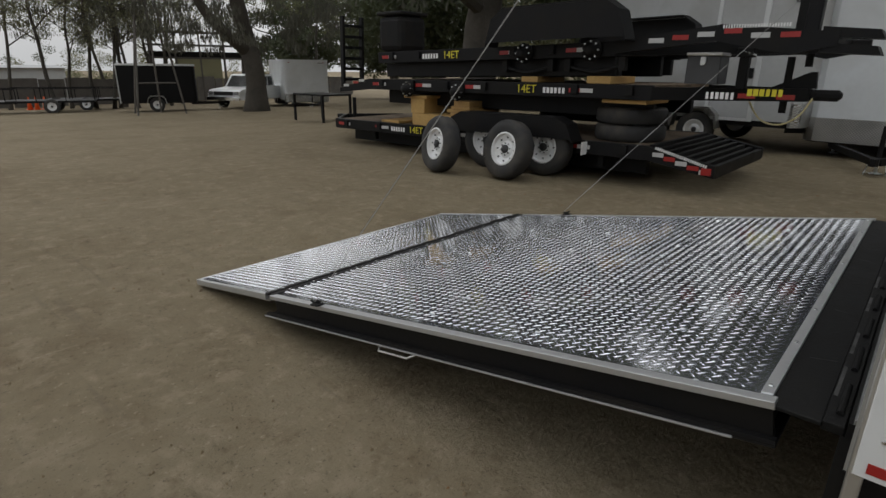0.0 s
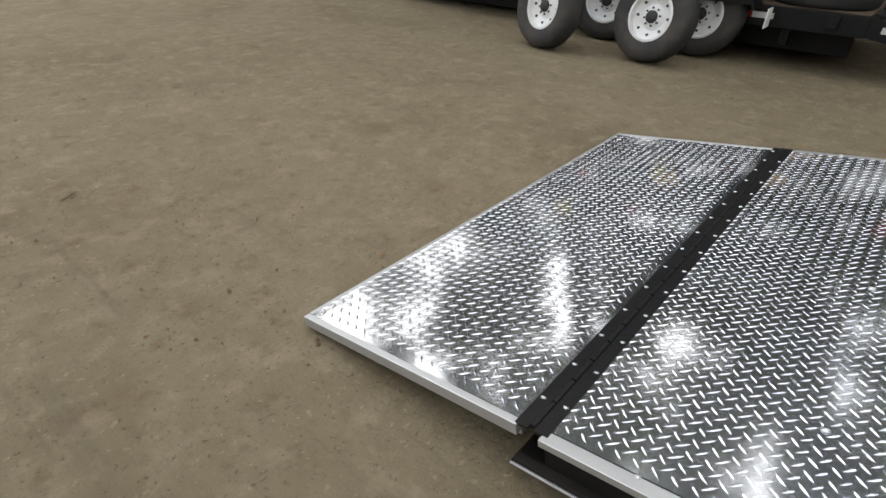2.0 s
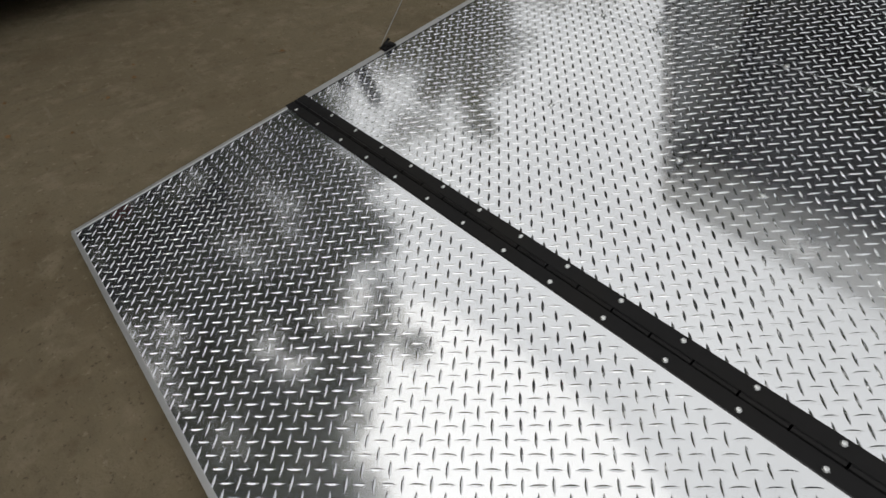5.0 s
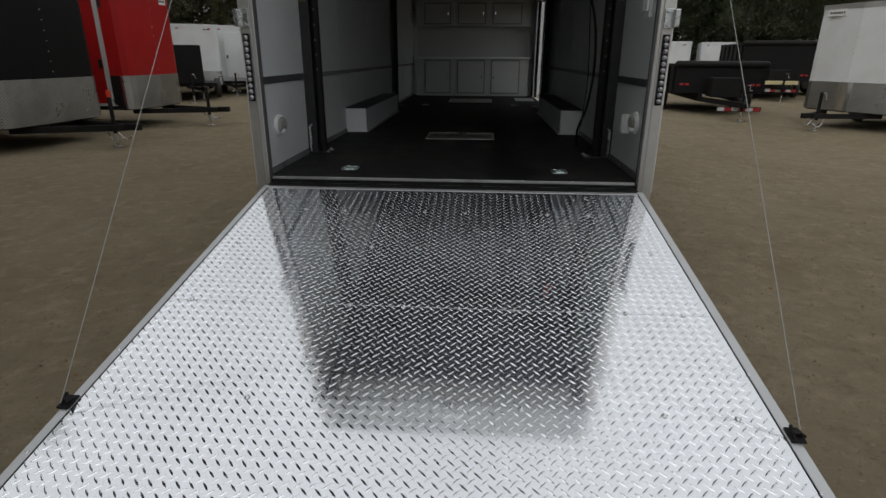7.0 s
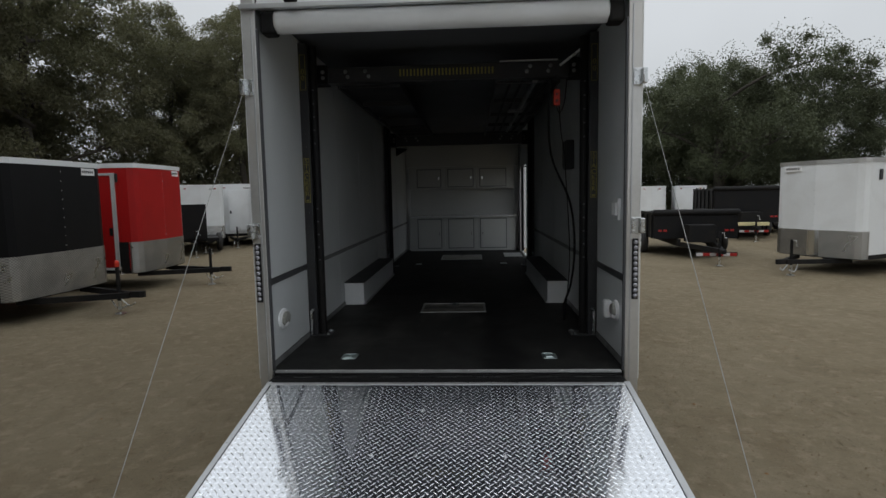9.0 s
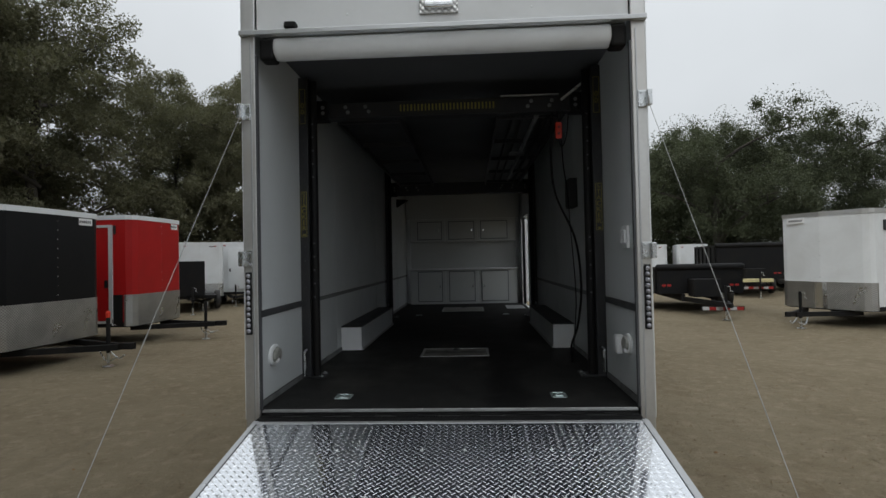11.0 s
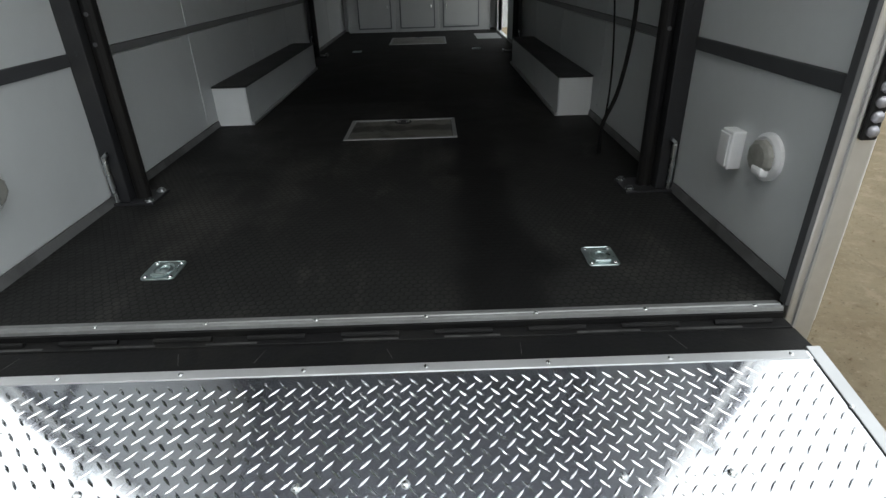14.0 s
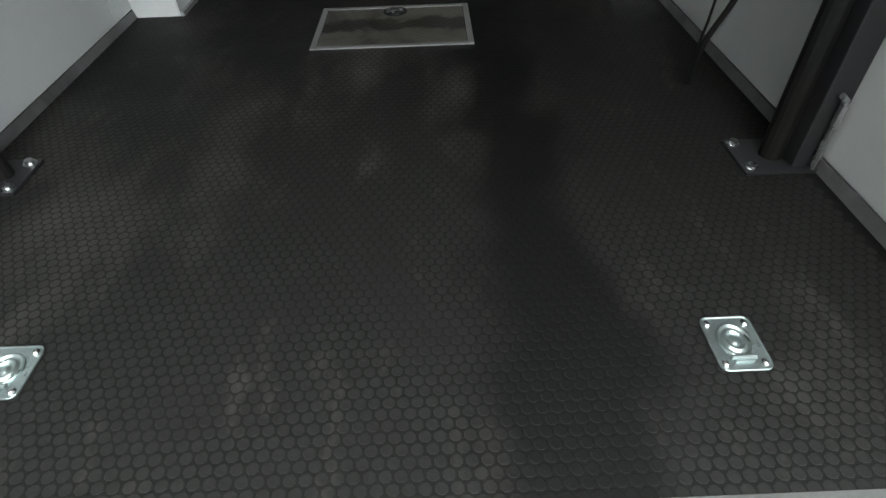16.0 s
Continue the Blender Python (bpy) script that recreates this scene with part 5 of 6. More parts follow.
cargo_trailer("small white enclosed trailer far across the yard", -9.8, 16.2, 0.5, -0.85, 1.6, 3.4, 0.5, 2.40, M_white, 0.4, 0, 0.05, 1)
cargo_trailer("white enclosed trailer with a closed entry door", -9.15, 18.0, 0.3, -0.95, 1.6, 3.6, 0.5, 2.45, M_white, 0, 0, 0.03, 1)
dd = thing("trailer_door", "white entry door of the far trailer", "door", pose(-9.13, 17.93, 0.5, 0, 0, 17.5))
part("leaf", box(B(), -0.38, 0.38, -0.02, 0.0, 0.1, 1.72, 0.004), M_white, dd)
part("door_latch", box(B(), -0.33, -0.27, -0.05, -0.021, 0.8, 0.92, 0.01), M_ink, dd)
cargo_trailer("grey enclosed trailer beyond the white ones", -7.1, 17.2, 0.2, -1, 1.5, 4.0, 0.5, 2.35, M_gskin, 0.0, 0, 0.03, 1, logo=False)
cargo_trailer("far white enclosed trailer under the trees", 9.3, 24.5, -0.3, -0.95, 1.3, 4.2, 0.5, 2.10, M_white, 0.0, 0, 0.05, 1)
cargo_trailer("far white enclosed trailer under the trees", 11.6, 25.5, -0.3, -0.95, 1.5, 4.2, 0.5, 2.10, M_white, 0.0, 1, 0.05, 1)
cargo_trailer("black enclosed trailer far under the trees", 17.2, 24.0, -0.7, -0.7, 2.0, 4.6, 0.5, 2.60, M_bskin, 0.0, 0, 0.05, 2)
cargo_trailer("black enclosed trailer far under the trees", 19.8, 22.5, -0.7, -0.7, 2.0, 4.6, 0.5, 2.60, M_bskin, 0.0, 0, 0.05, 2)


def dump_trailer(label, x, y, hx, hy, L=3.6, W=2.0, z0=0.72, z1=1.42, reach=1.3):
    t = thing("dump_trailer", label, "trailer", pose(x, y, ground_height(x, y), 0, 0, math.degrees(math.atan2(hx, -hy))), "dump trailers")
    h = W / 2
    for nm, a in (("side_panel", (-h, -h + 0.05, 0, L)), ("side_panel", (h - 0.05, h, 0, L)), ("end_panel", (-h + 0.05, h - 0.05, 0, 0.05)), ("end_panel", (-h + 0.05, h - 0.05, L - 0.05, L))):
        part(nm, box(B(), a[0], a[1], a[2], a[3], z0, z1, 0.004), M_black, t)
    part("bed", box(B(), -h + 0.051, h - 0.051, 0.051, L - 0.051, z0, z0 + 0.05), M_black, t)
    for s in (-1, 1):
        part("top_rail", box(B(), s * (h - 0.07), s * (h + 0.03), -0.02, L + 0.02, z1 + 0.001, z1 + 0.07, 0.006), M_black, t)
        for i in range(6):
            yy = 0.15 + i * (L - 0.36) / 5
            part("side_stake", box(B(), s * (h + 0.001), s * (h + 0.05), yy, yy + 0.07, z0, z1, 0.004), M_black, t)
        part("frame_rail", box(B(), s * 0.45, s * 0.53, -0.2, L, z0 - 0.20, z0 - 0.002), M_blackm, t)
        part("tongue_beam", prism(B(), [(s * 0.45, 0.0), (s * 0.53, 0.0), (s * 0.07, -reach), (0, -reach)], "z", z0 - 0.20, z0 - 0.08), M_blackm, t)
        for i in range(2):
            wheel(t, pose(s * (h + 0.02), L * 0.5 + (i - 0.5) * 0.85, 0.36, 0, 90 * s, 0), 0.36, 0.2, False)
            part("lamp", box(B(), s * (h - 0.35 + i * 0.14), s * (h - 0.25 + i * 0.14), -0.016, -0.001, z0 + 0.2, z0 + 0.26, 0.006), M_tapered, t)
    roll = lathe(B(), [(0.05, -h - 0.05), (0.09, -h), (0.09, h), (0.05, h + 0.05)], pose(0, 0.02, z1 + 0.06, 0, 90, 0), 12)
    part("tarp_roll", roll, M_blackm, t, "rolled black tarpaulin", True)
    part("tool_box", box(B(), -0.35, 0.35, -0.62, -0.12, z0 - 0.06, z0 + 0.42, 0.015), M_blackm, t, "black steel tool box")
    for i in range(6):
        part("reflector_tape", box(B(), -0.48 + i * 0.16, -0.33 + i * 0.16, -reach + 0.30, -reach + 0.33, z0 - 0.30, z0 - 0.22), M_tapered if i % 2 else M_tapew, t)
    part("tape_backing", box(B(), -0.5, 0.5, -reach + 0.332, -reach + 0.37, z0 - 0.31, z0 - 0.205), M_blackm, t)
    jack(t, -reach + 0.1, z0 - 0.1)
    part("coupler", box(B(), -0.05, 0.05, -reach - 0.25, -reach, z0 - 0.2, z0 - 0.09, 0.02), M_blackm, t)
    return t


dump_trailer("black steel dump trailer with red and white tape", 6.55, 12.2, -0.1, -1.0, 3.6, 2.25, 0.52, 1.20, 2.1)
dump_trailer("black steel dump trailer behind the first one", 10.7, 17.8, -0.2, -0.98, 4.2, 2.3, 0.62, 1.86)
dump_trailer("black steel dump trailer behind the first one", 14.4, 19.6, 0.4, -0.9, 4.2, 2.1, 0.8, 1.9)
tw = part("timber_plank", box(B(), -0.60, 0.60, -0.10, 0.10, 0, 0.12, 0.01), M_palewood, None)
tw.matrix_basis = pose(10.4, 16.9, 0.55, 0, 0, -8)
tagged(tw, "pale yellow timber beam across a trailer tongue", "timber")
ut = thing("utility_trailer", "low black utility trailer with a solid raised gate", "trailer", pose(-9.2, 14.4, 0, 0, 0, 30))
part("gate", box(B(), -0.75, 0.42, -0.03, 0.03, 0.55, 1.72, 0.006), M_black, ut)
part("bed_frame", box(B(), -0.8, 0.8, 0.05, 2.6, 0.45, 0.56, 0.006), M_black, ut)
for s in (-1, 1):
    wheel(ut, pose(s * 0.92, 1.5, 0.33, 0, 90 * s, 0), 0.33, 0.18, False)
part("tongue", box(B(), -0.05, 0.05, -1.1, 0.05, 0.42, 0.50), M_black, ut)
jack(ut, -0.9, 0.45)

# ---- the stack of equipment trailers ----
SX0, SX1 = -3.78, -5.95
stack_from = len(scene.collection.objects)


def flat_trailer(label, x_near, x_far, y0, y1, z, tilt, flip, tongue_y, hubs=None, dove=None, fender=None, text_y=None, z_rail=0.17):
    """An equipment trailer lying along y; the near rail carries tape and lettering."""
    t = thing("equipment_trailer", label, "trailer", pose(0, 0, z, tilt), "stacked equipment trailers")
    for x in (x_near, x_far):
        s = -1 if x == x_near else 1
        part("side_rail", box(B(), x, x + s * 0.08, y0, y1, -z_rail, 0, 0.006), M_black, t, "black steel side rail")
        for i in range(7):
            yy = y0 + 0.3 + i * (y1 - y0 - 0.6) / 6
            if text_y is not None and text_y - 0.60 < yy < text_y + 0.65:
                continue
            part("stake_pocket", box(B(), x - s * 0.045, x - s * 0.001, yy, yy + 0.09, -0.12, -0.01, 0.004), M_black, t)
    n = 11
    wd = (abs(x_far - x_near) - 0.18) / n
    for i in range(n):
        xx = x_near - 0.09 - wd * i
        part("deck_plank", box(B(), xx, xx - wd + 0.008, y0 + 0.02, y1 - 0.02, -0.045, -0.004), M_deck, t)
    for i in range(8):
        yy = y0 + 0.2 + i * (y1 - y0 - 0.4) / 7
        part("cross_member", box(B(), x_near - 0.081, x_far + 0.081, yy, yy + 0.05, -0.13, -0.046), M_blackm, t)
    for x in (x_near - 0.42, x_far + 0.42):
        part("main_beam", box(B(), x - 0.05, x + 0.05, y0 + 0.1, y1 - 0.1, -0.40, -0.131, 0.006), M_black, t, "black main frame beam")
    k = 0
    yy = y0 + 0.1
    while yy < y1 - 0.4:
        if text_y is not None and text_y - 0.55 < yy < text_y + 0.62:
            yy += 0.34
            continue
        part("reflector_tape", box(B(), x_near + 0.0015, x_near + 0.003, yy, yy + 0.15, -0.105, -0.055), M_tapered, t, "red reflective tape")
        part("reflector_tape", box(B(), x_near + 0.0015, x_near + 0.003, yy + 0.151, yy + 0.33, -0.105, -0.055), M_tapew, t, "white reflective tape")
        yy += 1.02
    if text_y is not None:
        m = Matrix.Translation((x_near + 0.004, text_y, -0.085)) @ Matrix(((0, 0, 1, 0), (1, 0, 0, 0), (0, 1, 0, 0), (0, 0, 0, 1)))
        letters("letter_mark", "14ET", 0.15, M_yellow2, t, m, "yellow capacity mark")
        bb = bars(B(), 0, 0.34, 0.07, 6, 0.2, 0, 12)
        o = part("badge_bars", bb, M_letter, t, "white badge", kind="stuff")
        o.matrix_basis = Matrix.Translation((x_near + 0.004, text_y + flip * 0.42 - 0.17, -0.09)) @ Matrix(((0, 0, 1, 0), (1, 0, 0, 0), (0, 1, 0, 0), (0, 0, 0, 1)))
    d = 1 if tongue_y > y1 else -1
    ye = y1 if d > 0 else y0
    for x in (x_near, x_far):
        mid = (x_near + x_far) / 2
        s = 1 if x == x_near else -1
        part("tongue_beam", prism(B(), [(x, ye), (x - s * 0.09, ye), (mid, tongue_y), (mid + s * 0.09, tongue_y)], "z", -0.16, -0.02), M_black, t, "black tongue beam")
    part("coupler", box(B(), mid - 0.06, mid + 0.06, tongue_y - 0.1, tongue_y + 0.28 * d, -0.15, -0.03, 0.02), M_blackm, t)
    part("tongue_jack", rod(B(), (mid, tongue_y - 0.25 * d, -0.3), (mid, tongue_y - 0.25 * d, 0.32), 0.04, 10), M_black, t)
    if fender:
        f0, f1, ft = fender
        for x, s in ((x_near, 1), (x_far, -1)):
            prof = [(f0, 0.0), (f0 + 0.10, ft * 0.72), (f0 + 0.28, ft), (f1 - 0.28, ft), (f1 - 0.10, ft * 0.72), (f1, 0.0)]
            inn = [(a + (0.015 if i < 3 else -0.015), b - 0.015) for i, (a, b) in enumerate(prof)]
            part("fender", prism(B(), prof + list(reversed(inn)), "x", x + s * 0.005, x + s * 0.28), M_black, t, "black steel tandem fender")
            part("fender_skirt", prism(B(), [(f0 + 0.01, ft * 0.08), (f0 + 0.11, ft * 0.70), (f0 + 0.28, ft * 0.96), (f1 - 0.28, ft * 0.96), (f1 - 0.11, ft * 0.70), (f1 - 0.01, ft * 0.08)], "x", x + s * 0.262, x + s * 0.278), M_black, t, "black fender skirt")
    if hubs:
        for yy, zz in hubs:
            hb = part("axle_hub", lathe(B(), [(0.13, 0), (0.13, 0.02), (0.07, 0.05), (0.06, 0.12), (0.02, 0.13)], pose(x_near + 0.02, yy, zz, 0, 90, 0), 14), M_blackm, t, "black bare axle hub", True)
            for i in range(8):
                a = i * math.pi / 4
                part("wheel_stud", rod(B(), (x_near + 0.03, yy + 0.10 * math.cos(a), zz + 0.10 * math.sin(a)), (x_near + 0.08, yy + 0.10 * math.cos(a), zz + 0.10 * math.sin(a)), 0.010, 6), M_steel, hb)
            part("axle", rod(B(), (x_near - 0.1, yy, zz), (x_far + 0.1, yy, zz), 0.05, 8), M_blackm, t)
    if dove:
        yd, zd = dove
        s = 1
        for x in (x_near, x_far):
            q = -1 if x == x_near else 1
            part("dovetail_rail", prism(B(), [(y1, -0.16), (y1, 0.0), (yd, zd + 0.06), (yd, zd - 0.08)], "x", x, x + q * 0.08), M_black, t, "black sloping tail rail")
        for i in range(8):
            a = (i + 0.5) / 8
            yy, zz = y1 + (yd - y1) * a, zd * a
            part("tail_slat", box(B(), x_near - 0.081, x_far + 0.081, yy - 0.03, yy + 0.03, zz - 0.03, zz + 0.025, 0.004), M_black, t, "black cleated tail slat")
        for i in range(5):
            a = 0.12 + i * 0.17
            yy, zz = y1 + (yd - y1) * a, zd * a - 0.02
            part("reflector_tape", box(B(), x_near + 0.0015, x_near + 0.003, yy, yy + 0.13, zz - 0.07, zz - 0.02), M_tapered if i % 2 else M_tapew, t)
        part("tail_lamp", box(B(), x_near + 0.002, x_near + 0.012, yd - 0.14, yd - 0.03, zd - 0.05, zd + 0.03, 0.004), M_tapered, t, "red tail lamp")
        part("end_rail", box(B(), x_near - 0.08, x_far + 0.08, yd - 0.06, yd, zd - 0.09, zd + 0.05, 0.006), M_black, t)
        wb = bars(B(), 0, 0.62, 0.034, 25, 0.3, 0, 21)
        o = part("web_bars", wb, M_letter, t, "white lettering", kind="stuff")
        ang = math.atan2(zd, yd - y1)
        o.matrix_basis = Matrix.Translation((x_near + 0.004, y1 + 0.12, -0.01)) @ Matrix(((0, 0, 1, 0), (1, 0, 0, 0), (0, 1, 0, 0), (0, 0, 0, 1))) @ pose(0, 0, 0, 0, 0, math.degrees(ang))
    return t


low = flat_trailer("black equipment trailer at the bottom of the stack", SX0, SX1, -8.3, -2.4, 0.515, 0.6, -1, -9.3, None, (-1.60, -0.215), (-5.30, -3.22, 0.29), -6.20)
mid_t = flat_trailer("black equipment trailer lying on timber blocks", SX0 + 0.02, SX1, -7.3, -2.4, 1.19, 0.3, 1, -1.02, ((-6.32, -0.14), (-5.29, -0.16)), None, None, -4.10)
top_t = flat_trailer("black equipment trailer on top of the stack", SX0 + 0.02, SX1, -7.05, -2.9, 1.72, 1.2, -1, -0.85, ((-4.15, -0.10), (-3.18, -0.09)), None, (-4.62, -2.66, 0.45), -5.45)
# the middle trailer's tail drops away, its lower rail hides the timber below the top one
for x, q in ((SX0 + 0.02, -1), (SX1, 1)):
    part("tail_rail", prism(B(), [(-7.301, -0.17), (-7.301, 0.0), (-8.10, -0.17), (-8.10, -0.24)], "x", x, x + q * 0.08), M_black, mid_t, "black sloping tail rail")
for i in range(6):
    part("tail_slat", box(B(), SX0 - 0.061, SX1 + 0.081, -7.42 - i * 0.12, -7.37 - i * 0.12, -0.07 - i * 0.026, -0.025 - i * 0.026, 0.004), M_black, mid_t, "black cleated tail slat")
for y, m in ((-7.98, M_tapew), (-7.72, M_tapered), (-7.56, M_tapew)):
    part("reflector_tape", box(B(), SX0 + 0.0215, SX0 + 0.023, y, y + 0.14, -0.165 + (y + 8.1) * 0.21, -0.125 + (y + 8.1) * 0.21), m, mid_t)
for x in (SX0 - 0.12, SX1 + 0.20):
    part("lower_beam", box(B(), x, x - 0.08, -7.0, -2.95, -0.385, -0.171, 0.006), M_black, top_t, "black lower frame beam")
for y in (-4.15, -3.18):
    for d in (-0.36, 0.36):
        part("spring_hanger", box(B(), SX0 - 0.02, SX0 - 0.11, y + d - 0.04, y + d + 0.04, -0.33, -0.171, 0.006), M_blackm, top_t)
    part("leaf_spring", tube(B(), smooth_line([(SX0 - 0.06, y - 0.36, -0.27), (SX0 - 0.06, y, -0.34), (SX0 - 0.06, y + 0.36, -0.27)]), 0.022, 6), M_blackm, top_t, "black leaf spring")
part("mud_flap", box(B(), SX0 + 0.06, SX0 + 0.20, -3.13, -3.118, -0.16, 0.0, 0.003), M_letter, low, "small white mud flap")
for y in (-7.35, -3.0):
    part("drop_leg", box(B(), SX0 - 0.10, SX0 - 0.18, y - 0.04, y + 0.04, -0.32, -0.171, 0.006), M_black, low, "short black support leg")

# raised neck of the top trailer with its tape
nk = thing("trailer_neck", "black raised neck with red and white tape on the top trailer", "trailer neck")
part("neck_beam", prism(B(), [(-2.92, 1.52), (-2.92, 1.66), (-1.75, 1.80), (-0.72, 1.70), (-0.72, 1.58), (-1.1, 1.50), (-1.8, 1.64)], "x", SX0 + 0.03, SX0 - 0.10), M_black, nk)
part("neck_beam", prism(B(), [(-2.92, 1.52), (-2.92, 1.66), (-1.75, 1.80), (-0.72, 1.70), (-0.72, 1.58), (-1.1, 1.50), (-1.8, 1.64)], "x", SX1 - 0.0, SX1 + 0.10), M_black, nk)
part("neck_end", box(B(), SX0 - 0.101, SX1 + 0.101, -0.82, -0.74, 1.58, 1.70, 0.01), M_black, nk)
part("neck_post", box(B(), SX0 - 0.3, SX0 - 0.42, -1.15, -1.03, 1.58, 2.3, 0.01), M_black, nk)
for i in range(6):
    yy = -2.5 + i * 0.26
    zz = 1.655 + 0.08 * min(1, max(0, (yy + 2.5) / 0.8)) - (0.05 if i > 3 else 0)
    part("reflector_tape", box(B(), SX0 + 0.0315, SX0 + 0.033, yy, yy + 0.17, zz - 0.025, zz + 0.025), M_tapered if i % 2 else M_tapew, nk)
wb = bars(B(), 0, 0.62, 0.034, 25, 0.3, 0, 22)
o = part("web_bars", wb, M_letter, nk, "white lettering", kind="stuff")
o.matrix_basis = Matrix.Translation((SX0 + 0.034, -1.74, 1.775)) @ Matrix(((0, 0, 1, 0), (1, 0, 0, 0), (0, 1, 0, 0), (0, 0, 0, 1)))
wb = bars(B(), 0, 0.34, 0.07, 6, 0.15, 0, 23)
o = part("name_bars", wb, M_yellow2, mid_t, "yellow lettering on the tongue", kind="stuff")
o.matrix_basis = Matrix.Translation((SX0 - 0.10, -1.44, -0.05)) @ Matrix(((0, 0, 1, 0), (1, 0, 0, 0), (0, 1, 0, 0), (0, 0, 0, 1)))
# timber blocks between the decks
for y, w, z0, z1 in ((-5.70, 0.62, 0.452, 0.64), (-6.20, 0.15, 0.642, 0.87), (-6.25, 0.26, 0.872, 0.915), (-5.30, 0.20, 0.642, 0.69), (-5.33, 0.24, 0.692, 0.74), (-5.30, 0.18, 0.742, 0.79), (-5.28, 0.15, 0.792, 0.87), (-6.85, 0.22, 0.445, 0.485), (-4.10, 0.13, 1.171, 1.245), (-3.10, 0.16, 1.176, 1.265), (-2.75, 0.28, 0.955, 1.0)):
    tb = part("timber_block", box(B(), SX0 - 0.04, SX0 - 0.75, y - w, y + w, z0, z1, 0.008), M_wood, None)
    tagged(tb, "yellow pine block wedged between stacked trailers", "timber", "stacking blocks")
# spare tyres piled on the low deck
for i in range(2):
    st = thing("spare_tyre", "dark tyre lying on the low trailer deck", "tyre", pose(SX0 - 0.56, -2.85, 0.585 + i * 0.21), "piled tyres")
    wheel(st, Matrix(), 0.44, 0.205, False)
# axle wheels and loose wheels leaning against the stack
for yy in (-4.62, -3.68):
    wheel(low, pose(SX0 + 0.13, yy, 0.37 - 0.515 - 0.0105 * yy, 0, 90, 0), 0.375, 0.22)
for x, y, a, tl in ((-2.90, -4.87, 72, 9), (-3.14, -3.92, 80, 12)):
    lw = thing("loose_wheel", "loose trailer wheel with white rim leaning on the stack", "wheel", pose(x, y, 0.355, 0, 90 - tl, a - 90), "loose wheels")
    wheel(lw, Matrix(), 0.375, 0.22)
# upright loading ramps at the far end of the stack
lr = thing("loading_ramp", "black ladder-like loading ramp standing upright", "ramp", pose(SX0 - 0.25, -8.06, 1.0, -2), "loading ramps")
for s in (-1, 1):
    part("stile", box(B(), s * 0.19, s * 0.24, -0.04, 0.04, 0, 1.18, 0.004), M_black, lr)
for i in range(6):
    part("rung", box(B(), -0.189, 0.189, -0.03, 0.03, 0.1 + i * 0.18, 0.15 + i * 0.18, 0.004), M_black, lr)
# stake rack and gate near that end
sr = thing("steel_rack", "low black steel rack beside the stack", "rack", pose(-7.6, -13.9, ground_height(-7.6, -13.9)))
for x in (-0.5, 0.5):
    for y in (-0.7, 0.7):
        part("leg", box(B(), x - 0.03, x + 0.03, y - 0.03, y + 0.03, 0, 0.75), M_black, sr)
part("top_frame", box(B(), -0.53, 0.53, -0.73, 0.73, 0.751, 0.80, 0.004), M_black, sr)

# added block that stands in for a dark foliage-like mass
pbx = thing("pump_box", "rounded black block standing in for dark foliage at the top trailer's end", "equipment box", pose(SX0 - 0.45, -6.95, 1.585))
part("case", box(B(), -0.3, 0.3, -0.28, 0.28, 0, 0.56, 0.09), M_blackm, pbx)
part("lid", box(B(), -0.32, 0.32, -0.30, 0.30, 0.561, 0.62, 0.025), M_blackm, pbx)
hc = part("hanging_chain", tube(B(), smooth_line([(SX0 - 1.0, -0.98, 1.06), (SX0 - 0.97, -1.08, 0.86), (SX0 - 0.93, -1.25, 0.76), (SX0 - 0.88, -1.45, 0.82), (SX0 - 0.85, -1.6, 1.05)]), 0.010, 6), M_palewood, None)
tagged(hc, "dull yellow safety chain hanging from a tongue", "chain")
for yy, zz in ((-1.92, 0), (-1.55, 0)):
    part("reflector_tape", box(B(), SX0 - 0.30, SX0 - 0.296, yy + 0.35, yy + 0.52, -0.12, -0.07), M_tapered if yy < -1.5 else M_tapew, mid_t)
wb = bars(B(), 0, 0.30, 0.07, 6, 0.2, 0, 31)
o = part("badge_bars", wb, M_letter, mid_t, "white badge", kind="stuff")
o.matrix_basis = Matrix.Translation((SX0 - 0.02, -1.83, -0.09)) @ Matrix(((0, 0, 1, 0), (1, 0, 0, 0), (0, 1, 0, 0), (0, 0, 0, 1)))

# hardware on the tongues of the stacked trailers
tb_ = thing("tongue_box", "grey battery box with a metal lid on the middle tongue", "equipment box", pose(SX0 - 0.42, -1.95, 1.20))
part("case", box(B(), -0.16, 0.16, -0.20, 0.16, 0, 0.30, 0.012), M_rail, tb_)
part("lid", box(B(), -0.17, 0.17, -0.21, 0.17, 0.301, 0.335, 0.008), M_post, tb_, "bare metal lid")
part("latch", box(B(), 0.161, 0.18, -0.05, 0.01, 0.20, 0.29, 0.005), M_steel, tb_)
ej = thing("trailer_jack", "black drop-leg jack standing on the middle tongue", "jack", pose(SX0 - 0.55, -1.62, 1.15))
part("outer_tube", box(B(), -0.05, 0.05, -0.05, 0.05, 0, 0.42, 0.008), M_black, ej)
part("gear_head", box(B(), -0.07, 0.07, -0.08, 0.09, 0.34, 0.44, 0.01), M_blackm, ej)
part("crank", tube(B(), [(0.07, 0, 0.40), (0.16, 0, 0.40), (0.16, 0.14, 0.36), (0.20, 0.14, 0.36)], 0.009), M_steel, ej, "bright crank")
part("coupler_gusset", prism(B(), [(-1.43, -0.02), (-0.97, -0.02), (-0.99, 0.16), (-1.05, 0.16)], "x", SX0 - 1.04, SX0 - 1.10), M_black, mid_t, "black triangular coupler plate")
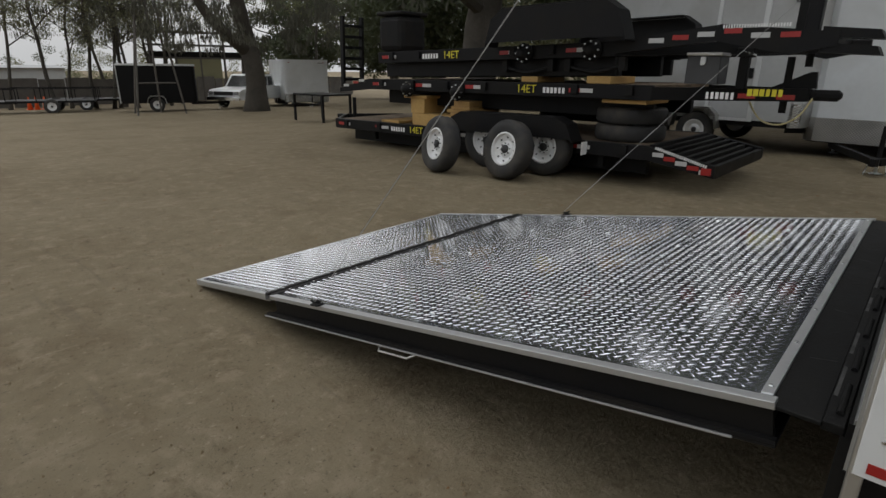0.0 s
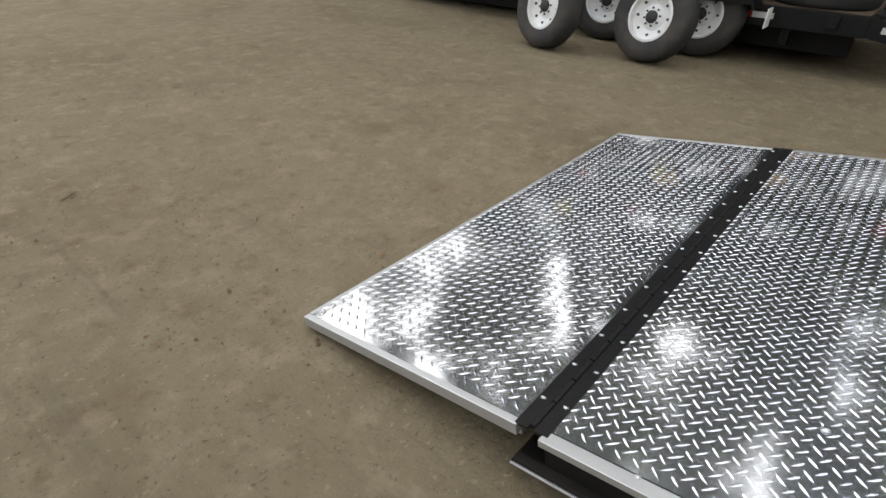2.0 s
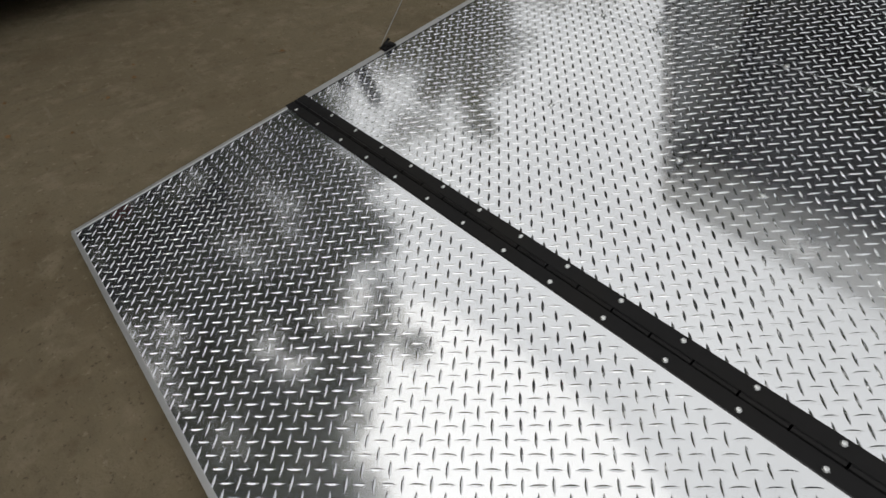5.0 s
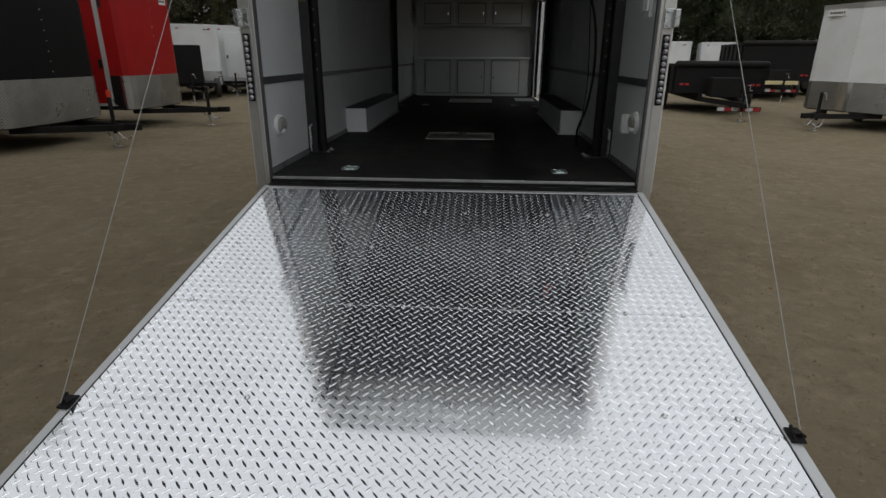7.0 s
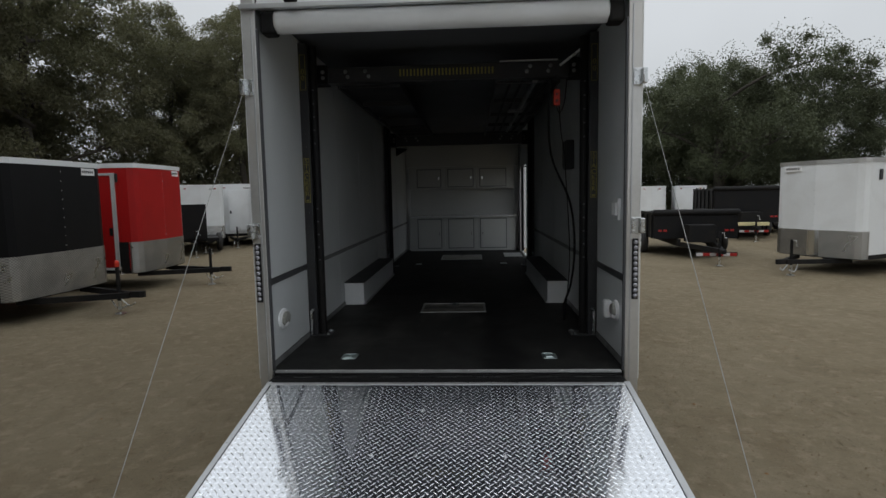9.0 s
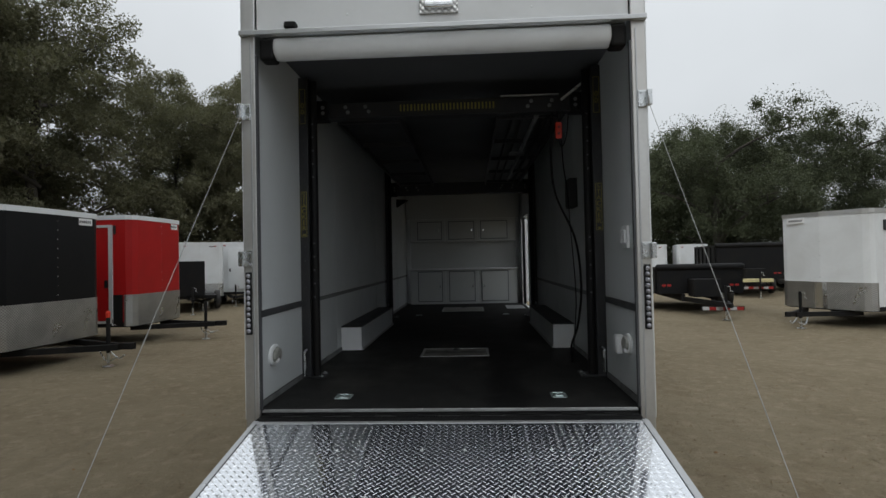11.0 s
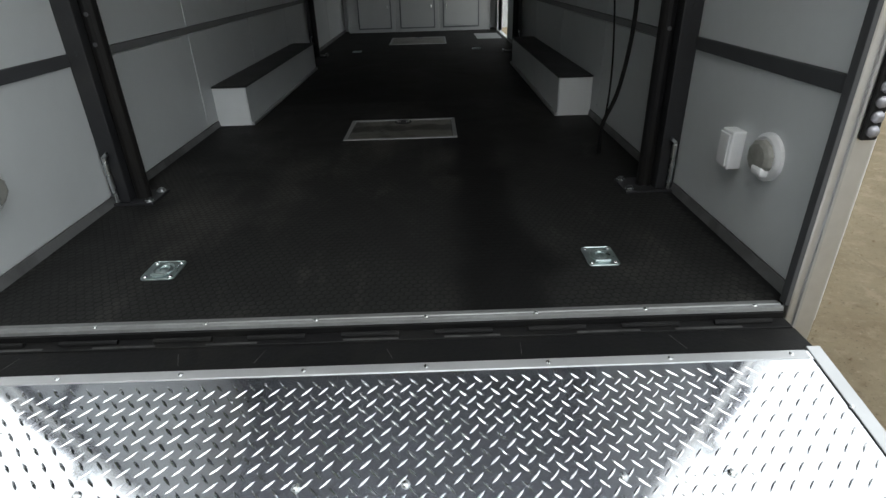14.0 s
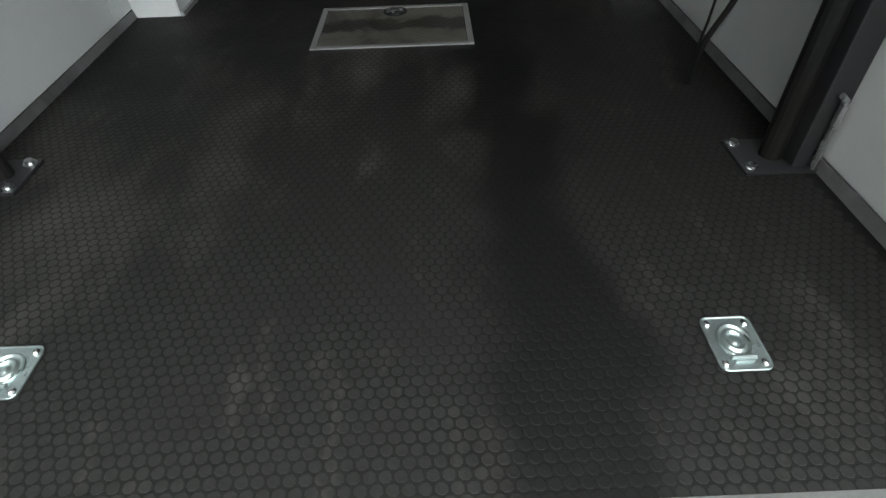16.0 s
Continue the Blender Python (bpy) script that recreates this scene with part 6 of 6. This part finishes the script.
part("coupler_tip", box(B(), SX0 - 1.13, SX0 - 1.01, -0.97, -0.72, -0.13, -0.05, 0.02), M_black, mid_t)
for zz in (1.52, 1.66):
    part("neck_ear", prism(B(), [(-0.86, zz), (-0.86, zz + 0.09), (-0.42, zz + 0.05), (-0.38, zz - 0.03)], "x", SX0 + 0.02, SX0 - 0.30), M_black, nk, "black coupler plate")
part("neck_post", box(B(), SX0 - 0.02, SX0 - 0.16, -1.02, -0.90, 1.70, 2.5, 0.01), M_black, nk)


# white trailers behind the stack
cargo_trailer("large white enclosed trailer parked behind the stack", -8.4, -0.33, 1, -0.05, 2.5, 6.0, 0.34, 3.0, M_farwhite, 0.30, 0, 0.06, 2, 1.5)
cargo_trailer("tall grey-white enclosed trailer behind the stack", -9.2, -1.5, 0.05, 1, 2.3, 3.8, 0.55, 2.75, M_dullwhite, 0.3, -1, 0.06, 2, 0.55)
# the stack and the trailers behind it are set back to their place in the yard
SET_BACK = Matrix.Translation((2.55, -0.1, 0)) @ Matrix.Scale(1.04, 4) @ Matrix.Translation((-2.55, 0.1, 0))
for ob in list(scene.collection.objects)[stack_from:]:
    if ob.parent is None:
        ob.matrix_basis = SET_BACK @ ob.matrix_basis
cargo_trailer("white enclosed trailer far across the yard", -15.6, -26.1, 0.42, 1, 2.4, 4.8, 0.30, 2.38, M_white, 0.35, 0, 0.05, 2)
cargo_trailer("black enclosed trailer far across the yard", -10.35, -28.1, -0.93, 0.366, 2.0, 3.3, 0.50, 2.15, M_bskin, 0.0, 0, 0.04, 1, logo=False)
bt = thing("open_utility_trailer", "low open black utility trailer by the fence", "trailer", pose(-5.4, -33, ground_height(-5.4, -33), 0, 0, 70), "utility trailers")
part("bed", box(B(), -0.9, 0.9, -1.8, 1.8, 0.5, 0.6, 0.005), M_black, bt)
for y in (-1.8, -0.6, 0.6, 1.8):
    for x in (-0.88, 0.88):
        part("stake", box(B(), x - 0.02, x + 0.02, y - 0.02, y + 0.02, 0.6, 1.15), M_black, bt)
for x in (-0.88, 0.88):
    part("rail", box(B(), x - 0.02, x + 0.02, -1.82, 1.82, 1.151, 1.19), M_black, bt)
    wheel(bt, pose(x * 1.15, 0, 0.34, 0, 90 if x > 0 else -90, 0), 0.34, 0.18, False)
copy_thing(bt, pose(-2.4, -34.5, ground_height(-2.4, -34.5), 0, 0, 75))
copy_thing(bt, pose(-7.6, -35.5, ground_height(-7.6, -35.5), 0, 0, 70))

# pickup truck
pk = thing("pickup_truck", "older white pickup truck parked beyond the oak", "truck", pose(-11.3, -27.2, ground_height(-11.3, -27.2), 0, 0, 116), "vehicles")
body = [(0, 0.45), (0.05, 0.85), (0.25, 0.95), (1.45, 1.05), (2.0, 1.62), (2.2, 1.68), (3.1, 1.68), (3.3, 1.08), (5.3, 1.08), (5.35, 0.5), (4.7, 0.45), (4.6, 0.72), (4.1, 0.72), (4.0, 0.42), (1.45, 0.42), (1.35, 0.75), (0.85, 0.75), (0.75, 0.42)]
bmx = B()
prism(bmx, body, "x", -0.92, 0.92)
part("body", bmx, M_white, pk, "white painted truck body")
for s in (-1, 1):
    part("side_window", prism(B(), [(1.72, 1.12), (2.1, 1.55), (2.55, 1.58), (2.55, 1.12)], "x", s * 0.921, s * 0.93), M_glass, pk, "dark side window")
    part("side_window", prism(B(), [(2.62, 1.12), (2.62, 1.58), (3.02, 1.58), (3.12, 1.12)], "x", s * 0.921, s * 0.93), M_glass, pk, "dark side window")
    part("headlight", box(B(), s * 0.62, s * 0.86, -0.012, 0.05, 0.70, 0.86, 0.01), M_lens, pk, "clear headlight")
    for y in (1.1, 4.35):
        wheel(pk, pose(s * 0.82, y, 0.36, 0, 90 * s, 0), 0.37, 0.22, False, M_steel)
part("grille", box(B(), -0.55, 0.55, -0.014, 0.05, 0.68, 0.86, 0.006), M_ink, pk, "dark grille")
part("bumper", box(B(), -0.95, 0.95, -0.08, 0.04, 0.42, 0.60, 0.02), M_chrome, pk, "chrome bumper")
part("windscreen", prism(B(), [(1.44, 1.075), (1.5, 1.075), (2.02, 1.60), (1.96, 1.60)], "x", -0.80, 0.80), M_glass, pk, "dark windscreen")

# traffic cones, hoist frame, racking, fence
cn = thing("traffic_cone", "orange traffic cone by the fence", "cone", pose(-5.9, -38.6, ground_height(-5.9, -38.6)), "traffic cones")
part("base", box(B(), -0.18, 0.18, -0.18, 0.18, 0, 0.03, 0.005), M_orange, cn)
part("cone", lathe(B(), [(0.14, 0.031), (0.035, 0.70), (0.02, 0.71)], Matrix(), 14), M_orange, cn, "", True)
for x in (-5.6, -6.35):
    copy_thing(cn, pose(x, -38.8, ground_height(x, -38.8)))
hf = thing("hoist_frame", "tall steel tripod hoist frame on the dirt", "hoist", pose(-7.2, -25.0, ground_height(-7.2, -25)))
for x, y in ((-1.0, 0.4), (1.0, 0.4), (-0.5, -1.0), (0.6, -1.0)):
    part("hoist_leg", rod(B(), (x, y, 0), (x * 0.12, 0, 6.5), 0.04, 8), M_fence, hf)
part("cross_tie", rod(B(), (-0.75, 0.3, 1.3), (0.75, 0.3, 1.3), 0.03, 8), M_fence, hf)
rk = thing("pipe_rack", "tall open steel storage rack in the distance", "rack", pose(-15.5, -38, ground_height(-15.5, -38), 0, 0, -25))
for i in range(5):
    for y in (-0.6, 0.6):
        part("rack_post", box(B(), -3 + i * 1.5 - 0.05, -3 + i * 1.5 + 0.05, y - 0.05, y + 0.05, 0, 5.2), M_fence, rk)
for z in (2.9, 3.7, 4.5):
    for y in (-0.6, 0.6):
        part("rack_beam", box(B(), -3.2, 3.2, y - 0.04, y + 0.04, z, z + 0.10), M_fence, rk)
part("rack_load", box(B(), -3.1, 3.1, -0.55, 0.55, 3.01, 3.35), M_blackm, rk)
fe = thing("yard_fence", "weathered grey fence at the edge of the yard", "fence", pose(-4, -42, ground_height(-4, -42), 0, 0, 5), kind="structure")
for i in range(40):
    part("fence_board", box(B(), -30 + i * 1.5, -28.55 + i * 1.5, -0.02, 0.02, 0.05, 1.75 + 0.08 * math.sin(i * 3.3)), M_fence, fe)
wh_ = thing("white_shed", "long low white building beyond the fence", "building", pose(2, -58, ground_height(2, -58), 0, 0, 2))
part("wall", box(B(), -14, 14, -3, 3, 0, 2.3), M_farwall, wh_)
part("roof", prism(B(), [(-3.3, 2.3), (3.3, 2.3), (0, 2.5)], "x", -14.3, 14.3), M_gskin, wh_)
ot = thing("storage_shed", "olive sheet-metal storage shed behind the rack", "shed", pose(-18.6, -45, ground_height(-18.6, -45), 0, 0, -20))
part("wall", box(B(), -1.6, 1.6, -1.2, 1.2, 0, 3.3, 0.02), M_olive, ot)
part("roof", box(B(), -1.75, 1.75, -1.35, 1.35, 3.301, 3.42, 0.02), M_gskin, ot)
ld = thing("ladder_rack", "short black steel ladder against a far trailer", "ladder", pose(11.62, 24.4, ground_height(11.62, 24.4) + 0.0))
for s in (-1, 1):
    part("stile", box(B(), s * 0.15, s * 0.21, -0.02, 0.02, 0, 2.0), M_black, ld)
for i in range(5):
    part("rung", box(B(), -0.149, 0.149, -0.02, 0.02, 0.3 + i * 0.38, 0.37 + i * 0.38), M_black, ld)

# ---- trees ----
def leaf_cloud(centres, per, spread, size, rr, hang=0.0, ragged=False):
    """Many small leaf blades round the given clump centres."""
    n = len(centres) * per
    g = np.random.RandomState(rr.randint(0, 9999))
    c = np.repeat(np.array(centres), per, axis=0)
    d = g.normal(size=(n, 3))
    d /= np.linalg.norm(d, axis=1)[:, None]
    lump = np.repeat(g.uniform(0.55, 1.35, size=(len(centres), 1)), per, axis=0)
    shape = np.repeat(g.uniform(0.55, 1.25, size=(len(centres), 3)), per, axis=0)
    if ragged:
        p = c + d * spread * lump * shape * np.minimum(np.abs(g.normal(0.0, 0.48, size=(n, 1))), 0.80)
    else:
        p = c + d * spread * g.uniform(0.15, 1.0, size=(n, 1)) ** 0.6 * np.array([1, 1, 0.75])
    a = g.normal(size=(n, 3))
    a /= np.linalg.norm(a, axis=1)[:, None]
    if hang:
        a = a * 0.25 + np.array([0, 0, -1.0])
    b = np.cross(a, g.normal(size=(n, 3)))
    b /= np.linalg.norm(b, axis=1)[:, None]
    s = size * g.uniform(0.6, 1.3, size=(n, 1))
    ln = s * (3.0 if hang else 1.0)
    v = np.stack([p - a * ln, p + a * ln * 0.5 + b * s * 0.55, p + a * ln * 0.7 - b * s * 0.55], axis=1).reshape(-1, 3)
    f = np.arange(n * 3).reshape(-1, 3)
    return v, f


def make_mesh(name, v, f, mat):
    me = bpy.data.meshes.new(name)
    me.from_pydata(v.tolist(), [], f.tolist())
    me.materials.append(mat)
    return me


def tree(label, height, radius, base, seed, leaf, m, per=60, clumps=170, moss=0, lean=0.05, size=0.22, trunk_r=0.3, twigs=3, fork=False, group="yard trees", hollow=False, ragged=False):
    rr = random.Random(seed)
    t = thing("tree", label, "tree", m, group)
    bm = B()
    top = Vector((rr.uniform(-1, 1) * lean * height, rr.uniform(-1, 1) * lean * height, height * 0.8))
    pts = [Vector((0, 0, -0.2))]
    for i in range(1, 7):
        k = i / 6
        pts.append(top * k + Vector((rr.uniform(-1, 1), rr.uniform(-1, 1), 0)) * 0.04 * height * k * (1 - k) * 2)
    line = smooth_line(pts, 3)
    tube(bm, line, [trunk_r * (1.35 if i == 0 else 1.12 if i == 1 else 1 - 0.82 * i / len(line)) for i in range(len(line))], 12)
    if fork:
        a, b = top * 0.26, top * 0.26
        f1 = a + Vector((0.22 * height, -0.06 * height, 0.42 * height))
        tube(bm, smooth_line([a, a.lerp(f1, 0.4) + Vector((0.05 * height, 0, -0.03 * height)), f1], 4), [trunk_r * (0.62 - 0.055 * i) for i in range(9)], 10)
    part("trunk", bm, M_bark, t, "rough tapered trunk", True)
    tips = []
    nl = 11
    for i in range(nl):
        k = base / height + (1 - base / height) * 0.75 * i / nl
        p = top * (k / 0.8 if k < 0.8 else 1)
        p.z = min(k * height, height * 0.79)
        a = i * 2.4 + rr.uniform(-0.4, 0.4)
        reach = radius * rr.uniform(0.6, 1.0) * (1.0 - 0.45 * max(0, k - 0.45))
        e = p + Vector((math.cos(a) * reach, math.sin(a) * reach, rr.uniform(0.1, 0.42) * reach + 0.05 * height))
        mid = (p + e) / 2 + Vector((0, 0, rr.uniform(-0.05, 0.12) * reach))
        lb = B()
        r0 = trunk_r * 0.42 * (1 - 0.4 * k)
        tube(lb, smooth_line([p, mid, e], 3), [r0 * (1 - 0.8 * k / 6) for k in range(7)], 7)
        for q in range(twigs):
            st = mid.lerp(e, rr.uniform(0, 0.8))
            en = st + Vector((rr.uniform(-1, 1), rr.uniform(-1, 1), rr.uniform(0.0, 0.8))) * reach * 0.38
            rod(lb, st, en, r0 * 0.35, 5, r0 * 0.1)
            tips.append(en)
        part("limb", lb, M_bark, t)
        tips += [e, mid.lerp(e, 0.6)]
    cs_ = []
    for i in range(clumps):
        if i % 5 < (1 if hollow else 3):
            b = tips[i % len(tips)]
            c = b + Vector((rr.gauss(0, 1), rr.gauss(0, 1), rr.gauss(0, 0.6))) * radius * 0.2
        else:
            # fills the outer shell of the crown, lumpy towards the top
            u, w = rr.uniform(0, 6.283), rr.uniform(-0.75, 1)
            if hollow and noise.noise(Vector((2.2 * math.cos(u), 2.2 * math.sin(u), 2.6 * w))) > 0.03:
                continue
            q = math.sqrt(max(0, 1 - w * w)) * rr.uniform(0.8 if hollow else 0.55, 1.0) * (0.8 + 0.2 * math.sin(3 * u + seed))
            hz = (height - base) * 0.5
            c = Vector((math.cos(u) * q * radius, math.sin(u) * q * radius, base + hz + w * hz * 0.92))
        c.z = min(c.z, height)
        cs_.append(tuple(c))
    v, f = leaf_cloud(cs_, per, radius * (0.235 if ragged else 0.17), size, rr, 0.0, hollow or ragged)
    cr = new("crown", make_mesh("crown", v, f, leaf))
    cr.parent = t
    tagged(cr, "uneven crown of small leaves", kind="stuff")
    if moss:
        ms = [tuple(rr.choice(tips) + Vector((rr.gauss(0, 0.6), rr.gauss(0, 0.6), rr.uniform(-1.6, -0.4)))) for _ in range(moss)]
        v, f = leaf_cloud(ms, 40, 0.5, 0.055, rr, 1)
        mo = new("moss", make_mesh("moss", v, f, M_moss))
        mo.parent = t
        tagged(mo, "grey hanging moss", kind="stuff")
    return t


def at(x, y, turn=0, s=1.0):
    return pose(x, y, ground_height(x, y), 0, 0, turn) @ Matrix.Scale(s, 4)


def again(t, x, y, turn, s, label=None):
    o = copy_thing(t, pose(x, y, ground_height(x, y), 0, 0, turn))
    o.scale = (s, s, s * (0.92 + 0.16 * ((x * 7 + y * 3) % 1)))
    if label:
        tagged(o, label)
    return o


oak = tree("broad live oak with dense dark green crown", 9.6, 5.6, 1.2, 11, M_leafa, at(15, 30), 640, 230, size=0.064, trunk_r=0.4, ragged=True)
oak_b = tree("broad live oak with dense dark green crown", 9.0, 5.2, 1.0, 19, M_leafa, at(21.0, 30.5), 640, 290, size=0.064, trunk_r=0.4, ragged=True)
again(oak_b, 16.5, 37, 60, 1.1)
pine = tree("tall thin-leaved tree with bare lower trunk", 17, 4.6, 3.4, 13, M_leafb, at(-19.0, 20), 300, 300, size=0.08, trunk_r=0.3)
pine_b = tree("tall thin-leaved tree with bare lower trunk", 15, 4.4, 2.5, 14, M_leafb, at(-21, 17), 300, 300, size=0.08, trunk_r=0.28)
for x, y, a, s in ((-11.8, 25.5, 30, 0.66), (-23, 24, 60, 1.0), (-14.4, 29, 70, 0.78), (-17.6, 28, 200, 0.84)):
    again(pine if a % 20 else pine_b, x, y, a, s)
# those that only close the yard round about carry fewer, broader leaves
far_oak = tree("broad live oak with dense dark green crown", 9.6, 5.4, 1.2, 15, M_leafa, at(33, 22), 110, 180, size=0.17, trunk_r=0.4)
far_pine = tree("tall thin-leaved tree with bare lower trunk", 16, 4.5, 3.5, 16, M_leafb, at(-17.3, 8.2), 110, 180, size=0.14, trunk_r=0.3)
for x, y, a, s in ((8, 34, 120, 0.9), (2, 35, 10, 0.9), (38, 8, 200, 1.15)):
    again(far_oak, x, y, a, s)
for x, y, a, s in ((-25, 14, 130, 1.1), (-21, 10.5, 200, 1.0), (-26, 7, 250, 1.0), (-7.5, 27, 310, 0.62), (-3.5, 29, 20, 0.62)):
    again(far_pine, x, y, a, s)
# thick undergrowth below the tree line
def brush(label, x, y, w, h, seed):
    rr = random.Random(seed)
    cs_ = [(rr.uniform(-w, w), rr.uniform(-1.2, 1.2), rr.uniform(0.2, h) * (0.6 + 0.4 * math.sin(i))) for i in range(120)]
    v, f = leaf_cloud(cs_, 150, 0.8, 0.10, rr)
    o = new("undergrowth", make_mesh("undergrowth", v, f, M_leafa if x > 0 else M_leafb))
    o.matrix_basis = pose(x, y, ground_height(x, y), 0, 0, math.degrees(math.atan2(y, x)) + 90)
    return tagged(o, label, "bushes", kind="stuff")


for i, (x, y, h) in enumerate(((-17, 22, 7.5), (-23, 16, 7.5), (-11, 27, 6.5), (-14, 26.5, 9), (-20, 20.5, 9), (-13, 30, 11), (-19.5, 26, 12), (-26, 19, 12), (-8, 31, 8), (10, 33, 5.5), (19, 33, 5.5), (28, 28, 5), (15, 35, 6.5), (-28, 7, 6), (3, 36, 4), (35, 18, 3.5))):
    brush("dense dark undergrowth along the tree line", x, y, 5.5, h, 40 + i)
# west and south: big oaks and the row of thin trees
big = tree("huge spreading live oak hung with grey moss", 17.5, 7.4, 2.8, 21, M_leafa, at(-9.3, -9.3), 500, 380, 60, 0.04, 0.125, 0.5, hollow=True)
again(big, -15.0, -2.5, 140, 0.86)
gnarl = tree("old oak with forked trunk and hanging moss", 12.5, 6.5, 4.8, 22, M_leafa, at(-10.95, -23.5), 150, 80, 420, 0.05, 0.09, 0.50, 4, True)
mr = random.Random(5)
low_moss = []
for _ in range(110):
    u, q = mr.uniform(0, 6.283), mr.uniform(1.2, 4.6)
    low_moss.append((q * math.cos(u), q * math.sin(u), mr.uniform(2.6, 5.0)))
v, f = leaf_cloud(low_moss, 46, 0.34, 0.05, mr, 1)
mo = new("moss", make_mesh("moss", v, f, M_moss))
mo.parent = gnarl
tagged(mo, "long grey moss hanging low", kind="stuff")
thin = tree("slender bare-limbed tree near the fence", 13, 3.6, 3.5, 23, M_leafb, at(-6.3, -36), 60, 130, 14, 0.10, 0.06, 0.11, 9)
for x, y, a, s in ((-8.3, -36.5, 50, 1.0), (-8.8, -35.2, 130, 0.95), (-9.4, -36, 170, 1.0), (-10.2, -37.5, 210, 1.05), (-11.6, -35.5, 300, 0.95), (-12.6, -36.5, 20, 0.95), (-7.6, -38.5, 80, 0.9), (-4.9, -40, 140, 0.95), (-9.9, -34.5, 330, 0.85), (-13.6, -40, 110, 1.1), (-11, -43, 250, 1.1), (-16.5, -34, 10, 1.0), (-19.5, -31, 160, 1.05)):
    again(thin, x, y, a, s)
for x, y, a, s in ((-22, -22, 0, 1.1), (-25, -14, 60, 1.0), (20, -44, 120, 1.0), (36, -20, 200, 1.0), (-30, -46, 0, 1.1), (-28, -32, 40, 1.0)):
    again(far_oak, x, y, a, s)
brush("dense dark undergrowth behind the stack", -19, -9, 6, 5, 61)
brush("dark hedge line in the far distance", 4, -76, 26, 6.5, 62)
brush("dark hedge line in the far distance", -26, -64, 16, 6, 63)
